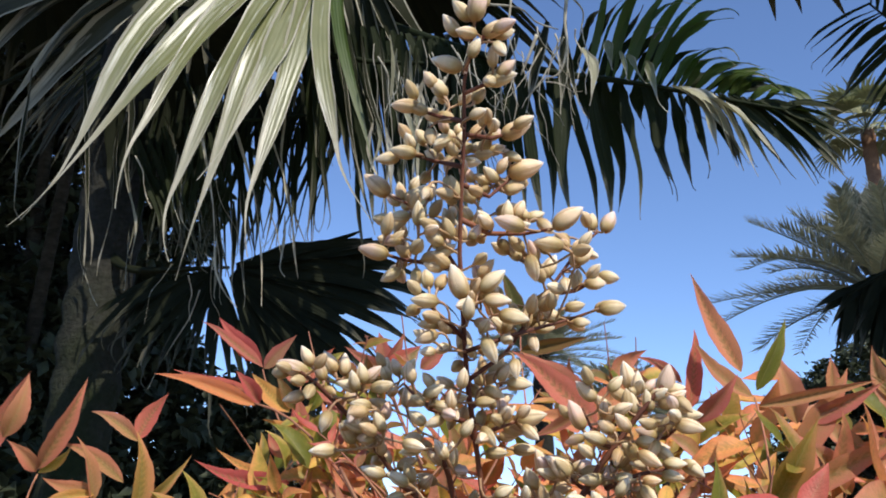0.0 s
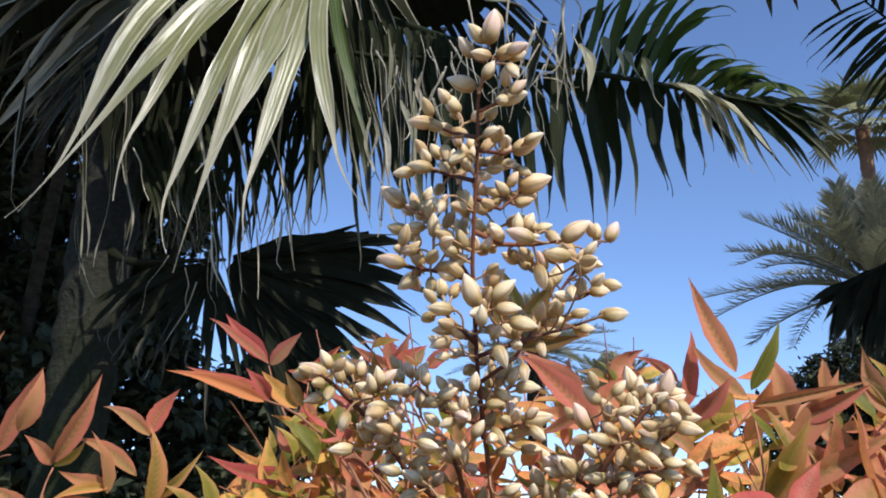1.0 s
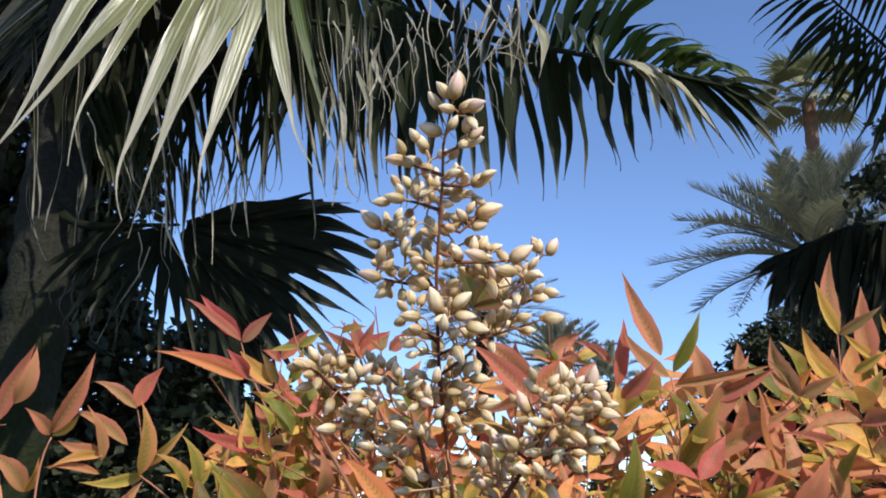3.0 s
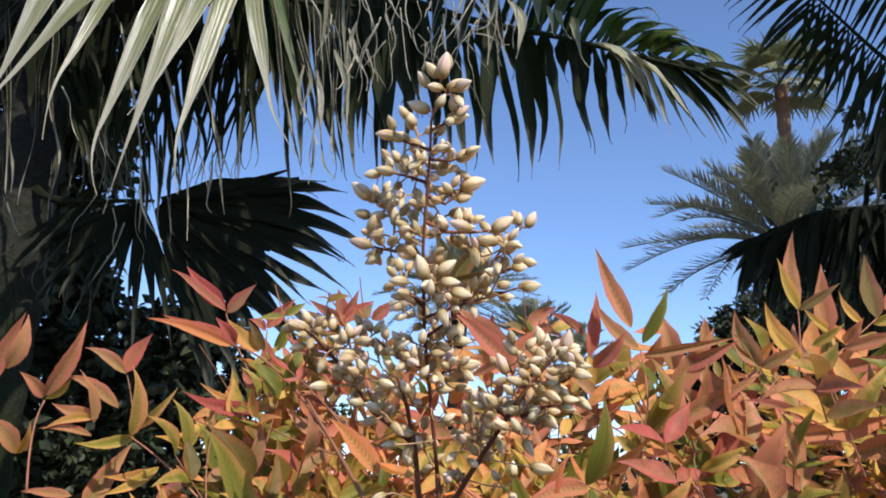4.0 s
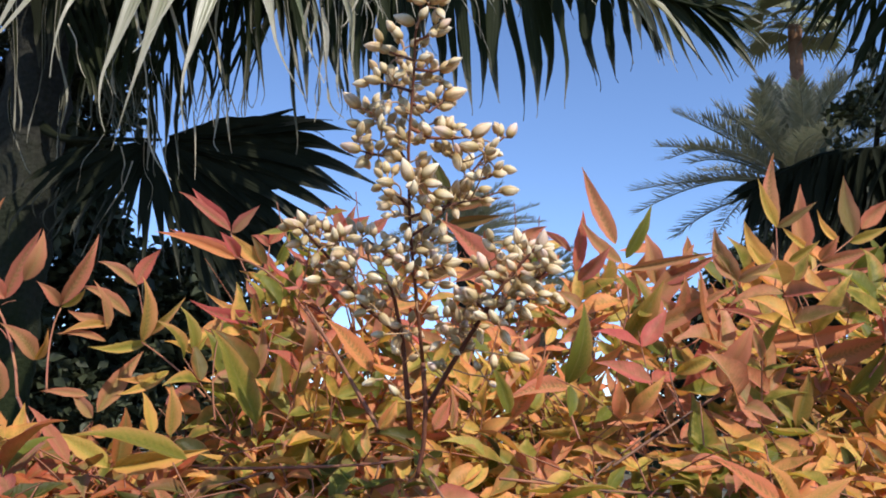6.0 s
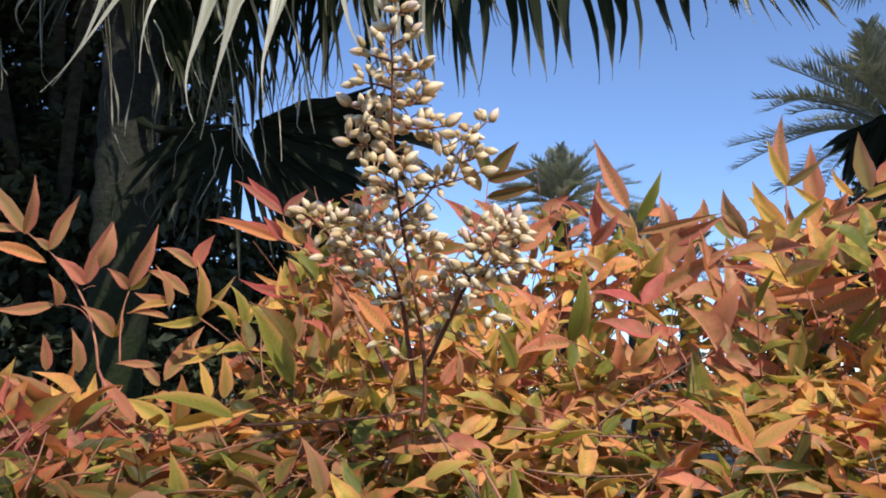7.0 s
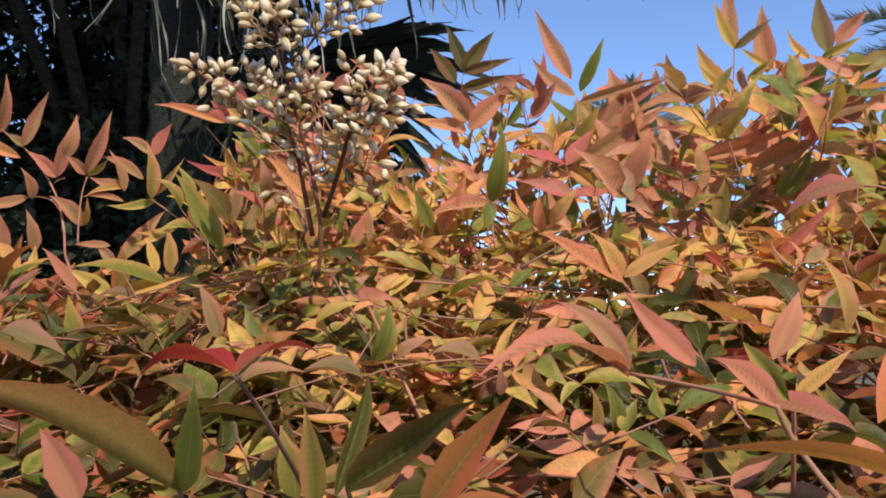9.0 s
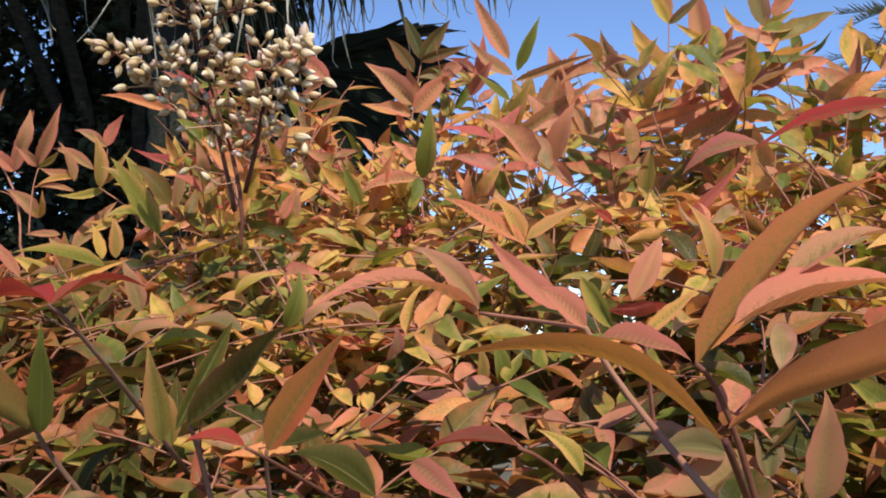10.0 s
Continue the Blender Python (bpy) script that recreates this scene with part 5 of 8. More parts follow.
panicle_branch(0.0008, 0.0004, (0.0045, 0.232, 1.3543), (-0.01, 0.222, 1.3643), (-0.0179, 0.215, 1.3753), (-0.0281, 0.206, 1.3848), (-0.0316, 0.202, 1.3872))
panicle_branch(0.0011, 0.0005, (0.0137, 0.236, 1.3293), (0.0211, 0.228, 1.3433), (0.0286, 0.216, 1.3567), (0.0347, 0.209, 1.3672), (0.0433, 0.206, 1.378), (0.0491, 0.205, 1.3845))
panicle_branch(0.0006, 0.0003, (0.0055, 0.208, 1.3861), (0.0144, 0.21, 1.3928), (0.0251, 0.215, 1.4086), (0.0341, 0.222, 1.4216), (0.0402, 0.226, 1.4282))
panicle_branch(0.0006, 0.0003, (0.005, 0.2, 1.3912), (0.0156, 0.205, 1.396), (0.0299, 0.215, 1.402), (0.0368, 0.216, 1.4046))
panicle_branch(0.0007, 0.0004, (0.0251, 0.215, 1.4083), (0.0326, 0.22, 1.4106), (0.0378, 0.22, 1.4133))
panicle_branch(0.0006, 0.0003, (0.0035, 0.196, 1.4084), (-0.0028, 0.198, 1.4108), (-0.0098, 0.197, 1.4117), (-0.0137, 0.194, 1.4122))
panicle_branch(0.0006, 0.0003, (0.0035, 0.196, 1.4084), (-0.0016, 0.203, 1.4189), (-0.0059, 0.21, 1.4284), (-0.0133, 0.203, 1.4297))
panicle_branch(0.0006, 0.0003, (0.0043, 0.188, 1.4302), (-0.0014, 0.195, 1.4345), (-0.0078, 0.188, 1.4334))
panicle_branch(0.0006, 0.0003, (0.0043, 0.19, 1.4268), (0.0105, 0.196, 1.4262), (0.0162, 0.197, 1.4316))
panicle_branch(0.0006, 0.0003, (0.0049, 0.186, 1.4371), (0.0111, 0.192, 1.439), (0.0151, 0.193, 1.4406))
panicle_branch(0.0006, 0.0003, (0.0048, 0.184, 1.4393), (-0.0008, 0.19, 1.4434), (-0.0064, 0.189, 1.445))
panicle_branch(0.0005, 0.0003, (0.0049, 0.181, 1.4447), (0.0097, 0.183, 1.448), (0.0116, 0.184, 1.4493))
panicle_branch(0.0005, 0.0003, (0.0062, 0.176, 1.4516), (0.009, 0.174, 1.4548), (0.0103, 0.174, 1.4558))
panicle_branch(0.0007, 0.0003, (0.0039, 0.192, 1.4193), (0.0103, 0.195, 1.417), (0.0183, 0.197, 1.4176), (0.0252, 0.19, 1.4166))
panicle_branch(0.0006, 0.0003, (0.0048, 0.203, 1.3948), (-0.0005, 0.195, 1.398), (-0.003, 0.19, 1.3993))
panicle_branch(0.0007, 0.0003, (0.0063, 0.214, 1.3742), (0.0113, 0.213, 1.3757), (0.017, 0.214, 1.3777))
panicle_branch(0.0007, 0.0003, (0.0061, 0.211, 1.3802), (0.0113, 0.212, 1.3843), (0.0145, 0.212, 1.3867))
panicle_branch(0.0007, 0.0003, (0.0057, 0.212, 1.3771), (-0.0032, 0.206, 1.3796), (-0.0095, 0.22, 1.3875))
panicle_branch(0.0006, 0.0003, (0.0394, 0.21, 1.3709), (0.0338, 0.205, 1.3721), (0.0314, 0.208, 1.38))
panicle_branch(0.0006, 0.0003, (0.0438, 0.208, 1.3739), (0.0493, 0.208, 1.3732), (0.0522, 0.203, 1.3758))
panicle_branch(0.0006, 0.0003, (0.0351, 0.215, 1.3604), (0.0288, 0.215, 1.365), (0.024, 0.221, 1.3669))
panicle_branch(0.0006, 0.0003, (0.0364, 0.213, 1.3627), (0.0434, 0.208, 1.3655), (0.0523, 0.212, 1.3673))

main_bm = bmesh.new()
panicle_branches[:2] = [(pts, r0 * 0.56, r1 * 0.75) for pts, r0, r1 in panicle_branches[:2]]
for pts, r0, r1 in panicle_branches[:2]:
    tube(main_bm, pts, [r0 + (r1 - r0) * i / (len(pts) - 1) for i in range(len(pts))], 8)
panicle = shrub_part("flower_panicle", main_bm, stem_red, "upright panicle of cream and blush buds on dark red stems")
branch_bms = [bmesh.new() for b in panicle_branches]
pedicels = bmesh.new()
for bm, (pts, r0, r1) in list(zip(branch_bms, panicle_branches))[2:]:
    tube(bm, pts, [r0 + (r1 - r0) * i / (len(pts) - 1) for i in range(len(pts))], 6)


def bud(x, y, z, dx, dy, dz, length, blush=0):
    """A bud centred at (x, y, z) that points along (dx, dy, dz), with its pedicel from the nearest stem below."""
    d = Vector((dx, dy, dz)).normalized()
    base = Vector((x, y, z)) - d * length * 0.5
    best = None
    for k, (pts, r0, r1) in enumerate(panicle_branches):
        for q in pts:
            gap = base - q
            cost = gap.length + (0.012 if gap.dot(d) < 0 else 0.0) + max(0.0, q.z - base.z) * 0.6
            if best is None or cost < best[0]:
                best = (cost, k, q)
    k, q = best[1], best[2]
    ped = bezier(q, base - d * min(0.5 * (base - q).length, 0.006), base + d * 0.0004, 4)
    if (base - q).length > 0.006:
        panicle_branches[k][0].extend(ped[1:4])
    tube(pedicels, bezier(q, base - d * min(0.5 * (base - q).length, 0.006), base + d * 0.0004, 4), [0.00032, 0.00028, 0.00027, 0.0003, 0.00048], 5, False)
    ob = new("bud", bud_meshes[blush])
    ob.parent = panicle
    length = 0.0058 + (length - 0.0054) * 0.85
    fat = length * (1.02 if length < 0.0052 else 0.94)
    turn = d.to_track_quat("Z", "Y").to_matrix().to_4x4() @ pose(0, 0, 0, 0, 0, (x * 91000 + z * 57000) % 360)
    ob.matrix_basis = Matrix.Translation(base) @ turn @ Matrix.Diagonal((fat, fat, length, 1))
    return ob


bud(0.0074, 0.1711, 1.4611, 0.16, -0.27, 0.95, 0.0082, 1)
bud(0.0041, 0.1729, 1.4602, -0.65, -0.16, 0.74, 0.0057)
bud(0.0018, 0.1754, 1.4581, -0.58, -0.15, 0.8, 0.0057)
bud(0.0113, 0.174, 1.4565, 0.86, -0.15, 0.49, 0.0063)
bud(0.0065, 0.1701, 1.4492, 0.48, -0.37, 0.79, 0.0041)
bud(0.0008, 0.1809, 1.4519, -0.93, 0.05, 0.36, 0.0073)
bud(-0.0012, 0.1956, 1.4538, -0.53, 0.17, 0.83, 0.0068)
bud(0.013, 0.1841, 1.4502, 0.95, 0.05, 0.29, 0.0077)
bud(-0.0086, 0.1882, 1.4453, -0.97, 0.19, 0.13, 0.0066)
bud(-0.0029, 0.2041, 1.451, -0.75, 0.37, 0.55, 0.0063)
bud(0.0072, 0.1758, 1.4371, 0.78, -0.61, 0.13, 0.0037)
bud(0.017, 0.1934, 1.4418, 0.88, 0.11, 0.47, 0.0080)
bud(0.0018, 0.2028, 1.4444, -0.31, 0.18, 0.94, 0.0049)
bud(0.0041, 0.2065, 1.4449, 0.16, -0.24, 0.96, 0.0037)
bud(-0.0087, 0.1866, 1.4332, -0.98, 0.04, 0.18, 0.0058)
bud(-0.0022, 0.2089, 1.4421, -0.74, 0.37, 0.55, 0.0059)
bud(0.0013, 0.2034, 1.438, -0.33, 0.2, -0.92, 0.0041, 1)
bud(0.0047, 0.1916, 1.4317, -0.02, -0.59, 0.81, 0.0028)
bud(0.0079, 0.1983, 1.4395, 0.84, -0.32, 0.43, 0.0035)
bud(0.0123, 0.197, 1.4384, 0.9, 0.16, 0.4, 0.0042)
bud(0.0194, 0.197, 1.4336, 0.91, 0.12, 0.39, 0.0093)
bud(0.0136, 0.1951, 1.4334, 0.46, -0.5, 0.73, 0.0038)
bud(0.0156, 0.199, 1.43, 0.97, 0.24, -0, 0.0072)
bud(0.0091, 0.1988, 1.4316, -0.86, -0.31, 0.41, 0.0038)
bud(0.0089, 0.2001, 1.4291, -0.89, 0.39, -0.24, 0.0048, 1)
bud(-0.0157, 0.2008, 1.4312, -0.73, 0.13, 0.67, 0.0084)
bud(-0.011, 0.2201, 1.4373, -0.14, 0.26, 0.95, 0.0049)
bud(-0.0059, 0.2141, 1.434, 0.44, 0.26, 0.86, 0.0061)
bud(-0.0031, 0.2087, 1.4324, 0.24, 0.15, 0.96, 0.0050)
bud(-0.0151, 0.2169, 1.4282, -0.82, 0.45, 0.35, 0.0065)
bud(-0.01, 0.2024, 1.4237, -0.96, 0.28, 0.07, 0.0051)
bud(-0.0054, 0.189, 1.4195, -0.01, -0.31, 0.95, 0.0053)
bud(0.0012, 0.2091, 1.4257, -0.31, 0.14, 0.94, 0.0056)
bud(-0.0037, 0.1828, 1.4221, -0.3, -0.27, -0.91, 0.0030)
bud(0.0084, 0.2014, 1.4228, 0.17, -0.04, 0.99, 0.0048)
bud(0.0158, 0.2056, 1.4266, 0.91, 0.23, 0.33, 0.0069)
bud(0.0146, 0.1912, 1.4181, -0.94, -0.04, 0.33, 0.0071, 1)
bud(0.0045, 0.1977, 1.4176, 0.14, -0.6, 0.79, 0.0035)
bud(0.0211, 0.1998, 1.4228, 0.92, 0.08, 0.38, 0.0043)
bud(0.0233, 0.1982, 1.4199, 0.77, 0.31, -0.56, 0.0044)
bud(0.0271, 0.187, 1.4179, 0.81, -0.25, 0.54, 0.0079)
bud(0.039, 0.2268, 1.4311, 0.08, 0.25, 0.96, 0.0053)
bud(0.0433, 0.2261, 1.431, 0.44, 0.27, 0.86, 0.0074, 1)
bud(0.0241, 0.1994, 1.4159, -0.97, 0.14, 0.21, 0.0071)
bud(0.0346, 0.2152, 1.4182, 0.7, 0.23, 0.68, 0.0064)
bud(0.0337, 0.2196, 1.4219, 0.44, 0.27, 0.86, 0.0046)
bud(0.026, 0.214, 1.4152, 0.46, 0.14, 0.88, 0.0067)
bud(0.0205, 0.2011, 1.4108, 0.27, 0.4, -0.88, 0.0063)
bud(0.0166, 0.2042, 1.4153, -0.63, 0.04, 0.78, 0.0043)
bud(0.0417, 0.2223, 1.4147, 0.87, 0.48, 0.07, 0.0065)
bud(0.0374, 0.2178, 1.4119, 0.91, 0.39, 0.13, 0.0061)
bud(0.0335, 0.2201, 1.4138, -0.01, -0.24, 0.97, 0.0037)
bud(0.025, 0.208, 1.4055, 0.62, -0.02, 0.78, 0.0074)
bud(0.0407, 0.2143, 1.4049, 0.95, 0.27, 0.18, 0.0073)
bud(0.0315, 0.214, 1.4051, 0.94, 0.23, 0.25, 0.0050)
bud(0.0326, 0.2198, 1.4017, 0.85, 0.46, -0.26, 0.0047)
bud(0.0245, 0.2187, 1.4009, 0.94, 0.32, 0.11, 0.0053)
bud(0.0156, 0.1967, 1.3982, 0.98, -0.04, -0.18, 0.0068)
bud(0.0116, 0.1909, 1.4004, 0.98, -0.18, -0.04, 0.0057)
bud(0.0109, 0.1936, 1.4056, 0.75, -0.26, 0.6, 0.0070)
bud(0.0087, 0.2142, 1.4134, -0.39, 0.14, 0.91, 0.0066, 1)
bud(0.0032, 0.1935, 1.4055, -0.36, -0.31, 0.88, 0.0085)
bud(0.0053, 0.1854, 1.3973, -0.02, -0.54, 0.84, 0.0047)
bud(0.0047, 0.208, 1.3956, -0.18, -0.14, 0.97, 0.0073)
bud(0.009, 0.1963, 1.396, 0.4, -0.71, 0.57, 0.0037)
bud(-0.0152, 0.1926, 1.4121, -0.97, -0.07, 0.24, 0.0067, 1)
bud(-0.0116, 0.1975, 1.4081, -0.86, 0.2, -0.47, 0.0046)
bud(-0.0059, 0.1967, 1.4072, 0.01, 0.29, -0.96, 0.0043)
bud(-0.0099, 0.211, 1.4192, -0.46, 0.14, 0.88, 0.0069)
bud(-0.0096, 0.2084, 1.4219, -0.02, -0.41, 0.91, 0.0033)
bud(-0.0038, 0.1881, 1.3997, -0.98, -0.19, 0.02, 0.0059)
bud(-0.003, 0.2007, 1.3975, -1, 0.04, -0, 0.0047)
bud(0.0102, 0.1964, 1.3907, 0.43, 0.11, -0.9, 0.0061)
bud(0.0156, 0.2144, 1.3897, 0.95, 0.09, 0.3, 0.0065)
bud(0.0172, 0.2063, 1.3852, 1, -0, -0.08, 0.0056)
bud(0.0086, 0.2185, 1.3891, -0, -0.02, 1, 0.0046)
bud(0.0143, 0.2187, 1.3835, 0.92, 0.09, 0.38, 0.0049)
bud(0.0151, 0.2196, 1.3803, 0.75, 0, 0.66, 0.0052)
bud(0.0203, 0.2149, 1.3788, 0.98, 0.03, 0.2, 0.0080)
bud(0.0102, 0.2088, 1.3738, 0.58, 0.16, -0.8, 0.0050)
bud(0.0151, 0.2196, 1.375, 0.99, 0.13, 0.05, 0.0042)
bud(0.0196, 0.224, 1.3723, 0.98, 0.21, -0.01, 0.0059)
bud(0.0122, 0.2148, 1.3708, 1, 0, 0.01, 0.0045)
bud(0.0018, 0.2023, 1.3808, -0.02, -0.39, 0.92, 0.0040)
bud(-0.0031, 0.1927, 1.3897, -0.83, -0.53, -0.17, 0.0033)
bud(0.0064, 0.2023, 1.3916, -0.47, -0.64, 0.61, 0.0031)
bud(-0.0035, 0.1961, 1.3936, -0.93, 0.01, -0.36, 0.0052)
bud(0.0006, 0.2265, 1.3889, -0.79, 0.27, 0.55, 0.0051)
bud(-0.0032, 0.2086, 1.383, -0.86, -0.3, -0.42, 0.0038)
bud(0.0021, 0.2145, 1.3703, -0.01, -0.26, 0.97, 0.0057)
bud(-0.0335, 0.2038, 1.3884, -0.91, -0.13, 0.39, 0.0074, 1)
bud(-0.0314, 0.2106, 1.3922, -0.5, -0.11, 0.86, 0.0051)
bud(-0.0271, 0.2184, 1.3924, -0.48, 0.04, 0.88, 0.0059)
bud(-0.0236, 0.2192, 1.3919, -0, -0, 1, 0.0053)
bud(-0.018, 0.204, 1.387, -0.19, -0.31, 0.93, 0.0043)
bud(-0.0144, 0.2322, 1.3934, 0.01, 0.22, 0.97, 0.0062)
bud(-0.0116, 0.2272, 1.3927, -0.38, 0.18, 0.91, 0.0046)
bud(-0.0211, 0.206, 1.3846, -0.94, -0.09, 0.32, 0.0050)
bud(-0.0259, 0.2046, 1.3767, -0.33, 0.15, -0.93, 0.0046)
bud(-0.0333, 0.2071, 1.3823, -0.96, 0.08, -0.26, 0.0050)
bud(-0.0265, 0.207, 1.3704, -0.99, -0.09, -0.04, 0.0058)
bud(-0.014, 0.2043, 1.3763, -0.36, -0.37, 0.86, 0.0046)
bud(-0.0086, 0.2192, 1.3842, -0, -0.06, 1, 0.0052)
bud(-0.0072, 0.1995, 1.3864, -0.19, -0.39, 0.9, 0.0046)
bud(-0.0055, 0.2039, 1.3771, -0.77, -0.27, 0.58, 0.0043)
bud(-0.0154, 0.2091, 1.3661, -0.94, -0.18, 0.29, 0.0056)
bud(-0.01, 0.2098, 1.3646, -0.87, -0.23, 0.44, 0.0053)
bud(-0.0004, 0.207, 1.3706, -0.51, -0.34, 0.79, 0.0049)
bud(-0.0193, 0.2046, 1.3756, -0.94, -0.19, 0.29, 0.0052)
bud(-0.007, 0.207, 1.3705, -0.98, -0.03, -0.2, 0.0046)
bud(-0.0017, 0.2042, 1.3764, -0.93, 0.02, -0.36, 0.0040)
bud(-0.0178, 0.2026, 1.3799, -0.98, -0.14, 0.13, 0.0043)
bud(0.0043, 0.2002, 1.3851, 0.16, -0.39, 0.91, 0.0043)
bud(0.0053, 0.2049, 1.375, 0.48, -0.37, 0.79, 0.0043)
bud(0.0503, 0.2062, 1.3857, 0.16, -0.25, 0.96, 0.0082, 1)
bud(0.0427, 0.2115, 1.3879, -0.26, -0.11, 0.96, 0.0068)
bud(0.044, 0.2078, 1.3856, 0.08, -0.22, 0.97, 0.0048)
bud(0.0424, 0.2073, 1.3808, -0.19, -0.26, 0.95, 0.0057)
bud(0.0459, 0.2063, 1.3812, -0.19, -0.27, 0.94, 0.0047)
bud(0.0514, 0.2062, 1.3818, 0.86, -0.17, 0.48, 0.0069)
bud(0.0542, 0.2058, 1.3779, 0.99, -0.1, 0.07, 0.0069)
bud(0.0529, 0.1996, 1.3748, 0.96, -0.16, -0.21, 0.0064)
bud(0.0311, 0.2002, 1.3825, -0.71, -0.28, 0.64, 0.0058)
bud(0.0368, 0.2113, 1.3812, -0.65, -0.11, 0.76, 0.0051)
bud(0.0307, 0.2138, 1.3793, -0.43, -0.13, 0.89, 0.0074, 1)
bud(0.032, 0.2255, 1.3749, -0.89, 0.4, -0.24, 0.0047, 1)
bud(0.0323, 0.1987, 1.3723, -0.93, -0.28, 0.25, 0.0054)
bud(0.0392, 0.2157, 1.3732, 0.14, -0.62, 0.77, 0.0039)
bud(0.0381, 0.1965, 1.3752, -0.64, -0.42, 0.64, 0.0048)
bud(0.0489, 0.2088, 1.3775, 1, -0.02, 0.01, 0.0050)
bud(0.0488, 0.2089, 1.3748, 0.96, -0.12, 0.25, 0.0047)
bud(0.0447, 0.2049, 1.3721, 0.99, -0.14, -0.03, 0.0046)
bud(0.0491, 0.2144, 1.3718, 1, 0.03, 0.02, 0.0051)
bud(0.0443, 0.2017, 1.3682, 0.85, -0.09, -0.53, 0.0055)
bud(0.0516, 0.2101, 1.3679, 1, -0.08, -0.01, 0.0050)
bud(0.0572, 0.2157, 1.3672, 0.83, 0.19, -0.53, 0.0064)
bud(0.0417, 0.2146, 1.3689, -0.18, -0.23, 0.96, 0.0051)
bud(0.0235, 0.223, 1.3694, -0.42, -0.05, 0.91, 0.0066)
bud(0.0259, 0.21, 1.3678, -0.87, -0.17, 0.46, 0.0072)
bud(0.033, 0.2255, 1.3687, 0.92, 0.1, 0.39, 0.0053, 1)
bud(0.039, 0.218, 1.366, -0.35, -0.17, 0.92, 0.0045)
bud(0.0489, 0.2227, 1.365, 0.99, 0.12, 0.05, 0.0043)
bud(0.0449, 0.207, 1.361, 0.64, 0.03, -0.77, 0.0049)
bud(0.0502, 0.207, 1.365, 0.97, -0.11, -0.2, 0.0043)
bud(0.0318, 0.207, 1.3703, -0.77, -0.24, 0.58, 0.0043)
bud(0.0217, 0.2298, 1.366, -0.48, 0.05, 0.88, 0.0057)
bud(0.0134, 0.2111, 1.3618, 0.85, -0.28, 0.45, 0.0044)
bud(0.0184, 0.2112, 1.3615, -0.03, -0.74, 0.67, 0.0037)
bud(0.0337, 0.207, 1.3596, -0.51, -0.4, 0.76, 0.0052)
bud(0.0283, 0.2119, 1.36, 0.48, -0.36, 0.8, 0.0044)
bud(0.0392, 0.207, 1.3625, 0.48, -0.41, 0.78, 0.0046)
bud(0.0021, 0.2293, 1.3513, -0.28, 0.37, -0.89, 0.0068)
bud(0.0061, 0.2284, 1.3547, -0.51, 0.02, 0.86, 0.0049)
bud(0.0097, 0.2265, 1.3554, 0.8, 0.18, -0.58, 0.0053)
bud(0.0195, 0.2249, 1.3561, -0.96, 0.2, 0.18, 0.0075)
bud(0.0228, 0.2364, 1.3643, -0.22, -0.26, 0.94, 0.0047)
bud(0.0144, 0.2312, 1.3617, -0.92, 0.38, 0.04, 0.0058)
bud(0.0274, 0.2373, 1.3561, 0.97, -0.22, -0.01, 0.0047)
bud(0.032, 0.2376, 1.3574, 0.98, -0.2, 0, 0.0043)
bud(0.0364, 0.2109, 1.3584, 0.94, -0.12, -0.33, 0.0062)
bud(0.0388, 0.2419, 1.3469, 0, 0.17, 0.99, 0.0056)
bud(0.0442, 0.2193, 1.3469, 0.98, -0.08, -0.15, 0.0078)
bud(0.0016, 0.2237, 1.3351, -0.68, -0.21, 0.7, 0.0048)
bud(0.0303, 0.215, 1.3535, 0.21, 0.14, -0.97, 0.0047)
bud(0.0392, 0.2151, 1.3533, 0.53, 0.09, -0.84, 0.0059)
bud(0.0454, 0.2117, 1.3605, 0.88, -0.02, -0.48, 0.0051)
bud(-0.0044, 0.215, 1.3535, -1, -0.02, -0.05, 0.0047)
bud(-0.0071, 0.2224, 1.3378, -0.92, 0.05, -0.38, 0.0047)
bud(0.033, 0.2098, 1.3645, -1, 0.06, -0.03, 0.0054)
bud(0.0404, 0.2097, 1.3647, 0.99, -0.15, 0.01, 0.0047)
bud(0.0255, 0.2087, 1.3669, -0.54, -0.2, 0.82, 0.0054)
bud(0.0149, 0.2166, 1.3501, -0.69, -0.3, -0.66, 0.0040)
bud(0.0219, 0.2174, 1.3485, 0.71, -0.48, -0.52, 0.0040)

# smaller buds that crowd round the stems
rng = random.Random(77)
crowd = [q.copy() for pts, r0, r1 in panicle_branches[2:] for q in pts[3:]] + [q.copy() for q in panicle_branches[1][0][4:22] * 2]
for i in range(320):
    q = rng.choice(crowd)
    d = Vector((rng.gauss(0, 1), rng.gauss(-0.2, 0.8), rng.gauss(0.5, 0.8))).normalized()
    c = q + d * rng.uniform(0.0036, 0.0085)
    bud(c.x, c.y, c.z, d.x, d.y, d.z, rng.uniform(0.0036, 0.0054), rng.choice((0, 0, 0, 0, 1, 2, 2, 2, 2)))


for bm in branch_bms[2:]:
    part("branchlet", bm, stem_red, panicle)
part("pedicel_mass", pedicels, pedicel_tan, panicle)["kind"] = "stuff"


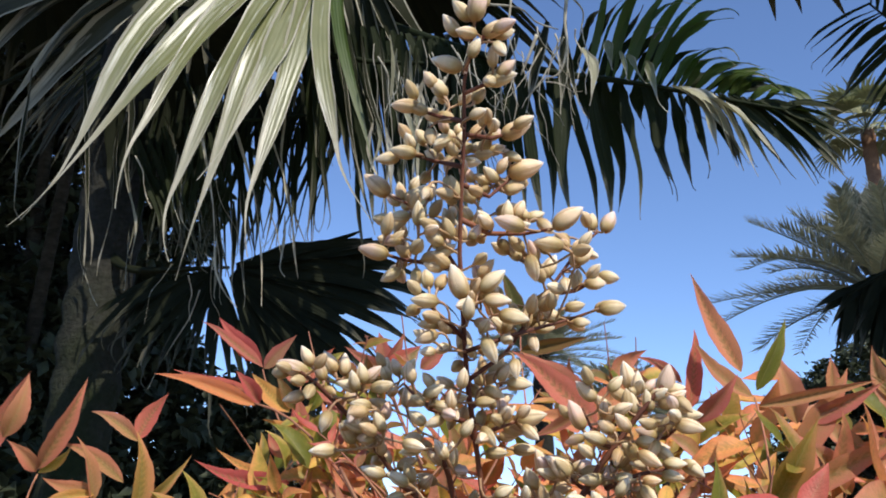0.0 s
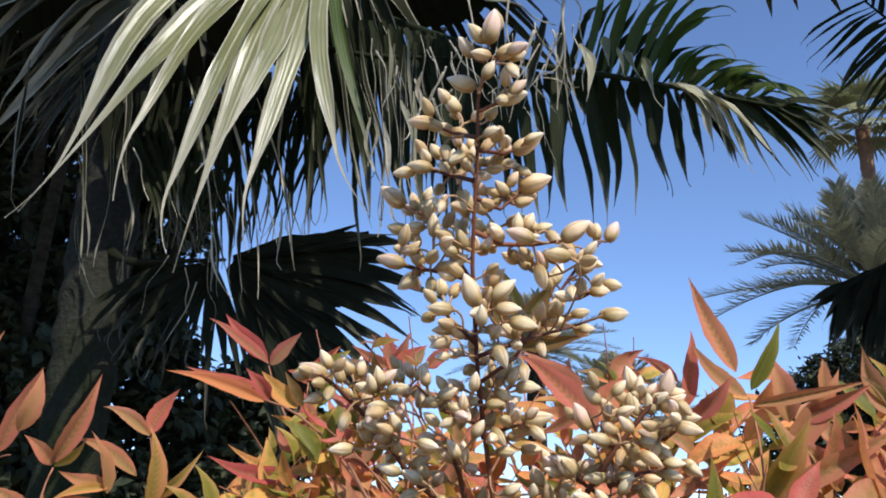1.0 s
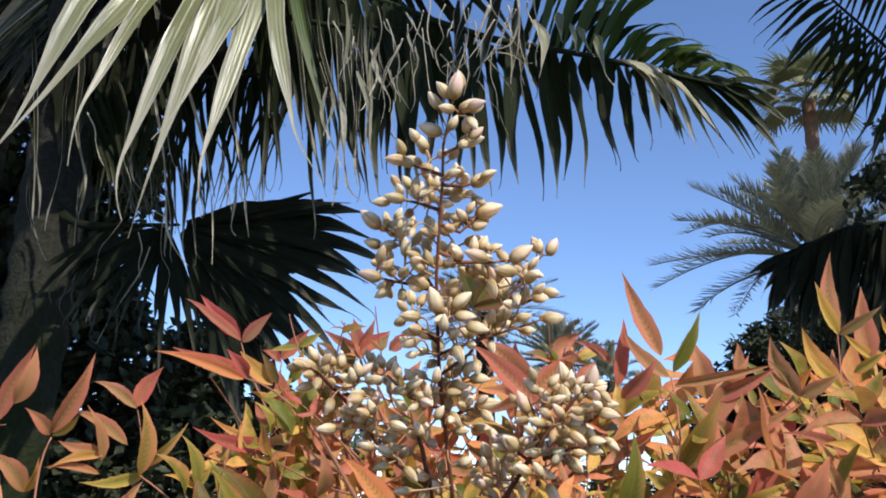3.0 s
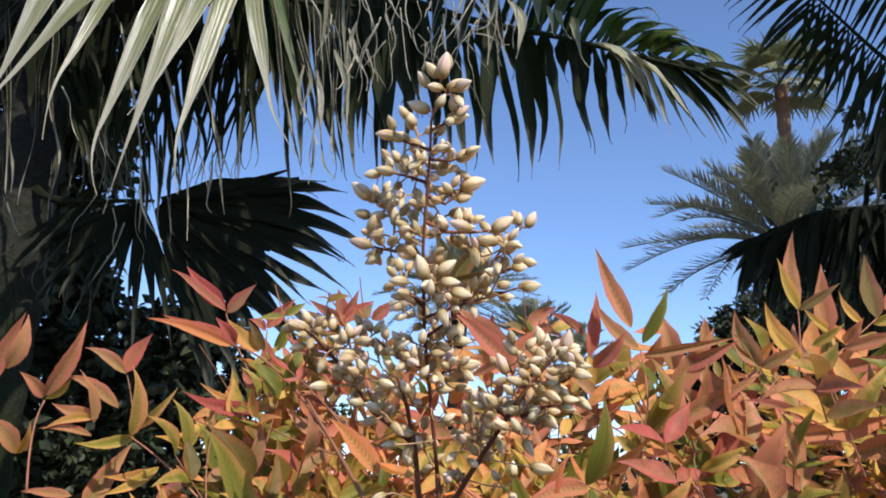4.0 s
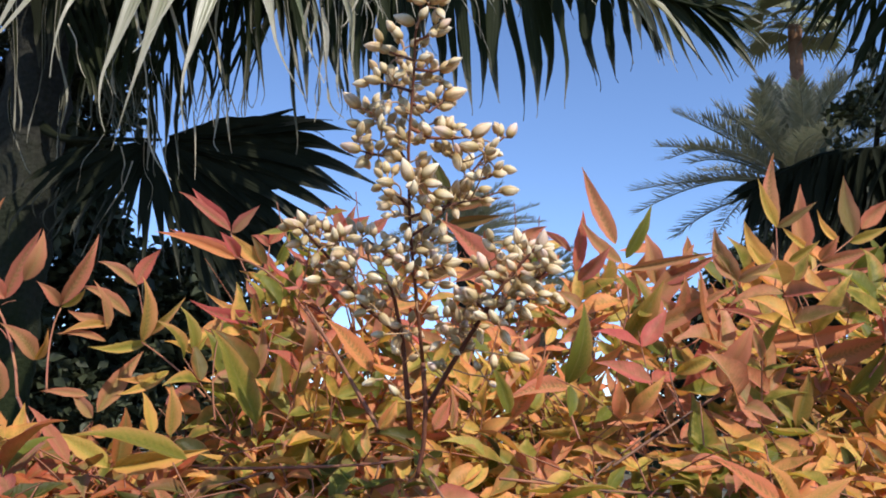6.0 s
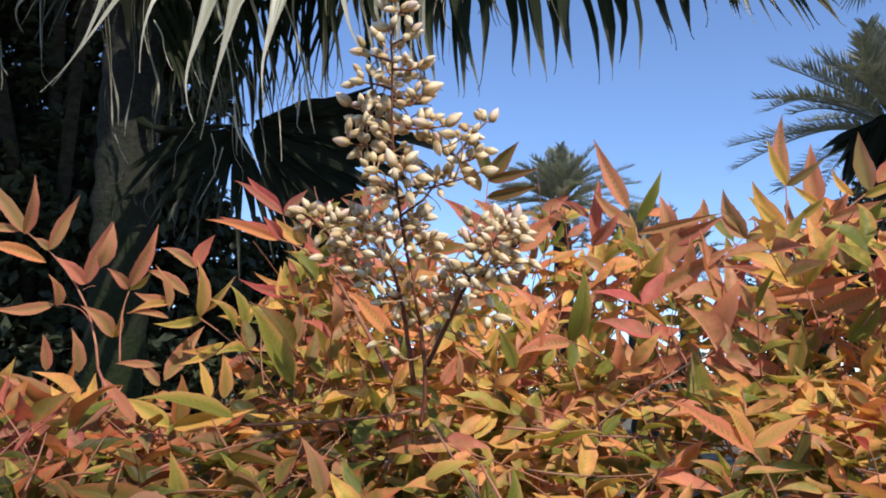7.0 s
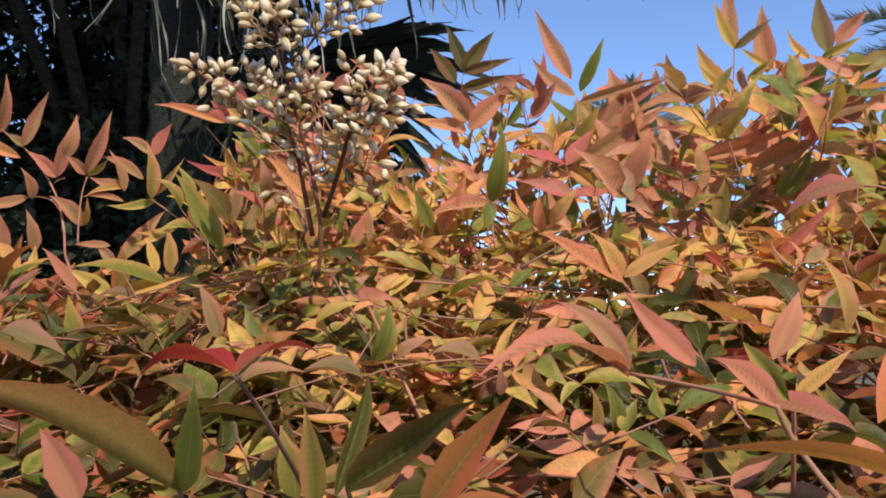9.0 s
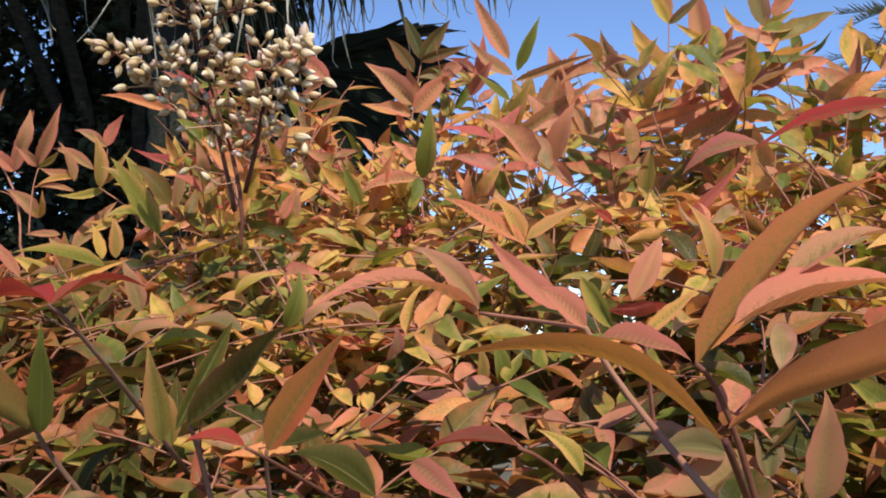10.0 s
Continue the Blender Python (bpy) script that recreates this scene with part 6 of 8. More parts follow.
# ---- palms ----
def strip(verts, faces, uvs, origin, d, normal, length, width, droop, steps=7, fold=0.35, solid=0.0, curl=0.0):
    """A long blade from origin along d that sinks under its weight; v runs to the tip."""
    p, d = Vector(origin), Vector(d).normalized()
    start, step = len(verts), length / steps
    for i in range(steps + 1):
        t = i / steps
        side = side_of(d, normal)
        nn = side.cross(d).normalized()
        w = width * (min(1.0, 0.3 + 2.6 * t) if solid == 0 else 1.0) * (1 - max(0.0, t - 0.35) / 0.65) ** 0.75 * 0.5 + 0.0006
        lift = fold * w
        verts.extend((p - side * w + nn * lift, p.copy(), p + side * w + nn * lift))
        uvs.extend(((0.0, t), (0.5, t), (1.0, t)))
        d = (d + Vector((curl * step / length, 0, -droop * step / length * (0.4 + 1.6 * t)))).normalized()
        p = p + d * step
    for i in range(steps):
        b = start + 3 * i
        faces.append((b, b + 1, b + 4, b + 3))
        faces.append((b + 1, b + 2, b + 5, b + 4))


def keep(ob, parent, at):
    ob.parent = parent
    ob.matrix_parent_inverse = Matrix.Translation(at).inverted()
    return ob


def fan_leaf(tree, at, hub, axis, normal, radius, a0, a1, count, width, droop, material, seed, blade=0.45, stalk_from=None):
    """A fan leaf: segments joined round the hub, free and drooping beyond."""
    rng = random.Random(seed)
    hub, axis, normal = Vector(hub), Vector(axis).normalized(), Vector(normal).normalized()
    normal = (normal - axis * normal.dot(axis)).normalized()
    side = axis.cross(normal).normalized()
    bm = bmesh.new()
    if stalk_from is not None:
        s = Vector(stalk_from)
        tube(bm, bezier(s, (s + hub) / 2 + Vector((0, 0, 0.10)), hub, 8), [0.016 - 0.001 * k for k in range(9)], 6)
    else:
        tube(bm, [hub - axis * 0.3, hub], [0.012, 0.009], 6)
    body = keep(part("fan_frond", bm, material), tree, at)
    v, f, u = [], [], []
    for k in range(count):
        a = radians(a0 + (a1 - a0) * k / (count - 1)) + rng.uniform(-0.02, 0.02)
        d = axis * math.cos(a) + side * math.sin(a)
        length = radius * (0.80 + 0.20 * math.cos(a * 0.8)) * rng.uniform(0.84, 1.08)
        strip(v, f, u, hub, d, normal, length, width * rng.uniform(0.85, 1.1), droop * rng.uniform(0.75, 1.25), 10, 0.5, 0.0, rng.uniform(-0.15, 0.15))
    # the undivided middle of the fan
    if blade > 0:
        n0 = len(v)
        v.append(hub.copy())
        u.append((0.5, 0.0))
        m = count * 2 - 1
        for ring in (0.5, 1.0):
            for k in range(m):
                a = radians(a0 + (a1 - a0) * k / (m - 1))
                d = axis * math.cos(a) + side * math.sin(a)
                r = radius * blade * ring
                pt = hub + d * r - Vector((0, 0, 1)) * droop * 0.22 * radius * (blade * ring) ** 2 + normal * (0.010 if k % 2 else -0.006) * ring * radius
                v.append(pt)
                u.append((k * 0.5 % 1.0, blade * ring))
        for k in range(m - 1):
            f.append((n0, n0 + 1 + k, n0 + 2 + k))
            f.append((n0 + 1 + k, n0 + 1 + m + k, n0 + 2 + m + k, n0 + 2 + k))
    keep(new("blade", mesh_from("blade", v, f, u, material)), body, Vector())
    return body


def feather_frond(tree, at, p0, p1, p2, length, width, count, droop, material, seed, rise=0.35, forward=0.6, r0=0.014):
    """A feather frond: a bowed midrib p0-p1-p2 with leaflets on both sides."""
    rng = random.Random(seed)
    p0, p1, p2 = Vector(p0), Vector(p1), Vector(p2)
    pts = bezier(p0, p1 * 2 - (p0 + p2) / 2, p2, 16)
    bm = bmesh.new()
    tube(bm, pts, [r0 * (1 - 0.85 * i / 16) for i in range(17)], 5)
    body = keep(part("frond", bm, material), tree, at)
    joined = ([], [], [])
    for k in range(count):
        t = 0.12 + 0.88 * k / (count - 1)
        q = min(t, 0.999) * 16
        i = int(q)
        p = pts[i].lerp(pts[i + 1], q - i)
        axis = (pts[i + 1] - pts[i]).normalized()
        s = side_of(axis, Vector((0, 0, 1)))
        n = s.cross(axis).normalized()
        ln = length * (0.35 + 0.65 * math.sin(math.pi * min(1.0, 0.12 + 0.80 * t)) ** 0.7) * rng.uniform(0.7, 1.15)
        for sd in (-1, 1):
            d = s * sd + axis * (forward * rng.uniform(0.7, 1.3) + 1.4 * max(0.0, t - 0.75)) + n * (rise + rng.uniform(-0.4, 0.4))
            strip(*joined, p, d, n, ln, width * rng.uniform(0.7, 1.15), droop * rng.uniform(0.6, 1.3), 4, 0.4)
    keep(new("leaflet_comb", mesh_from("leaflet_comb", *joined, material)), body, Vector())["kind"] = "stuff"
    return body


def along(points, t):
    """A point of a broken line, t from 0 to 1 by its length, rounded at the corners."""
    lens = [(q - p).length for p, q in zip(points, points[1:])]
    s = t * sum(lens)
    for k, ln in enumerate(lens):
        if s <= ln or k == len(lens) - 1:
            return points[k].lerp(points[k + 1], min(s / ln, 1.0))
        s -= ln


def spline(points, n):
    """A smooth line through the points."""
    pts = [points[0] * 2 - points[1]] + points + [points[-1] * 2 - points[-2]]
    res = []
    for k in range(1, len(pts) - 2):
        a, b, c, d = pts[k - 1:k + 3]
        for i in range(n):
            t = i / n
            res.append((b * 2 + (c - a) * t + (a * 2 - b * 5 + c * 4 - d) * t * t + (b * 3 - a - c * 3 + d) * t ** 3) * 0.5)
    return res + [points[-1]]


def blade_into(lists, line, width, normal, tail=0.0, seed=0, start=0.35, taper=2.4):
    """A pleated blade along a smooth line, widest at a third, drawn out into a thread-like curled tail."""
    v, f, u = lists
    rng = random.Random(seed)
    line = list(line)
    n = len(line) - 1
    if tail:
        d = (line[-1] - line[-2]).normalized()
        c = Vector((rng.uniform(-0.5, 1), rng.uniform(-0.4, 0.4), rng.uniform(-1.0, 0.2)))
        p = line[-1]
        for k in range(6):
            d = (d + c * 0.25).normalized()
            p = p + d * tail / 6
            line.append(p)
    b0, normal = len(v), Vector(normal)
    for i, p in enumerate(line):
        t = min(i / n, 1.0)
        d = (line[min(i + 1, len(line) - 1)] - line[max(i - 1, 0)]).normalized()
        s = side_of(d, normal)
        nn = s.cross(d).normalized()
        w = width * 0.5 * min(1.0, start + (1 - start) * t / 0.3) * max(0.0, 1 - (max(0.0, t - 0.3) / 0.7) ** taper)
        w = max(w, 0.0011, 0.0035 * (1 - (i - n) / 6) * (tail > 0.05) if i >= n else 0.0)
        wob = 0.38 * math.sin(5 * t + seed) + 0.16 * math.sin(17 * t + 2 * seed)
        w *= 1 + 0.10 * math.sin(9 * t + 1.7 * seed) + 0.06 * math.sin(23 * t + seed)
        for x, z in ((-1, 0.30 + wob), (-0.5, -0.05), (0, 0.16), (0.5, -0.05), (1, 0.30 - wob)):
            v.append(p + s * w * x + nn * w * z)
            u.append(((x + 1) / 2, 0.92 * t if i <= n else 0.92 + 0.02 * (i - n)))
    for i in range(len(line) - 1):
        for k in range(4):
            q = b0 + 5 * i + k
            f.append((q, q + 1, q + 6, q + 5))


def frond_stem(tree, at, points, r0, material, label="", name="frond"):
    pts = spline([Vector(p) for p in points], 5)
    bm = bmesh.new()
    tube(bm, pts, [r0 * (1 - 0.75 * i / (len(pts) - 1)) for i in range(len(pts))], 6)
    return keep(part(name, bm, material, None, label), tree, at)


def blade(body, base, mid, tip, width, material, seed, normal=(0.1, -1, 0.35), tail=0.0):
    """One blade of a frond, bowed through mid."""
    lists = ([], [], [])
    a, m, c = Vector(base), Vector(mid), Vector(tip)
    blade_into(lists, spline([a, m, c], 6), width, normal, tail, seed)
    return keep(new("leaf_blade", mesh_from("leaf_blade", *lists, material)), body, Vector())


def blade_row(body, bases, tips, count, width, arch, material, seed, ragged=0.12, tail=0.03):
    """Blades from one line to another; arch lifts the middle, ragged varies lengths and courses."""
    rng = random.Random(seed)
    bases, tips = [Vector(p) for p in bases], [Vector(p) for p in tips]
    for k in range(count):
        t = min(max((k + 0.5 + rng.uniform(-0.35, 0.35)) / count, 0), 1)
        p, q = along(bases, t), along(tips, min(max(t + rng.uniform(-0.3, 0.3) / count, 0), 1))
        ln = (q - p).length
        q = p + (q - p) * (1 + rng.uniform(-ragged, ragged * 0.6)) + Vector((rng.gauss(0, 1), rng.gauss(0, 1), rng.gauss(0, 0.5))) * ln * 0.075
        lift = arch * ln * rng.uniform(0.6, 1.4)
        up = Vector((0, 0, 1))
        sway = Vector((rng.gauss(0, 1), 0, 0)) * ln * 0.03
        line = spline([p, p.lerp(q, 0.35) + up * lift, p.lerp(q, 0.72) + up * lift * 0.75 + sway, q], 3)
        nn = Vector((0.1, -1, 0.35)) + Vector((rng.uniform(-0.6, 0.6), rng.uniform(-0.2, 0.2), rng.uniform(-0.4, 0.4)))
        lists = ([], [], [])
        blade_into(lists, line, width * rng.uniform(0.6, 1.25), nn, tail * rng.uniform(0.3, 1.5), seed * 97 + k, 0.35, 1.6)
        keep(new("leaf_blade", mesh_from("leaf_blade", *lists, material)), body, Vector())


def trunk_of(tree, at, p0, p1, r0, r1, material, rings, seed, label=""):
    """A palm trunk with leaf-base rings."""
    rng = random.Random(seed)
    bm = bmesh.new()
    p0, p1 = Vector(p0), Vector(p1)
    pts, rad = [], []
    for i in range(rings * 2 + 1):
        t = i / (rings * 2)
        pts.append(p0.lerp(p1, t) + Vector((rng.uniform(-1, 1), rng.uniform(-1, 1), 0)) * r0 * 0.05)
        rad.append((r0 + (r1 - r0) * t) * (1.07 if i % 2 else 0.96) * rng.uniform(0.97, 1.04))
    tube(bm, pts, rad, 14)
    return keep(part("trunk", bm, material, None, label), tree, at)


def string(tree, at, points, r):
    bm = bmesh.new()
    pts = spline([Vector(p) for p in points], 5)
    tube(bm, pts, [0.55 * r * (1 - 0.6 * i / (len(pts) - 1)) for i in range(len(pts))], 4)
    return keep(part("dry_fibre", bm, straw), tree, at)


def ragged_fan(hub, axis, normal, radius, a0, a1, count, width, blade_part, seed):
    """A shaded fan frond on a straight stalk: a pleated middle and uneven curling fingers of their own."""
    rng = random.Random(seed)
    hub, axis, normal = Vector(hub), Vector(axis).normalized(), Vector(normal).normalized()
    normal = (normal - axis * normal.dot(axis)).normalized()
    side = axis.cross(normal).normalized()
    body = frond_stem(palm, palm_at, [(-1.06, 2.70, 2.25), (-0.93, 2.60, 2.135), (hub.x, hub.y, hub.z)], 0.017, fan_shade, "black-green shaded fan frond with ragged fingers", "fan_frond")
    middle = ([], [], [])
    for k in range(count):
        a = radians(a0 + (a1 - a0) * (k + rng.uniform(-0.3, 0.3)) / (count - 1))
        d = axis * math.cos(a) + side * math.sin(a)
        ln = radius * (0.86 + 0.14 * math.cos(2 * (a - 0.5))) * rng.uniform(0.78, 1.1)
        p = hub + d * ln * 0.05
        bend = side * rng.gauss(0.03, 0.045) + normal * rng.gauss(0, 0.04) + Vector((0, 0, -0.03))
        line = spline([p, hub + d * ln * 0.45 + bend * ln * 0.2, hub + d * ln * 0.78 + bend * ln * 0.8, hub + d * ln + bend * ln * 2.0], 4)
        lists = ([], [], [])
        blade_into(lists, line, width * rng.uniform(0.75, 1.2), normal + Vector((rng.gauss(0, 0.3), 0, rng.gauss(0, 0.3))), rng.uniform(0.0, 0.07), seed * 31 + k, 0.25, 1.5)
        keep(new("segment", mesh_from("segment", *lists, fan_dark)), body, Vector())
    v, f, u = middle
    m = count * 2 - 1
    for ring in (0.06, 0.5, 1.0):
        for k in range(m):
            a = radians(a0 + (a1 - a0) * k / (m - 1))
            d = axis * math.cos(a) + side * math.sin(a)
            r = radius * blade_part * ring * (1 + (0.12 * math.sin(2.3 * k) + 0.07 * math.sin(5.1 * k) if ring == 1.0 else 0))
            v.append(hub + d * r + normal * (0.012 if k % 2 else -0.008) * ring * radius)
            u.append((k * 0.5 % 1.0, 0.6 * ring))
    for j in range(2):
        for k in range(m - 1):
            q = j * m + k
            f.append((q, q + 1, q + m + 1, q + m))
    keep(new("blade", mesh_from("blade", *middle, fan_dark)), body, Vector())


# the fan palm that overhangs the shrub
palm_at = Vector((-1.12, 2.7, 0))
palm = thing("fan_palm", palm_at, "tall fan palm with drooping glossy fronds and a dark trunk", "palm tree")
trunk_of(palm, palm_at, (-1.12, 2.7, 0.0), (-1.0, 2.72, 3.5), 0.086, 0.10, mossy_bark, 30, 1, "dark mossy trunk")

fan_a = frond_stem(palm, palm_at, [(-0.9, 2.7, 3.45), (-0.6, 2.6, 3.4), (-0.345, 2.216, 3.106)], 0.016, fan_shade, "sunlit pale green fan frond with drooping segments", "fan_frond")
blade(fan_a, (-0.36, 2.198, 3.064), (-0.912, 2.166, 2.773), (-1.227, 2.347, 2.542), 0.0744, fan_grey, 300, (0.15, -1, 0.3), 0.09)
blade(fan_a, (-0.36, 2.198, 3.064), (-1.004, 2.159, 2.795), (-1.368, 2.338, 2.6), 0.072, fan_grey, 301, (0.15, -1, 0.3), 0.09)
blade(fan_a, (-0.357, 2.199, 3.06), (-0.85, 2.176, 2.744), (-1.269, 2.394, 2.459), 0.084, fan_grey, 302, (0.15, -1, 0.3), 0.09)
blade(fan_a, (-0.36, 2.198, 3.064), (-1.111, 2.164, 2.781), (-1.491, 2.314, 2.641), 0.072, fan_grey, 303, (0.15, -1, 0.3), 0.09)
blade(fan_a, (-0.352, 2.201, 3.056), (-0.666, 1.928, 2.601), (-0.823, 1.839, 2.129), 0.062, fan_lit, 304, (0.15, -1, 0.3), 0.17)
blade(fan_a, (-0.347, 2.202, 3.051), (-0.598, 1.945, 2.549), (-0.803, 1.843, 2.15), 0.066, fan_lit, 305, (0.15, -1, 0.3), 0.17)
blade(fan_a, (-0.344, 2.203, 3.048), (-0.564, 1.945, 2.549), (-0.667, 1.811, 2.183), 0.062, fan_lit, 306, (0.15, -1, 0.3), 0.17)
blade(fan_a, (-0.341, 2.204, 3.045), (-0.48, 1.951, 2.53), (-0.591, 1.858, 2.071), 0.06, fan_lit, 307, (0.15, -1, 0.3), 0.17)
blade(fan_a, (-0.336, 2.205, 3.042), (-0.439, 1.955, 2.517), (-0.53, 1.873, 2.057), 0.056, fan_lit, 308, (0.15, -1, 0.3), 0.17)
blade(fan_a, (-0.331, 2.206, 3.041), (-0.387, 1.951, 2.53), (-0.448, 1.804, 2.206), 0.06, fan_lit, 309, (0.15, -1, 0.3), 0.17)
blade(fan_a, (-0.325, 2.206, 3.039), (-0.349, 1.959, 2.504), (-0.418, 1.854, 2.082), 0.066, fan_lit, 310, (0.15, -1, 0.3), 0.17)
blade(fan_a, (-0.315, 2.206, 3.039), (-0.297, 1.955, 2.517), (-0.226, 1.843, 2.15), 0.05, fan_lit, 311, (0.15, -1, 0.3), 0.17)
blade(fan_a, (-0.302, 2.205, 3.042), (-0.273, 2.197, 2.679), (-0.23, 2.361, 2.496), 0.048, fan_shade, 312, (0.15, -1, 0.3), 0.09)
blade(fan_a, (-0.296, 2.204, 3.045), (-0.239, 2.188, 2.708), (-0.179, 2.373, 2.493), 0.048, fan_shade, 313, (0.15, -1, 0.3), 0.09)
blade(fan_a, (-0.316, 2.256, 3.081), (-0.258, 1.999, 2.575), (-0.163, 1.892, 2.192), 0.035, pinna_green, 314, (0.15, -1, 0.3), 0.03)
blade(fan_a, (-0.289, 2.203, 3.048), (-0.206, 2.183, 2.722), (-0.134, 2.379, 2.443), 0.0504, fan_shade, 315, (0.15, -1, 0.3), 0.09)
blade(fan_a, (-0.286, 2.202, 3.051), (-0.167, 2.178, 2.737), (-0.054, 2.358, 2.539), 0.0504, fan_shade, 316, (0.15, -1, 0.3), 0.09)
blade(fan_a, (-0.283, 2.202, 3.051), (-0.129, 2.169, 2.766), (0.026, 2.347, 2.605), 0.0504, fan_shade, 317, (0.15, -1, 0.3), 0.09)
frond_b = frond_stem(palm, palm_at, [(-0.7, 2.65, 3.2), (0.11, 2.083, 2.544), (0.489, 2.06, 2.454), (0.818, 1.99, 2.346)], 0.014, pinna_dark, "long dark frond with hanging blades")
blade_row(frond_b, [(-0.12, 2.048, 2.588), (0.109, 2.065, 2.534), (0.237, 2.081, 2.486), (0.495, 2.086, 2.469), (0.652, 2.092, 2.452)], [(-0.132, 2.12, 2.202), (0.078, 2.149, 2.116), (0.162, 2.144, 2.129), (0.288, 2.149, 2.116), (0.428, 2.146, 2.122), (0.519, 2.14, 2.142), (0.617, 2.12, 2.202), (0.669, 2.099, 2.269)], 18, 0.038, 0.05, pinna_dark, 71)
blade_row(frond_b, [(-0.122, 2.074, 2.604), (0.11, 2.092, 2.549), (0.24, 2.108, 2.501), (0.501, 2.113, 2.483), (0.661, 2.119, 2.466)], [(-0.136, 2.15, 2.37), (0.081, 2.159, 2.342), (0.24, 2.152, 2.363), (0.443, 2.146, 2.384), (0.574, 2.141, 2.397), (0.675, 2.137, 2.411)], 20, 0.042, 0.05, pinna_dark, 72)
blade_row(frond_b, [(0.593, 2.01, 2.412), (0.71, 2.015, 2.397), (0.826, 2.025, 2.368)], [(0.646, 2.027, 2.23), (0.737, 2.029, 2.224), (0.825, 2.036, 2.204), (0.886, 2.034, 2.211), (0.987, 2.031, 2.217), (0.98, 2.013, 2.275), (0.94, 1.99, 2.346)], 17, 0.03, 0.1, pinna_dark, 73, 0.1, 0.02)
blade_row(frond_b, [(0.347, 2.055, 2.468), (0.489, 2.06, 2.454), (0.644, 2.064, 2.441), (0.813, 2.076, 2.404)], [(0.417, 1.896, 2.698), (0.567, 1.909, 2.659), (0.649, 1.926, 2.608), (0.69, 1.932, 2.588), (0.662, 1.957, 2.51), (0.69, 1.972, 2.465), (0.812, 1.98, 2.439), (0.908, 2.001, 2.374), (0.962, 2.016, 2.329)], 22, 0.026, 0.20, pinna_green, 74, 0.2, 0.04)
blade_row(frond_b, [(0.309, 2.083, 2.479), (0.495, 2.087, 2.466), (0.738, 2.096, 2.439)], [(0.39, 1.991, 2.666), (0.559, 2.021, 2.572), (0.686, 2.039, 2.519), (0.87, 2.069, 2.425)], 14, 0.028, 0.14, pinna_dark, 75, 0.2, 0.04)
# these blades are pale to paint the sun's sheen on the frond end
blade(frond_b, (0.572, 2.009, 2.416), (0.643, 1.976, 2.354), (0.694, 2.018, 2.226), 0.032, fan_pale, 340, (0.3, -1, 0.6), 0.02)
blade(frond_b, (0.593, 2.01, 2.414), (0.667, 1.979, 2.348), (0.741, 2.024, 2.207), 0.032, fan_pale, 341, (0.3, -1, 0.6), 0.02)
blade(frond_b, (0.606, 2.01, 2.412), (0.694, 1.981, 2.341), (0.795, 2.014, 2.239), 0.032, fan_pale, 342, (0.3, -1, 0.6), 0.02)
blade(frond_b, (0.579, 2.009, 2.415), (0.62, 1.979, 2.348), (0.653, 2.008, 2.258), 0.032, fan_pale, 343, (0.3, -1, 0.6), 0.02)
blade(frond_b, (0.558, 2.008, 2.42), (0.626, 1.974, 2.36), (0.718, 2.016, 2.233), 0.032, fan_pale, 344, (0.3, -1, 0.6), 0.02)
blade_row(frond_b, [(0.13, 1.933, 2.519), (0.292, 1.921, 2.558), (0.292, 1.954, 2.455)], [(0.115, 1.953, 2.394), (0.236, 1.97, 2.343), (0.349, 1.97, 2.343)], 6, 0.026, 0.05, fan_shade, 76)
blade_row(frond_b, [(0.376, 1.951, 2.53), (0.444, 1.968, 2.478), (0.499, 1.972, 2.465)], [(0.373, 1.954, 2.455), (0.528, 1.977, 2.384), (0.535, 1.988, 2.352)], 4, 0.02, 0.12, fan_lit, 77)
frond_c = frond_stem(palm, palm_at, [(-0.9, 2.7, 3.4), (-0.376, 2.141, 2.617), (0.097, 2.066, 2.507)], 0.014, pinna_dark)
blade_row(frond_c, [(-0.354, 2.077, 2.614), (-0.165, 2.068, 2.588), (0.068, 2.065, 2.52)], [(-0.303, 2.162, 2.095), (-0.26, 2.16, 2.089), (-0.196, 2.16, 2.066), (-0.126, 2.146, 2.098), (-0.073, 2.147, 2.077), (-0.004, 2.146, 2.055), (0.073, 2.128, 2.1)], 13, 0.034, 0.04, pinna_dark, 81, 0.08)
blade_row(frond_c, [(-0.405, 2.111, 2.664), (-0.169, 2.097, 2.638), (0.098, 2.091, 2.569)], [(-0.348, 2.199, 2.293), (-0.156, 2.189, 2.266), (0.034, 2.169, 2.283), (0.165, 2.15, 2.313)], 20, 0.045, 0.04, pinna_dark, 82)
blade_row(frond_c, [(-0.289, 2.018, 2.582), (-0.162, 2.013, 2.556), (-0.047, 2.017, 2.503)], [(-0.202, 2.088, 2.148), (-0.146, 2.083, 2.149), (-0.075, 2.091, 2.095), (-0.036, 2.07, 2.163)], 7, 0.018, 0.04, fan_shade, 83, 0.15, 0.06)
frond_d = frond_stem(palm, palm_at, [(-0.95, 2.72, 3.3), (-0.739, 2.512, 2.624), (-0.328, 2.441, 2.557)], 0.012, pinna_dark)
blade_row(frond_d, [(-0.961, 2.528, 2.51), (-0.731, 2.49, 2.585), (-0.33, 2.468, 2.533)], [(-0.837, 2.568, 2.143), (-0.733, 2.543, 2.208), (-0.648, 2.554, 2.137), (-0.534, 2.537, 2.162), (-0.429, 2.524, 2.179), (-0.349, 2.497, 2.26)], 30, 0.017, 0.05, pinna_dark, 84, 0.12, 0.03)
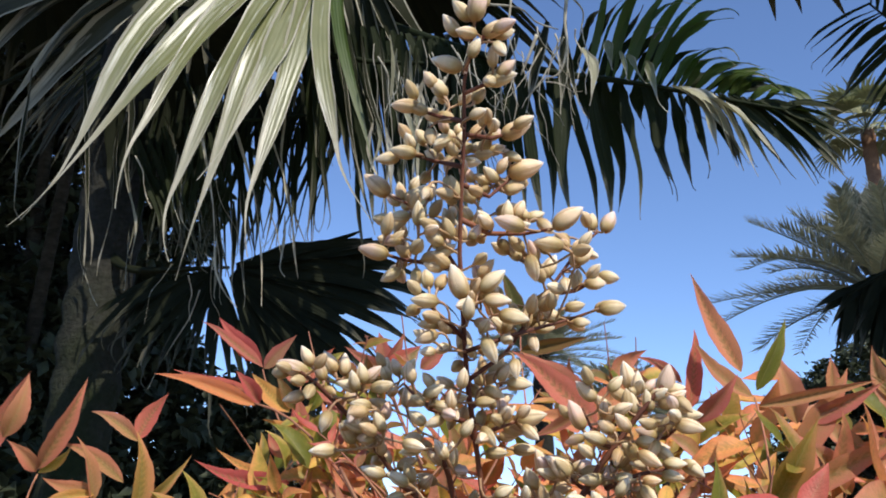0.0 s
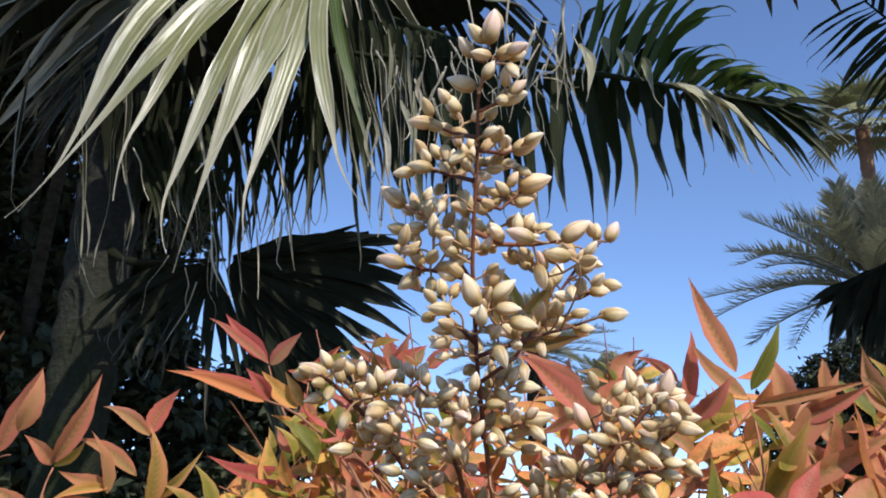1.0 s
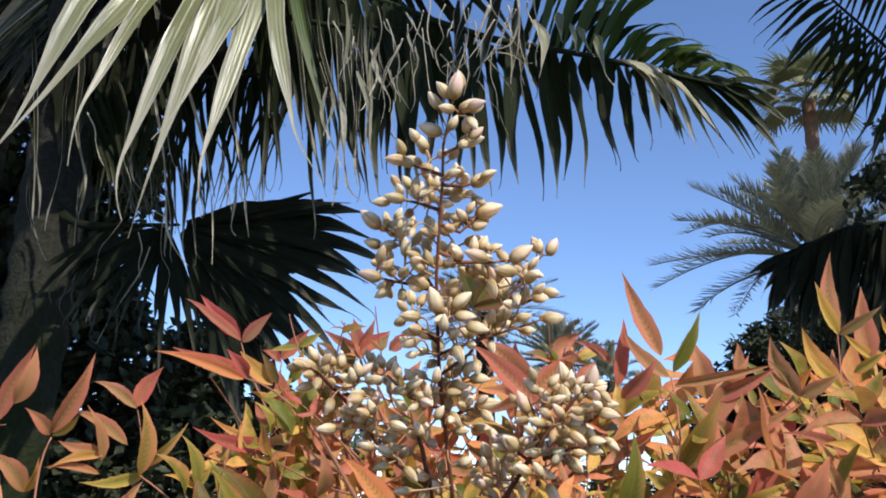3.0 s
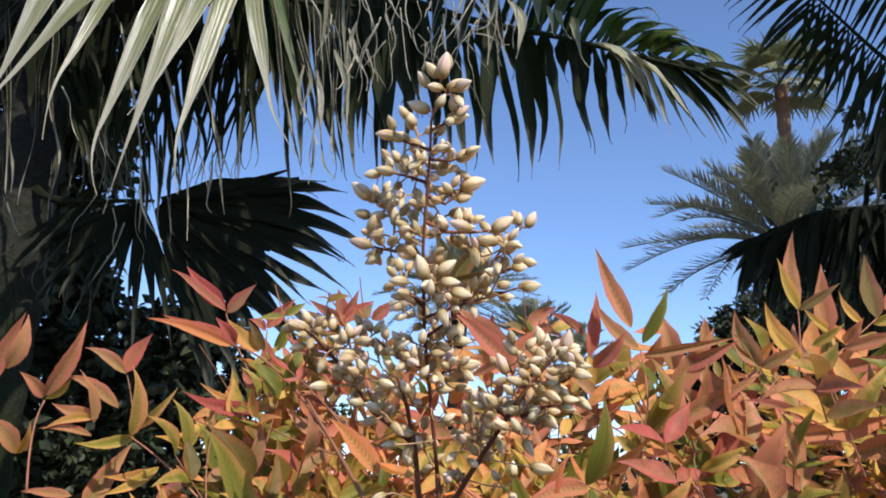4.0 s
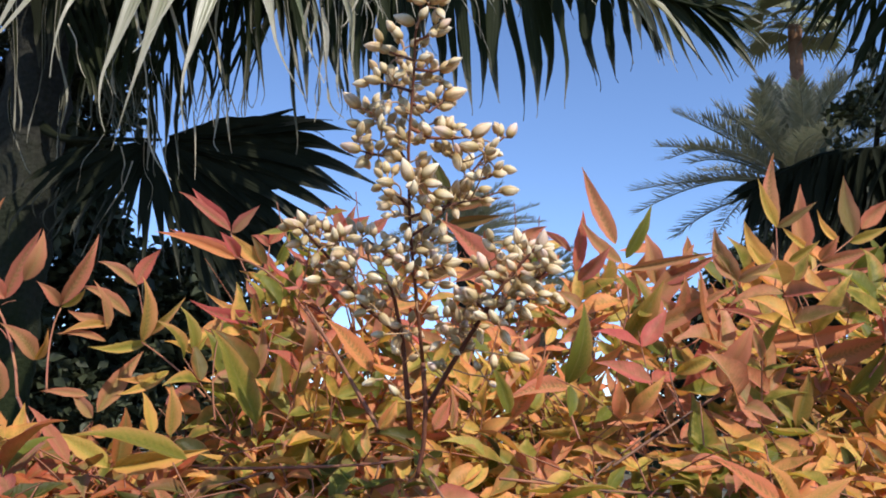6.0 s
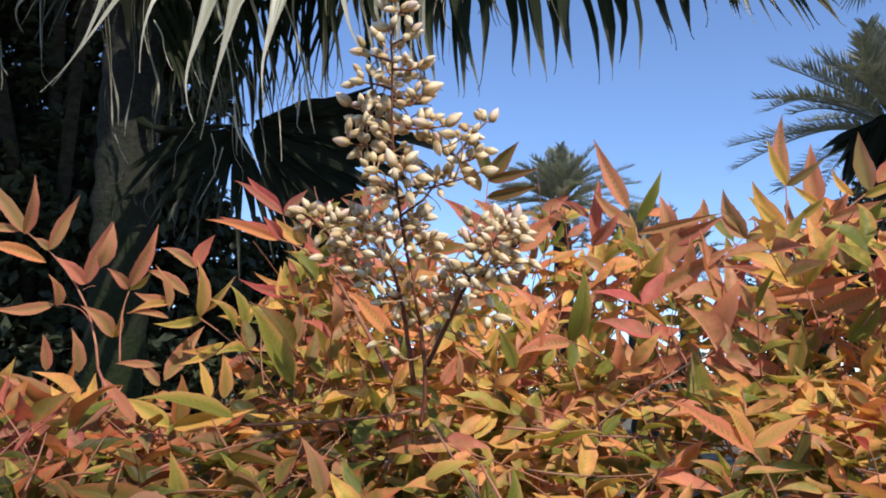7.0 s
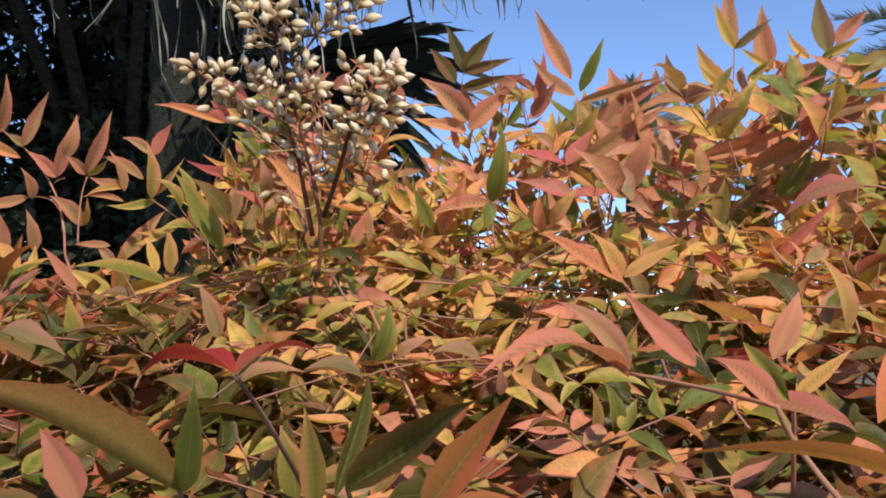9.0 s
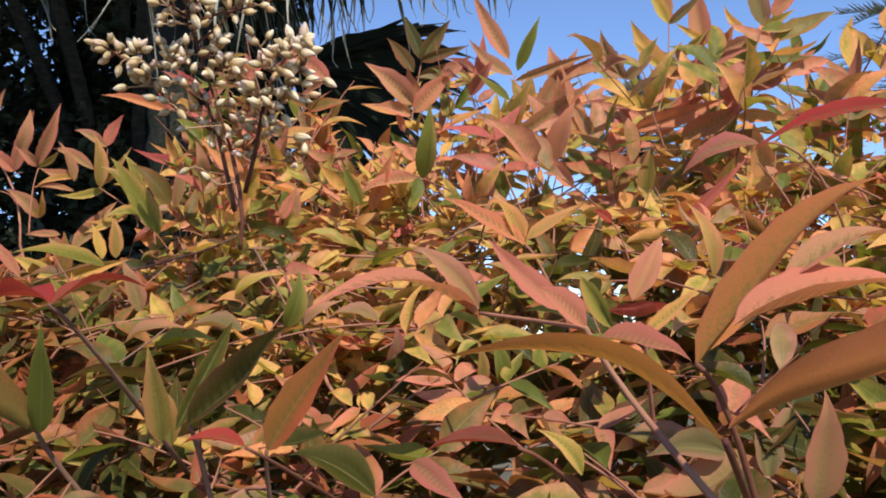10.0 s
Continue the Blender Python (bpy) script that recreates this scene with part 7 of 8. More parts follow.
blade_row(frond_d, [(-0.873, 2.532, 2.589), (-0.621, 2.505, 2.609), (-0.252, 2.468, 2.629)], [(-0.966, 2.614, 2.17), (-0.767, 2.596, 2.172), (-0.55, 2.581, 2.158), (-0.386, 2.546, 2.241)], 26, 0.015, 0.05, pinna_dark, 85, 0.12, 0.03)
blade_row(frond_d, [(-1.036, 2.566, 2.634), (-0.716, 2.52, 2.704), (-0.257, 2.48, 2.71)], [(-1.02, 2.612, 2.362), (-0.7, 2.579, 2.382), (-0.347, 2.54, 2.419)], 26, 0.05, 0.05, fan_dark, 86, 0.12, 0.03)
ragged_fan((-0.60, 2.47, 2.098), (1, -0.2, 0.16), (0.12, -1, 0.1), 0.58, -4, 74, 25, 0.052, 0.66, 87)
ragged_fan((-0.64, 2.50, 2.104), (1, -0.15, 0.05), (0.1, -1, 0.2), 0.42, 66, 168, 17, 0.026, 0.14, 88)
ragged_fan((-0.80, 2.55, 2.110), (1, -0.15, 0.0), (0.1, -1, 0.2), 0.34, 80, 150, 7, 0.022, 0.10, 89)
frond_e = frond_stem(palm, palm_at, [(-0.95, 2.7, 3.2), (-1.156, 2.314, 2.641), (-1.387, 2.263, 2.474)], 0.012, fan_shade)
blade_row(frond_e, [(-0.804, 2.23, 2.576), (-1.111, 2.225, 2.591), (-1.387, 2.263, 2.474)], [(-0.788, 2.325, 2.123), (-0.984, 2.32, 2.137), (-1.089, 2.311, 2.166), (-1.239, 2.32, 2.137), (-1.405, 2.334, 2.094)], 5, 0.014, 0.08, fan_shade, 98, 0.35, 0.10)
blade_row(frond_e, [(-0.711, 2.309, 2.497), (-0.914, 2.318, 2.467), (-1.133, 2.309, 2.497)], [(-0.666, 2.382, 2.109), (-0.835, 2.391, 2.08), (-0.973, 2.434, 1.949), (-1.142, 2.415, 2.007)], 3, 0.008, 0.1, fan_shade, 99, 0.5, 0.06)
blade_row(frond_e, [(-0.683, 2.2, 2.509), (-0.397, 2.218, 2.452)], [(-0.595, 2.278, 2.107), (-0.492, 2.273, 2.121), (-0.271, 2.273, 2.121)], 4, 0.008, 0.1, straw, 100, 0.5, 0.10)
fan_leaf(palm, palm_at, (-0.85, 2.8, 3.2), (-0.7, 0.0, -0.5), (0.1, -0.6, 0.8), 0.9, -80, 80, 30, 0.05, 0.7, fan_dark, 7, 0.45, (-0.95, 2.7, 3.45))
# crown fans out of sight, added to shade the fronds and trunk below
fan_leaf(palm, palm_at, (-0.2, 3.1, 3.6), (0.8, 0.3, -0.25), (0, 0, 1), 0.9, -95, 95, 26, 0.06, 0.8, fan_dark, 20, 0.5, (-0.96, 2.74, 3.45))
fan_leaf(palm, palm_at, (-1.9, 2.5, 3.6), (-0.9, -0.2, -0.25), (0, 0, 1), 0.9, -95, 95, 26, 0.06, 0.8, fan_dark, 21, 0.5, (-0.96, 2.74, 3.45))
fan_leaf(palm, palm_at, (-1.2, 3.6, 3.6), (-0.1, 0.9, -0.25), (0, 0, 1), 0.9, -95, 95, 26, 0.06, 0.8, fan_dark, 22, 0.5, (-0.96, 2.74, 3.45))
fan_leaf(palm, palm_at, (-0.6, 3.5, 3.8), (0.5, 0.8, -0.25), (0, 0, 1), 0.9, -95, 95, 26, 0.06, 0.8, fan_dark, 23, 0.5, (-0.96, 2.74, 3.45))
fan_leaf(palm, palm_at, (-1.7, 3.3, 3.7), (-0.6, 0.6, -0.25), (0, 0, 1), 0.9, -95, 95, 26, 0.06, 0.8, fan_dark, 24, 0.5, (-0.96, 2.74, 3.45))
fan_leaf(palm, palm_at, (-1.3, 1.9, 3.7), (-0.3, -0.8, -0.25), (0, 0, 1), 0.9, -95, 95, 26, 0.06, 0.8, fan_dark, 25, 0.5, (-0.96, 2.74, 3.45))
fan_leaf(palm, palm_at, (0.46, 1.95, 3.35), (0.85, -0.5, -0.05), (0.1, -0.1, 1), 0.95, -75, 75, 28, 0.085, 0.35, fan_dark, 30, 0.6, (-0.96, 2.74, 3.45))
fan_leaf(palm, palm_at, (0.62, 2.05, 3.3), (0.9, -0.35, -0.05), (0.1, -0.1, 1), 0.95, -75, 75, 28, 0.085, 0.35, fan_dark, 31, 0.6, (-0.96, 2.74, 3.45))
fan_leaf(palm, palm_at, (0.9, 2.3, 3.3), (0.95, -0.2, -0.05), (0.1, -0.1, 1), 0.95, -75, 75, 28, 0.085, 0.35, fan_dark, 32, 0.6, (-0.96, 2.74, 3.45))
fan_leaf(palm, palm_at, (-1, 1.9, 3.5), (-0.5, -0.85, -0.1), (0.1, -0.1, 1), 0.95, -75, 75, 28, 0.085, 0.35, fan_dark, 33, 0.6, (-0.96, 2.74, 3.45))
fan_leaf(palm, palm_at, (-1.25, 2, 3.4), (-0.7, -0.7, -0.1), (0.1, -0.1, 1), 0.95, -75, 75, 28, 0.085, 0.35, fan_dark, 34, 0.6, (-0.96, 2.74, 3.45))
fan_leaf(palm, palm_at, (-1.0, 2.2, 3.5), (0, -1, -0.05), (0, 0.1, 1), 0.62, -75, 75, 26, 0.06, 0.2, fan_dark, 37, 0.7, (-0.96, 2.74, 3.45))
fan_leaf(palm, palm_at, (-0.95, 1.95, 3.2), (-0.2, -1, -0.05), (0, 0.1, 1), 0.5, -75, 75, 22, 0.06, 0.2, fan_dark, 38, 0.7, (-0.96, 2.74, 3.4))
string(palm, palm_at, [(-0.046, 1.821, 2.436), (-0.035, 1.821, 2.382), (-0.041, 1.841, 2.336), (-0.028, 1.86, 2.291), (-0.006, 1.874, 2.255)], 0.0022)
string(palm, palm_at, [(-0.025, 1.832, 2.41), (-0.007, 1.826, 2.354), (0.006, 1.846, 2.31), (0.002, 1.866, 2.259), (0.031, 1.885, 2.213)], 0.0040)
string(palm, palm_at, [(0.019, 1.804, 2.412), (0.034, 1.797, 2.376), (0.022, 1.835, 2.375), (0.034, 1.818, 2.328), (0.041, 1.825, 2.305)], 0.0032)
string(palm, palm_at, [(0.041, 1.83, 2.341), (0.048, 1.85, 2.309), (0.039, 1.853, 2.277), (0.043, 1.855, 2.222), (0.034, 1.872, 2.198)], 0.0032)
string(palm, palm_at, [(-0.015, 1.89, 2.312), (-0, 1.901, 2.257), (-0.01, 1.897, 2.194), (0.002, 1.902, 2.126), (0.001, 1.938, 2.094)], 0.0026)
string(palm, palm_at, [(-0.147, 1.843, 2.406), (-0.124, 1.835, 2.358), (-0.122, 1.851, 2.315), (-0.115, 1.864, 2.256), (-0.112, 1.883, 2.205)], 0.0041)
string(palm, palm_at, [(-0.113, 1.858, 2.327), (-0.106, 1.874, 2.285), (-0.099, 1.896, 2.251), (-0.094, 1.897, 2.209), (-0.095, 1.916, 2.174)], 0.0031)
string(palm, palm_at, [(-0.094, 1.847, 2.357), (-0.085, 1.86, 2.336), (-0.077, 1.866, 2.311), (-0.073, 1.864, 2.271), (-0.06, 1.857, 2.24)], 0.0019)
string(palm, palm_at, [(-0.121, 1.909, 2.173), (-0.126, 1.921, 2.142), (-0.132, 1.931, 2.109), (-0.13, 1.941, 2.072), (-0.13, 1.957, 2.04)], 0.0036)
string(palm, palm_at, [(0.033, 1.838, 2.413), (0.05, 1.832, 2.372), (0.084, 1.833, 2.337), (0.1, 1.847, 2.294), (0.135, 1.846, 2.269)], 0.0034)
string(palm, palm_at, [(0.105, 1.766, 2.415), (0.092, 1.775, 2.38), (0.102, 1.783, 2.342), (0.086, 1.81, 2.317), (0.091, 1.797, 2.281)], 0.0025)
string(palm, palm_at, [(0.155, 1.759, 2.404), (0.159, 1.768, 2.379), (0.174, 1.757, 2.35), (0.185, 1.801, 2.334), (0.178, 1.806, 2.308)], 0.0023)
string(palm, palm_at, [(0.244, 1.762, 2.415), (0.248, 1.754, 2.392), (0.248, 1.768, 2.376), (0.253, 1.757, 2.33), (0.277, 1.793, 2.325)], 0.0040)
string(palm, palm_at, [(0.26, 1.739, 2.394), (0.25, 1.756, 2.378), (0.233, 1.77, 2.347), (0.223, 1.775, 2.317), (0.192, 1.791, 2.288)], 0.0037)
string(palm, palm_at, [(0.223, 1.794, 2.316), (0.254, 1.802, 2.316), (0.279, 1.804, 2.301), (0.281, 1.807, 2.298), (0.3, 1.783, 2.287)], 0.0031)
string(palm, palm_at, [(0.206, 1.765, 2.435), (0.206, 1.746, 2.401), (0.226, 1.782, 2.393), (0.253, 1.769, 2.357), (0.254, 1.771, 2.325)], 0.0034)
string(palm, palm_at, [(0.285, 1.739, 2.413), (0.287, 1.758, 2.4), (0.297, 1.747, 2.362), (0.292, 1.772, 2.348), (0.311, 1.784, 2.327)], 0.0033)
string(palm, palm_at, [(0.098, 1.822, 2.321), (0.117, 1.833, 2.306), (0.124, 1.83, 2.287), (0.142, 1.829, 2.269), (0.151, 1.854, 2.247)], 0.0027)
string(palm, palm_at, [(-0.043, 1.84, 2.343), (-0.039, 1.868, 2.32), (-0.03, 1.88, 2.264), (-0.025, 1.882, 2.218), (-0.033, 1.872, 2.168)], 0.0021)
string(palm, palm_at, [(-0.596, 2.19, 2.348), (-0.59, 2.213, 2.268), (-0.574, 2.226, 2.2), (-0.542, 2.267, 2.145), (-0.522, 2.28, 2.078)], 0.0019)
string(palm, palm_at, [(-0.697, 2.227, 2.335), (-0.709, 2.254, 2.269), (-0.706, 2.254, 2.207), (-0.681, 2.253, 2.139), (-0.702, 2.295, 2.075)], 0.0027)
string(palm, palm_at, [(-0.643, 2.369, 2.106), (-0.637, 2.375, 2.102), (-0.614, 2.387, 2.088), (-0.627, 2.392, 2.072), (-0.6, 2.382, 2.061)], 0.0033)
string(palm, palm_at, [(-0.685, 2.376, 2.047), (-0.679, 2.403, 2.008), (-0.681, 2.397, 1.979), (-0.687, 2.418, 1.962), (-0.684, 2.43, 1.933)], 0.0041)
string(palm, palm_at, [(-0.464, 2.214, 2.258), (-0.441, 2.218, 2.212), (-0.447, 2.235, 2.178), (-0.429, 2.242, 2.127), (-0.416, 2.246, 2.068)], 0.0042)
string(palm, palm_at, [(-0.705, 1.94, 2.205), (-0.688, 1.951, 2.172), (-0.689, 1.969, 2.147), (-0.682, 1.981, 2.117), (-0.661, 1.957, 2.083)], 0.0035)
string(palm, palm_at, [(-0.625, 2.389, 2.102), (-0.624, 2.376, 2.053), (-0.628, 2.416, 1.994), (-0.605, 2.427, 1.946), (-0.617, 2.437, 1.886)], 0.0020)
string(palm, palm_at, [(-0.733, 2.38, 2.081), (-0.764, 2.407, 2.049), (-0.792, 2.409, 2.009), (-0.802, 2.426, 1.972), (-0.81, 2.436, 1.927)], 0.0021)
string(palm, palm_at, [(-0.658, 2.404, 2.014), (-0.683, 2.422, 1.946), (-0.726, 2.466, 1.898), (-0.767, 2.482, 1.834), (-0.8, 2.487, 1.758)], 0.0036)

# dry curled tatters of old blades
rng = random.Random(208)
tatters = frond_stem(palm, palm_at, [(-0.9, 2.7, 3.4), (-0.7, 2.4, 2.75), (-0.55, 2.25, 2.62)], 0.010, fan_shade, "withered frond with pale hanging tatters")
for count, xs, ys, zs, drop in ((10, (-0.17, -0.02), (1.78, 1.92), (2.24, 2.44), (0.10, 0.20)), (11, (-0.95, -0.38), (2.15, 2.35), (2.08, 2.30), (0.10, 0.22))):
    for i in range(count):
        p = Vector((rng.uniform(*xs), rng.uniform(*ys), rng.uniform(*zs)))
        q = p + Vector((rng.gauss(0.01, 0.022), rng.gauss(0.02, 0.03), -rng.uniform(*drop)))
        bow = Vector((rng.gauss(0, 0.013), 0, 0.01))
        # tatters further left get the darker blade colour in place of shade
        blade(tatters, p, p.lerp(q, 0.5) + bow, q, rng.uniform(0.007, 0.016), (fan_pale if rng.random() < 0.7 else straw) if p.x > -0.45 else fan_shade, 700 + i, (rng.gauss(0, 0.6), -1, 0.4), rng.uniform(0.0, 0.04))

# pale dead stalks caught in the frond
string(palm, palm_at, [(0.279, 1.800, 2.534), (0.274, 1.810, 2.473), (0.278, 1.820, 2.419), (0.260, 1.830, 2.359), (0.220, 1.840, 2.345)], 0.0085)
string(palm, palm_at, [(0.099, 1.800, 2.514), (0.171, 1.810, 2.511), (0.212, 1.820, 2.480), (0.261, 1.830, 2.468)], 0.0075)
string(palm, palm_at, [(0.209, 1.800, 2.436), (0.191, 1.810, 2.390), (0.173, 1.820, 2.348)], 0.0085)
string(palm, palm_at, [(0.291, 1.800, 2.533), (0.316, 1.810, 2.500), (0.308, 1.820, 2.448)], 0.006)
string(palm, palm_at, [(0.059, 1.800, 2.525), (0.073, 1.810, 2.445), (0.068, 1.820, 2.379), (0.083, 1.830, 2.314)], 0.0055)
string(palm, palm_at, [(0.154, 1.800, 2.533), (0.147, 1.810, 2.445), (0.161, 1.820, 2.379), (0.152, 1.830, 2.328), (0.168, 1.840, 2.278)], 0.0055)
blade(tatters, (0.311, 1.820, 2.415), (0.334, 1.820, 2.365), (0.326, 1.820, 2.292), 0.022, fan_pale, 760, (0.2, -1, 0.4), 0.02)

# more dry fibres among the hanging blades
rng = random.Random(210)
for i in range(26):
    line = [Vector((rng.uniform(-0.16, 0.32), rng.uniform(1.74, 1.92), rng.uniform(2.30, 2.46)))]
    step, lean = rng.uniform(0.012, 0.04), Vector((rng.gauss(0, 0.35), rng.gauss(0, 0.2), -1))
    for k in range(5):
        lean = lean + Vector((rng.gauss(0, 0.22), rng.gauss(0, 0.1), rng.gauss(0, 0.1)))
        line.append(line[-1] + lean.normalized() * step)
    string(palm, palm_at, line, rng.uniform(0.0016, 0.0040))

# the palm whose frond hangs in from the other side
side_at = Vector((3.2, 4.6, 0))
side_palm = thing("fan_palm", side_at, "fan palm with dark spiky fronds seen from below", "palm tree")
trunk_of(side_palm, side_at, (3.2, 4.6, 0), (3.15, 4.6, 3.6), 0.14, 0.13, palm_bark, 14, 12)

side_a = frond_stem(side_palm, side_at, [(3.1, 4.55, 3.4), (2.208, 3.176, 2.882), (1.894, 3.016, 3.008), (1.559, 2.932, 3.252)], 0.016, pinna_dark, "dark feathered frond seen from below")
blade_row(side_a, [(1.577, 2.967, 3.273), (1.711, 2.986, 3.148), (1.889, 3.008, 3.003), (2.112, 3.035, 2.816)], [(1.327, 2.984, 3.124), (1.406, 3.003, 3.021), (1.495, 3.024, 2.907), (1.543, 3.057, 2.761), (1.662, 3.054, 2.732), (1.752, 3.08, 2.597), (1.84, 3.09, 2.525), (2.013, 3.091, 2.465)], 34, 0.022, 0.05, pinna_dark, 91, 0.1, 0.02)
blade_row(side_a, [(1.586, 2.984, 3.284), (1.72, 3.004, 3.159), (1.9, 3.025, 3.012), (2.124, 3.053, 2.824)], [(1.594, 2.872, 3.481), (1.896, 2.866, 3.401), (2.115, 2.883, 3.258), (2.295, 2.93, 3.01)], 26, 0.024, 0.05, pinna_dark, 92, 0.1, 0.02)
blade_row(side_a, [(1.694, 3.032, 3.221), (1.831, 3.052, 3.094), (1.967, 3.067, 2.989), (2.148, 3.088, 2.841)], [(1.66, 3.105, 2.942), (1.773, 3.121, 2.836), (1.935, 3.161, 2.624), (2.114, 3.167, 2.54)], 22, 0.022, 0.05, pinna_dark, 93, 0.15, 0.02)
side_b = frond_stem(side_palm, side_at, [(3.15, 4.6, 3.0), (2.627, 4.116, 2.702), (2.185, 4.07, 2.625), (1.832, 4.043, 2.443)], 0.02, fan_dark, "dark arching frond over the shrub")
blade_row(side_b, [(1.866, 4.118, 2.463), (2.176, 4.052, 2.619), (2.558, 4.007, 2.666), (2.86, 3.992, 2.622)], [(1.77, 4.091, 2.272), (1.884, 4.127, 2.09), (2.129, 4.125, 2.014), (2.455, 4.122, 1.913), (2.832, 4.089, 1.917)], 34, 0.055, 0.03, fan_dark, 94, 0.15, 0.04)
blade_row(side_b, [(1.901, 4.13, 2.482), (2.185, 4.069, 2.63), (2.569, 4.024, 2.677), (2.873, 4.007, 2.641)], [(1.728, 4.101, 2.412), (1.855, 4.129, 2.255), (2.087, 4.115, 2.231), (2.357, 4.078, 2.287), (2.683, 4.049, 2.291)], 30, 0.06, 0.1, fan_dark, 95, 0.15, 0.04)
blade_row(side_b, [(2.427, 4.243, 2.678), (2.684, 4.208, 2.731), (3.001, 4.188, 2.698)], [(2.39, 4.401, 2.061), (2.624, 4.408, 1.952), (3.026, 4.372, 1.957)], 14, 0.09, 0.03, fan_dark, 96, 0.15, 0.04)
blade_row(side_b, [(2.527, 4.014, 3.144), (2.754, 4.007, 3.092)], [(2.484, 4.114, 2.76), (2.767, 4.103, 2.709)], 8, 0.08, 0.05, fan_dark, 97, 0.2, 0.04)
# unseen fans added between the sun and side_a to darken it
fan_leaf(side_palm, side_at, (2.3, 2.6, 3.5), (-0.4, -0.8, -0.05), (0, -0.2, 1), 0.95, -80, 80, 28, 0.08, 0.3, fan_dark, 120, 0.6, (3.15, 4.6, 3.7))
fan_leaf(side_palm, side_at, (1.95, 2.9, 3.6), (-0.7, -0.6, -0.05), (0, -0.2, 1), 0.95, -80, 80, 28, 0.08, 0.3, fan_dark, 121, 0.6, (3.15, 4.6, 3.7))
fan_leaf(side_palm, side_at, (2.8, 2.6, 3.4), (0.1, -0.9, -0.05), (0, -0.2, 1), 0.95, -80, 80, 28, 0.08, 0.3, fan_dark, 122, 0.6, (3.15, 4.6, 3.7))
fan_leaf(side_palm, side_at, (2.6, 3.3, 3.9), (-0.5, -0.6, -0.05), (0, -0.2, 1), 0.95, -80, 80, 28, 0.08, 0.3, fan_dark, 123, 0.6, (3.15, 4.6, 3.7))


def feather_palm(at, crown, radius, count, seed, material, bark, r, label, low=-14):
    """A feather palm with a round crown of bowed fronds."""
    at, crown = Vector(at), Vector(crown)
    tree = thing("feather_palm", at, label, "palm tree", "feather palms beyond the shrub")
    trunk_of(tree, at, at, crown, r * 1.1, r, bark, 12, seed)
    rng = random.Random(seed)
    for i in range(count):
        az = math.tau * (i * 0.381966 % 1.0) + rng.uniform(-0.15, 0.15)
        el = math.radians(low + (84 - low) * (i / count) ** 0.9)
        d = Vector((math.cos(az) * math.cos(el), math.sin(az) * math.cos(el), math.sin(el)))
        ln = radius * rng.uniform(0.85, 1.1) * (1 - 0.38 * max(0.0, math.sin(el)))
        end = crown + d * ln + Vector((0, 0, -0.03 * ln * math.cos(el)))
        end = end + Vector((rng.uniform(-1, 1), rng.uniform(-1, 1), rng.uniform(-1, 0.3))) * ln * 0.12
        mid = crown + d * ln * 0.55 + Vector((0, 0, 0.035 * ln))
        feather_frond(tree, at, crown + d * r, mid, end, radius * 0.143, 0.026, 56, 0.03, material, seed * 100 + i, 0.55, 1.1, radius * 0.010)
    return tree


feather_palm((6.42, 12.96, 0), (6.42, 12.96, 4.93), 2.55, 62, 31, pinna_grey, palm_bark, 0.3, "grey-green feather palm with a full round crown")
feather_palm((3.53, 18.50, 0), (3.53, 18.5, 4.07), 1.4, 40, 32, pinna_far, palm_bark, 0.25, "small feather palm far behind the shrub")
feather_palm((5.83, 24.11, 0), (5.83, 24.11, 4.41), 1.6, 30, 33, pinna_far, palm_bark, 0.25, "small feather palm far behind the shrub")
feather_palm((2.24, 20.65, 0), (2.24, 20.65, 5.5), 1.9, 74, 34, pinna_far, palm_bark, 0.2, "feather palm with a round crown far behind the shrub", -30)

far_at = Vector((8.52, 16.85, 0))
far_palm = thing("fan_palm", far_at, "slender far fan palm with a reddish shaggy trunk", "palm tree")
trunk_of(far_palm, far_at, far_at, (8.52, 16.85, 9.33), 0.15, 0.13, red_bark, 26, 41)
rng = random.Random(44)
for i in range(22):
    az, el = math.tau * i * 0.381966, math.radians(-22 + 102 * (i / 22))
    d = Vector((math.cos(az) * math.cos(el), math.sin(az) * math.cos(el), math.sin(el)))
    start = Vector((8.52, 16.85, 9.33))
    hub = start + d * rng.uniform(0.5, 0.75)
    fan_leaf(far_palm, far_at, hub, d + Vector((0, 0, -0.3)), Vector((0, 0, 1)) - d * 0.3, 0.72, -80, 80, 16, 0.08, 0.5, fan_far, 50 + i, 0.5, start)


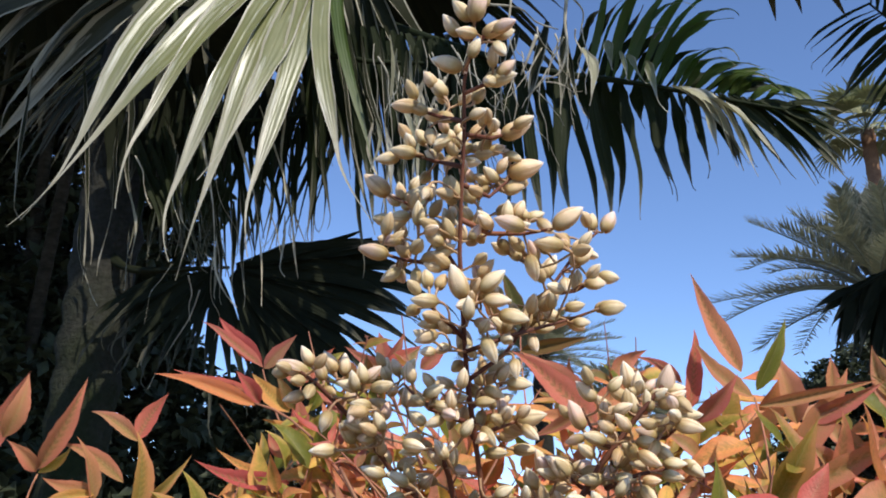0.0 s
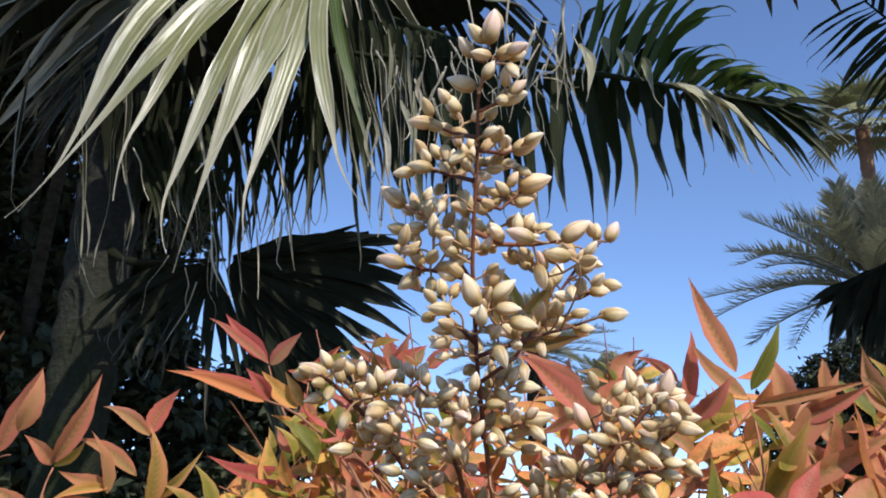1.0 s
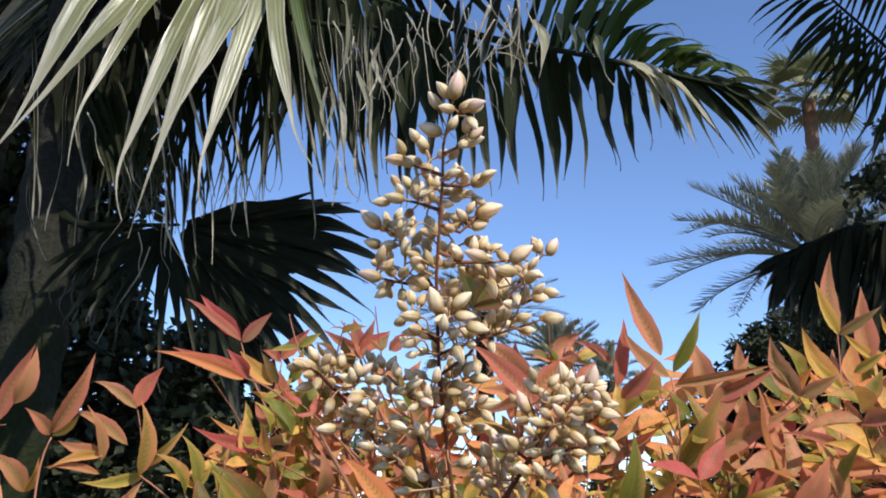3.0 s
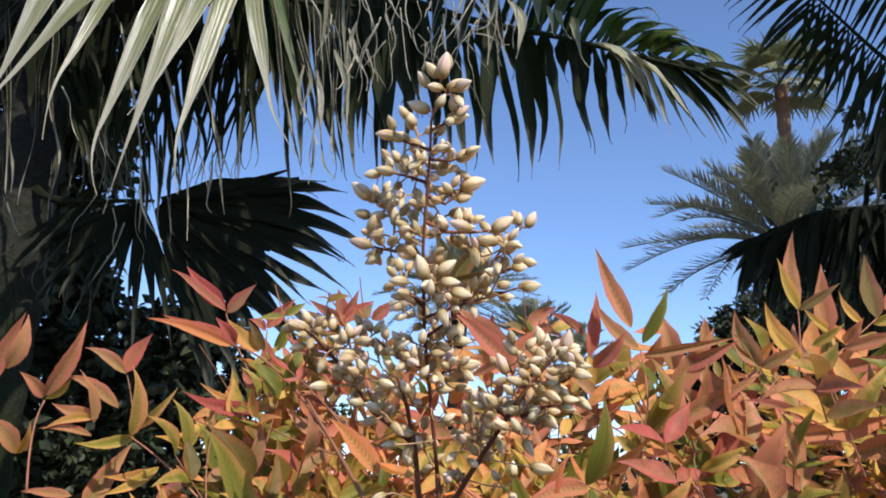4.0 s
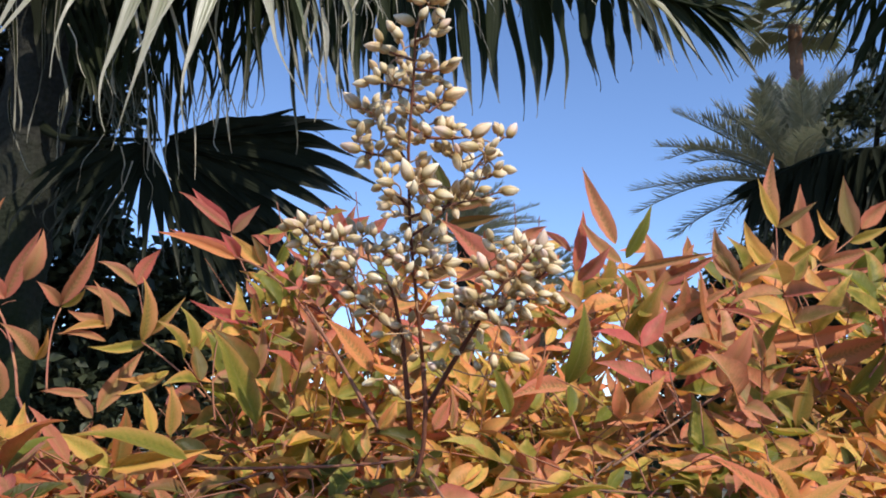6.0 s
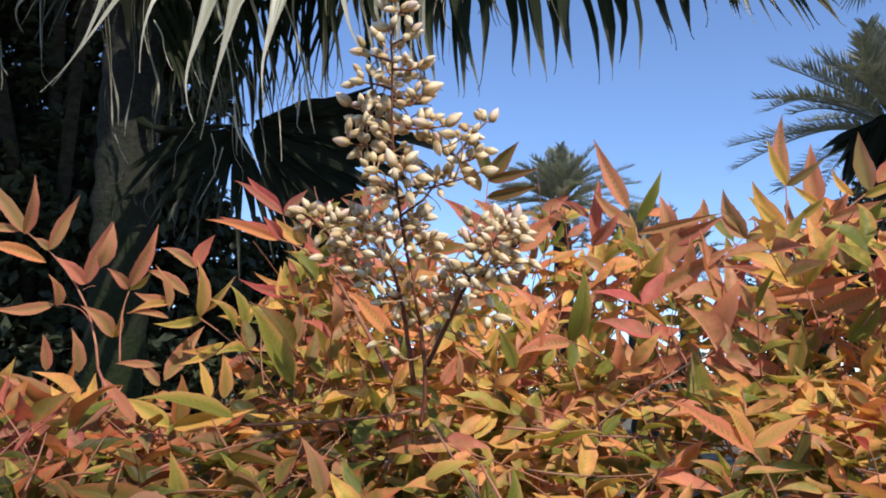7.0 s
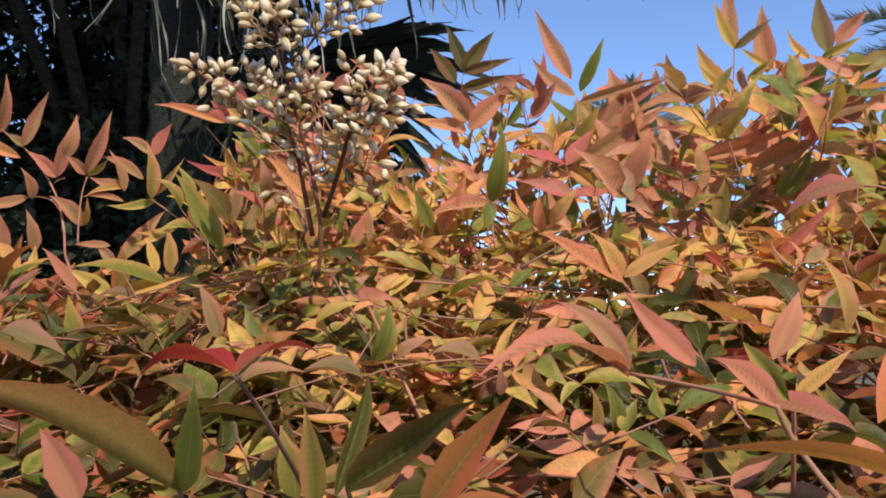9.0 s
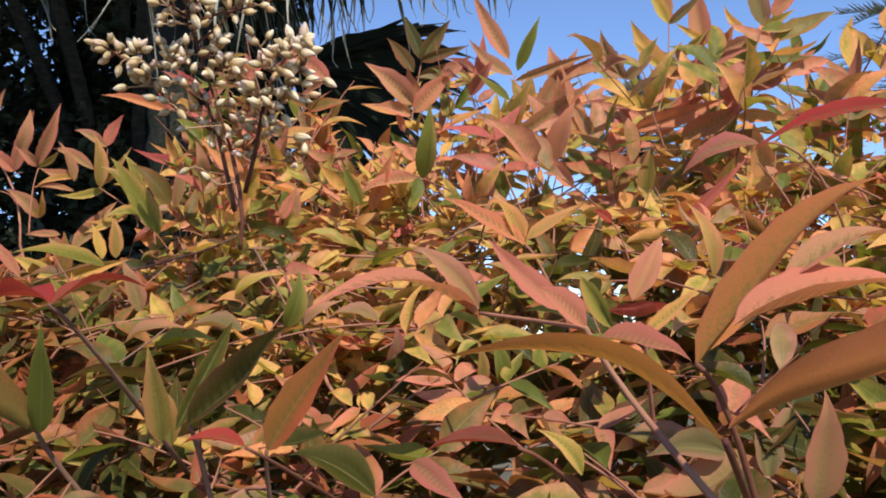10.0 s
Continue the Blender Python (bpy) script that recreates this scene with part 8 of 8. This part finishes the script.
def leaf_tree(name, at, blobs, count, size, material, seed, label, category):
    """A broadleaf mass: a forked trunk and very many small leaves gathered in uneven clumps."""
    at = Vector(at)
    rng = random.Random(seed)
    tree = thing(name, at, label, category)
    bm = bmesh.new()
    for (cx, cy, cz, r) in blobs:
        c = Vector((cx, cy, cz))
        tube(bm, bezier(at, Vector((at.x, at.y, cz * 0.6)), c, 6), [0.09, 0.08, 0.065, 0.05, 0.04, 0.03, 0.015], 6)
    keep(part("trunk", bm, palm_bark), tree, at)
    verts, faces, uvs = [], [], []
    total = sum(r * r for *_, r in blobs)
    for (cx, cy, cz, r) in blobs:
        n = int(count * r * r / total)
        clumps = []
        for j in range(max(10, n // 40)):
            d = Vector((rng.gauss(0, 1), rng.gauss(0, 1), rng.gauss(0, 1))).normalized() * r * rng.random() ** 0.45
            clumps.append(Vector((cx, cy, cz)) + d)
        for j in range(n):
            p = rng.choice(clumps) + Vector((rng.gauss(0, 1), rng.gauss(0, 1), rng.gauss(0, 1))) * r * 0.09
            y = Vector((rng.gauss(0, 1), rng.gauss(0, 1), rng.gauss(-0.3, 0.8))).normalized()
            s = side_of(y, Vector((rng.gauss(0, 1), rng.gauss(0, 1), 1.2)))
            ln = size * rng.uniform(0.6, 1.3)
            k = len(verts)
            z = s.cross(y) * ln * 0.12
            verts += [p, p + y * ln * 0.5 + s * ln * 0.27 + z, p + y * ln, p + y * ln * 0.5 - s * ln * 0.27 + z]
            uvs += [(0.5, 0), (1, 0.5), (0.5, 1), (0, 0.5)]
            faces += [(k, k + 1, k + 2), (k, k + 2, k + 3)]
    ob = keep(new("crown", mesh_from("crown", verts, faces, uvs, material)), tree, at)
    ob["kind"] = "stuff"
    return tree


# the first nine blobs are unseen, added overhead to shade the rest
crown_parts = [(-2.3, 4.9, 5.7, 1.35), (-1.5, 3.9, 5.1, 1.0), (-2.8, 3.8, 5.1, 1.1), (-0.4, 4.4, 5.4, 0.9), (-3.8, 4.2, 5.3, 1.2), (-1.2, 5.2, 5.9, 1.3), (-3.5, 4.7, 5.6, 1.4), (-0.5, 6.0, 6.3, 1.2), (-2.6, 6.2, 6.2, 1.3), (-2.21, 6.65, 2.75, 0.5), (-1.46, 6.71, 2.13, 0.40), (-2.09, 6.77, 2.32, 0.5), (-1.12, 7.22, 2.32, 0.42), (-0.94, 7.35, 1.86, 0.45)]
crown_parts += [(-0.67, 7.46, 1.43, 0.5), (-3.6, 6.15, 0.58, 0.9), (-2.89, 6.03, 0.92, 0.7), (-3.34, 5.8, 1.74, 0.8), (-2.78, 6.14, 1.24, 0.6), (-2.85, 6.6, 2.51, 0.6), (-3.2, 6.65, 3.11, 0.6), (-2.52, 6.34, 1.93, 0.62), (-1.93, 6.59, 1.72, 0.6), (-2.45, 6.52, 2.74, 0.62), (-2.99, 6.15, 2.66, 0.7), (-3.1, 6.22, 1.7, 0.7), (-2.79, 6.51, 3.51, 0.7), (-3.56, 6.3, 3.64, 0.8), (-1.43, 7.02, 1.63, 0.55)]
crown_parts += [(-2.27, 6.73, 3.41, 0.5), (-3.01, 6.47, 4.39, 0.75), (-4, 6.39, 4.81, 0.8), (-1.03, 7.34, 1.18, 0.6), (-2.28, 6.88, 1.12, 0.8), (-4.15, 5.93, 2.83, 1), (-4.31, 6.35, 1.41, 1), (-2.21, 6.65, 4.4, 0.6), (-1.64, 6.89, 2.07, 0.6), (-1.34, 7.24, 2.28, 0.45), (-2.67, 6.02, 2.33, 0.6), (-2.11, 6.79, 3.89, 0.5), (-2.87, 6.68, 5.09, 0.7)]
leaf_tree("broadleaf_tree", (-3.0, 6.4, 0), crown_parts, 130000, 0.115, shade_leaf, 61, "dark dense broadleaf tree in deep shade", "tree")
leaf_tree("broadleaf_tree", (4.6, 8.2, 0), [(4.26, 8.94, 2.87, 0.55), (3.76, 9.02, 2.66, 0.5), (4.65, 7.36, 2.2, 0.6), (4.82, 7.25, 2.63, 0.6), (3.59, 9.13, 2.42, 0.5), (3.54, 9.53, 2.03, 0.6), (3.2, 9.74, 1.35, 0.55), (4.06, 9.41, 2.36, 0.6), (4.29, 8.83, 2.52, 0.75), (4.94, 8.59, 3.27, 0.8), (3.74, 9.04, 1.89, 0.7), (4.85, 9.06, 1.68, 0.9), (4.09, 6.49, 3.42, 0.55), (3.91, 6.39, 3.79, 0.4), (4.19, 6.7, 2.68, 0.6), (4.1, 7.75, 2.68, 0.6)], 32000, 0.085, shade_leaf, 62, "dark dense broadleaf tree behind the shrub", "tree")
for i in range(18):
    x, y = -14 + 2 * i, 26 + 1.5 * math.cos(2.6 * i + 0.3)
    z, r = 1.3 + 0.7 * math.sin(2.1 * i + 0.4), 1.7 if i % 3 == 1 else 1.25
    far = leaf_tree("garden_tree", (x, y, 0), [(x, y, z, r), (x + 0.7 * math.sin(i), y, z * 0.6 + 0.3, r * 0.7)], 1100, 0.24, hedge_leaf, 63 + i, "far grey-green broadleaf garden tree", "tree")
    tagged(far, group="far garden trees")

# ---- ground ----
bm = bmesh.new()
bmesh.ops.create_grid(bm, x_segments=40, y_segments=40, size=600)
ground = tagged(part("ground", bm, soil), "brown bare soil of a garden bed", "ground", kind="structure")
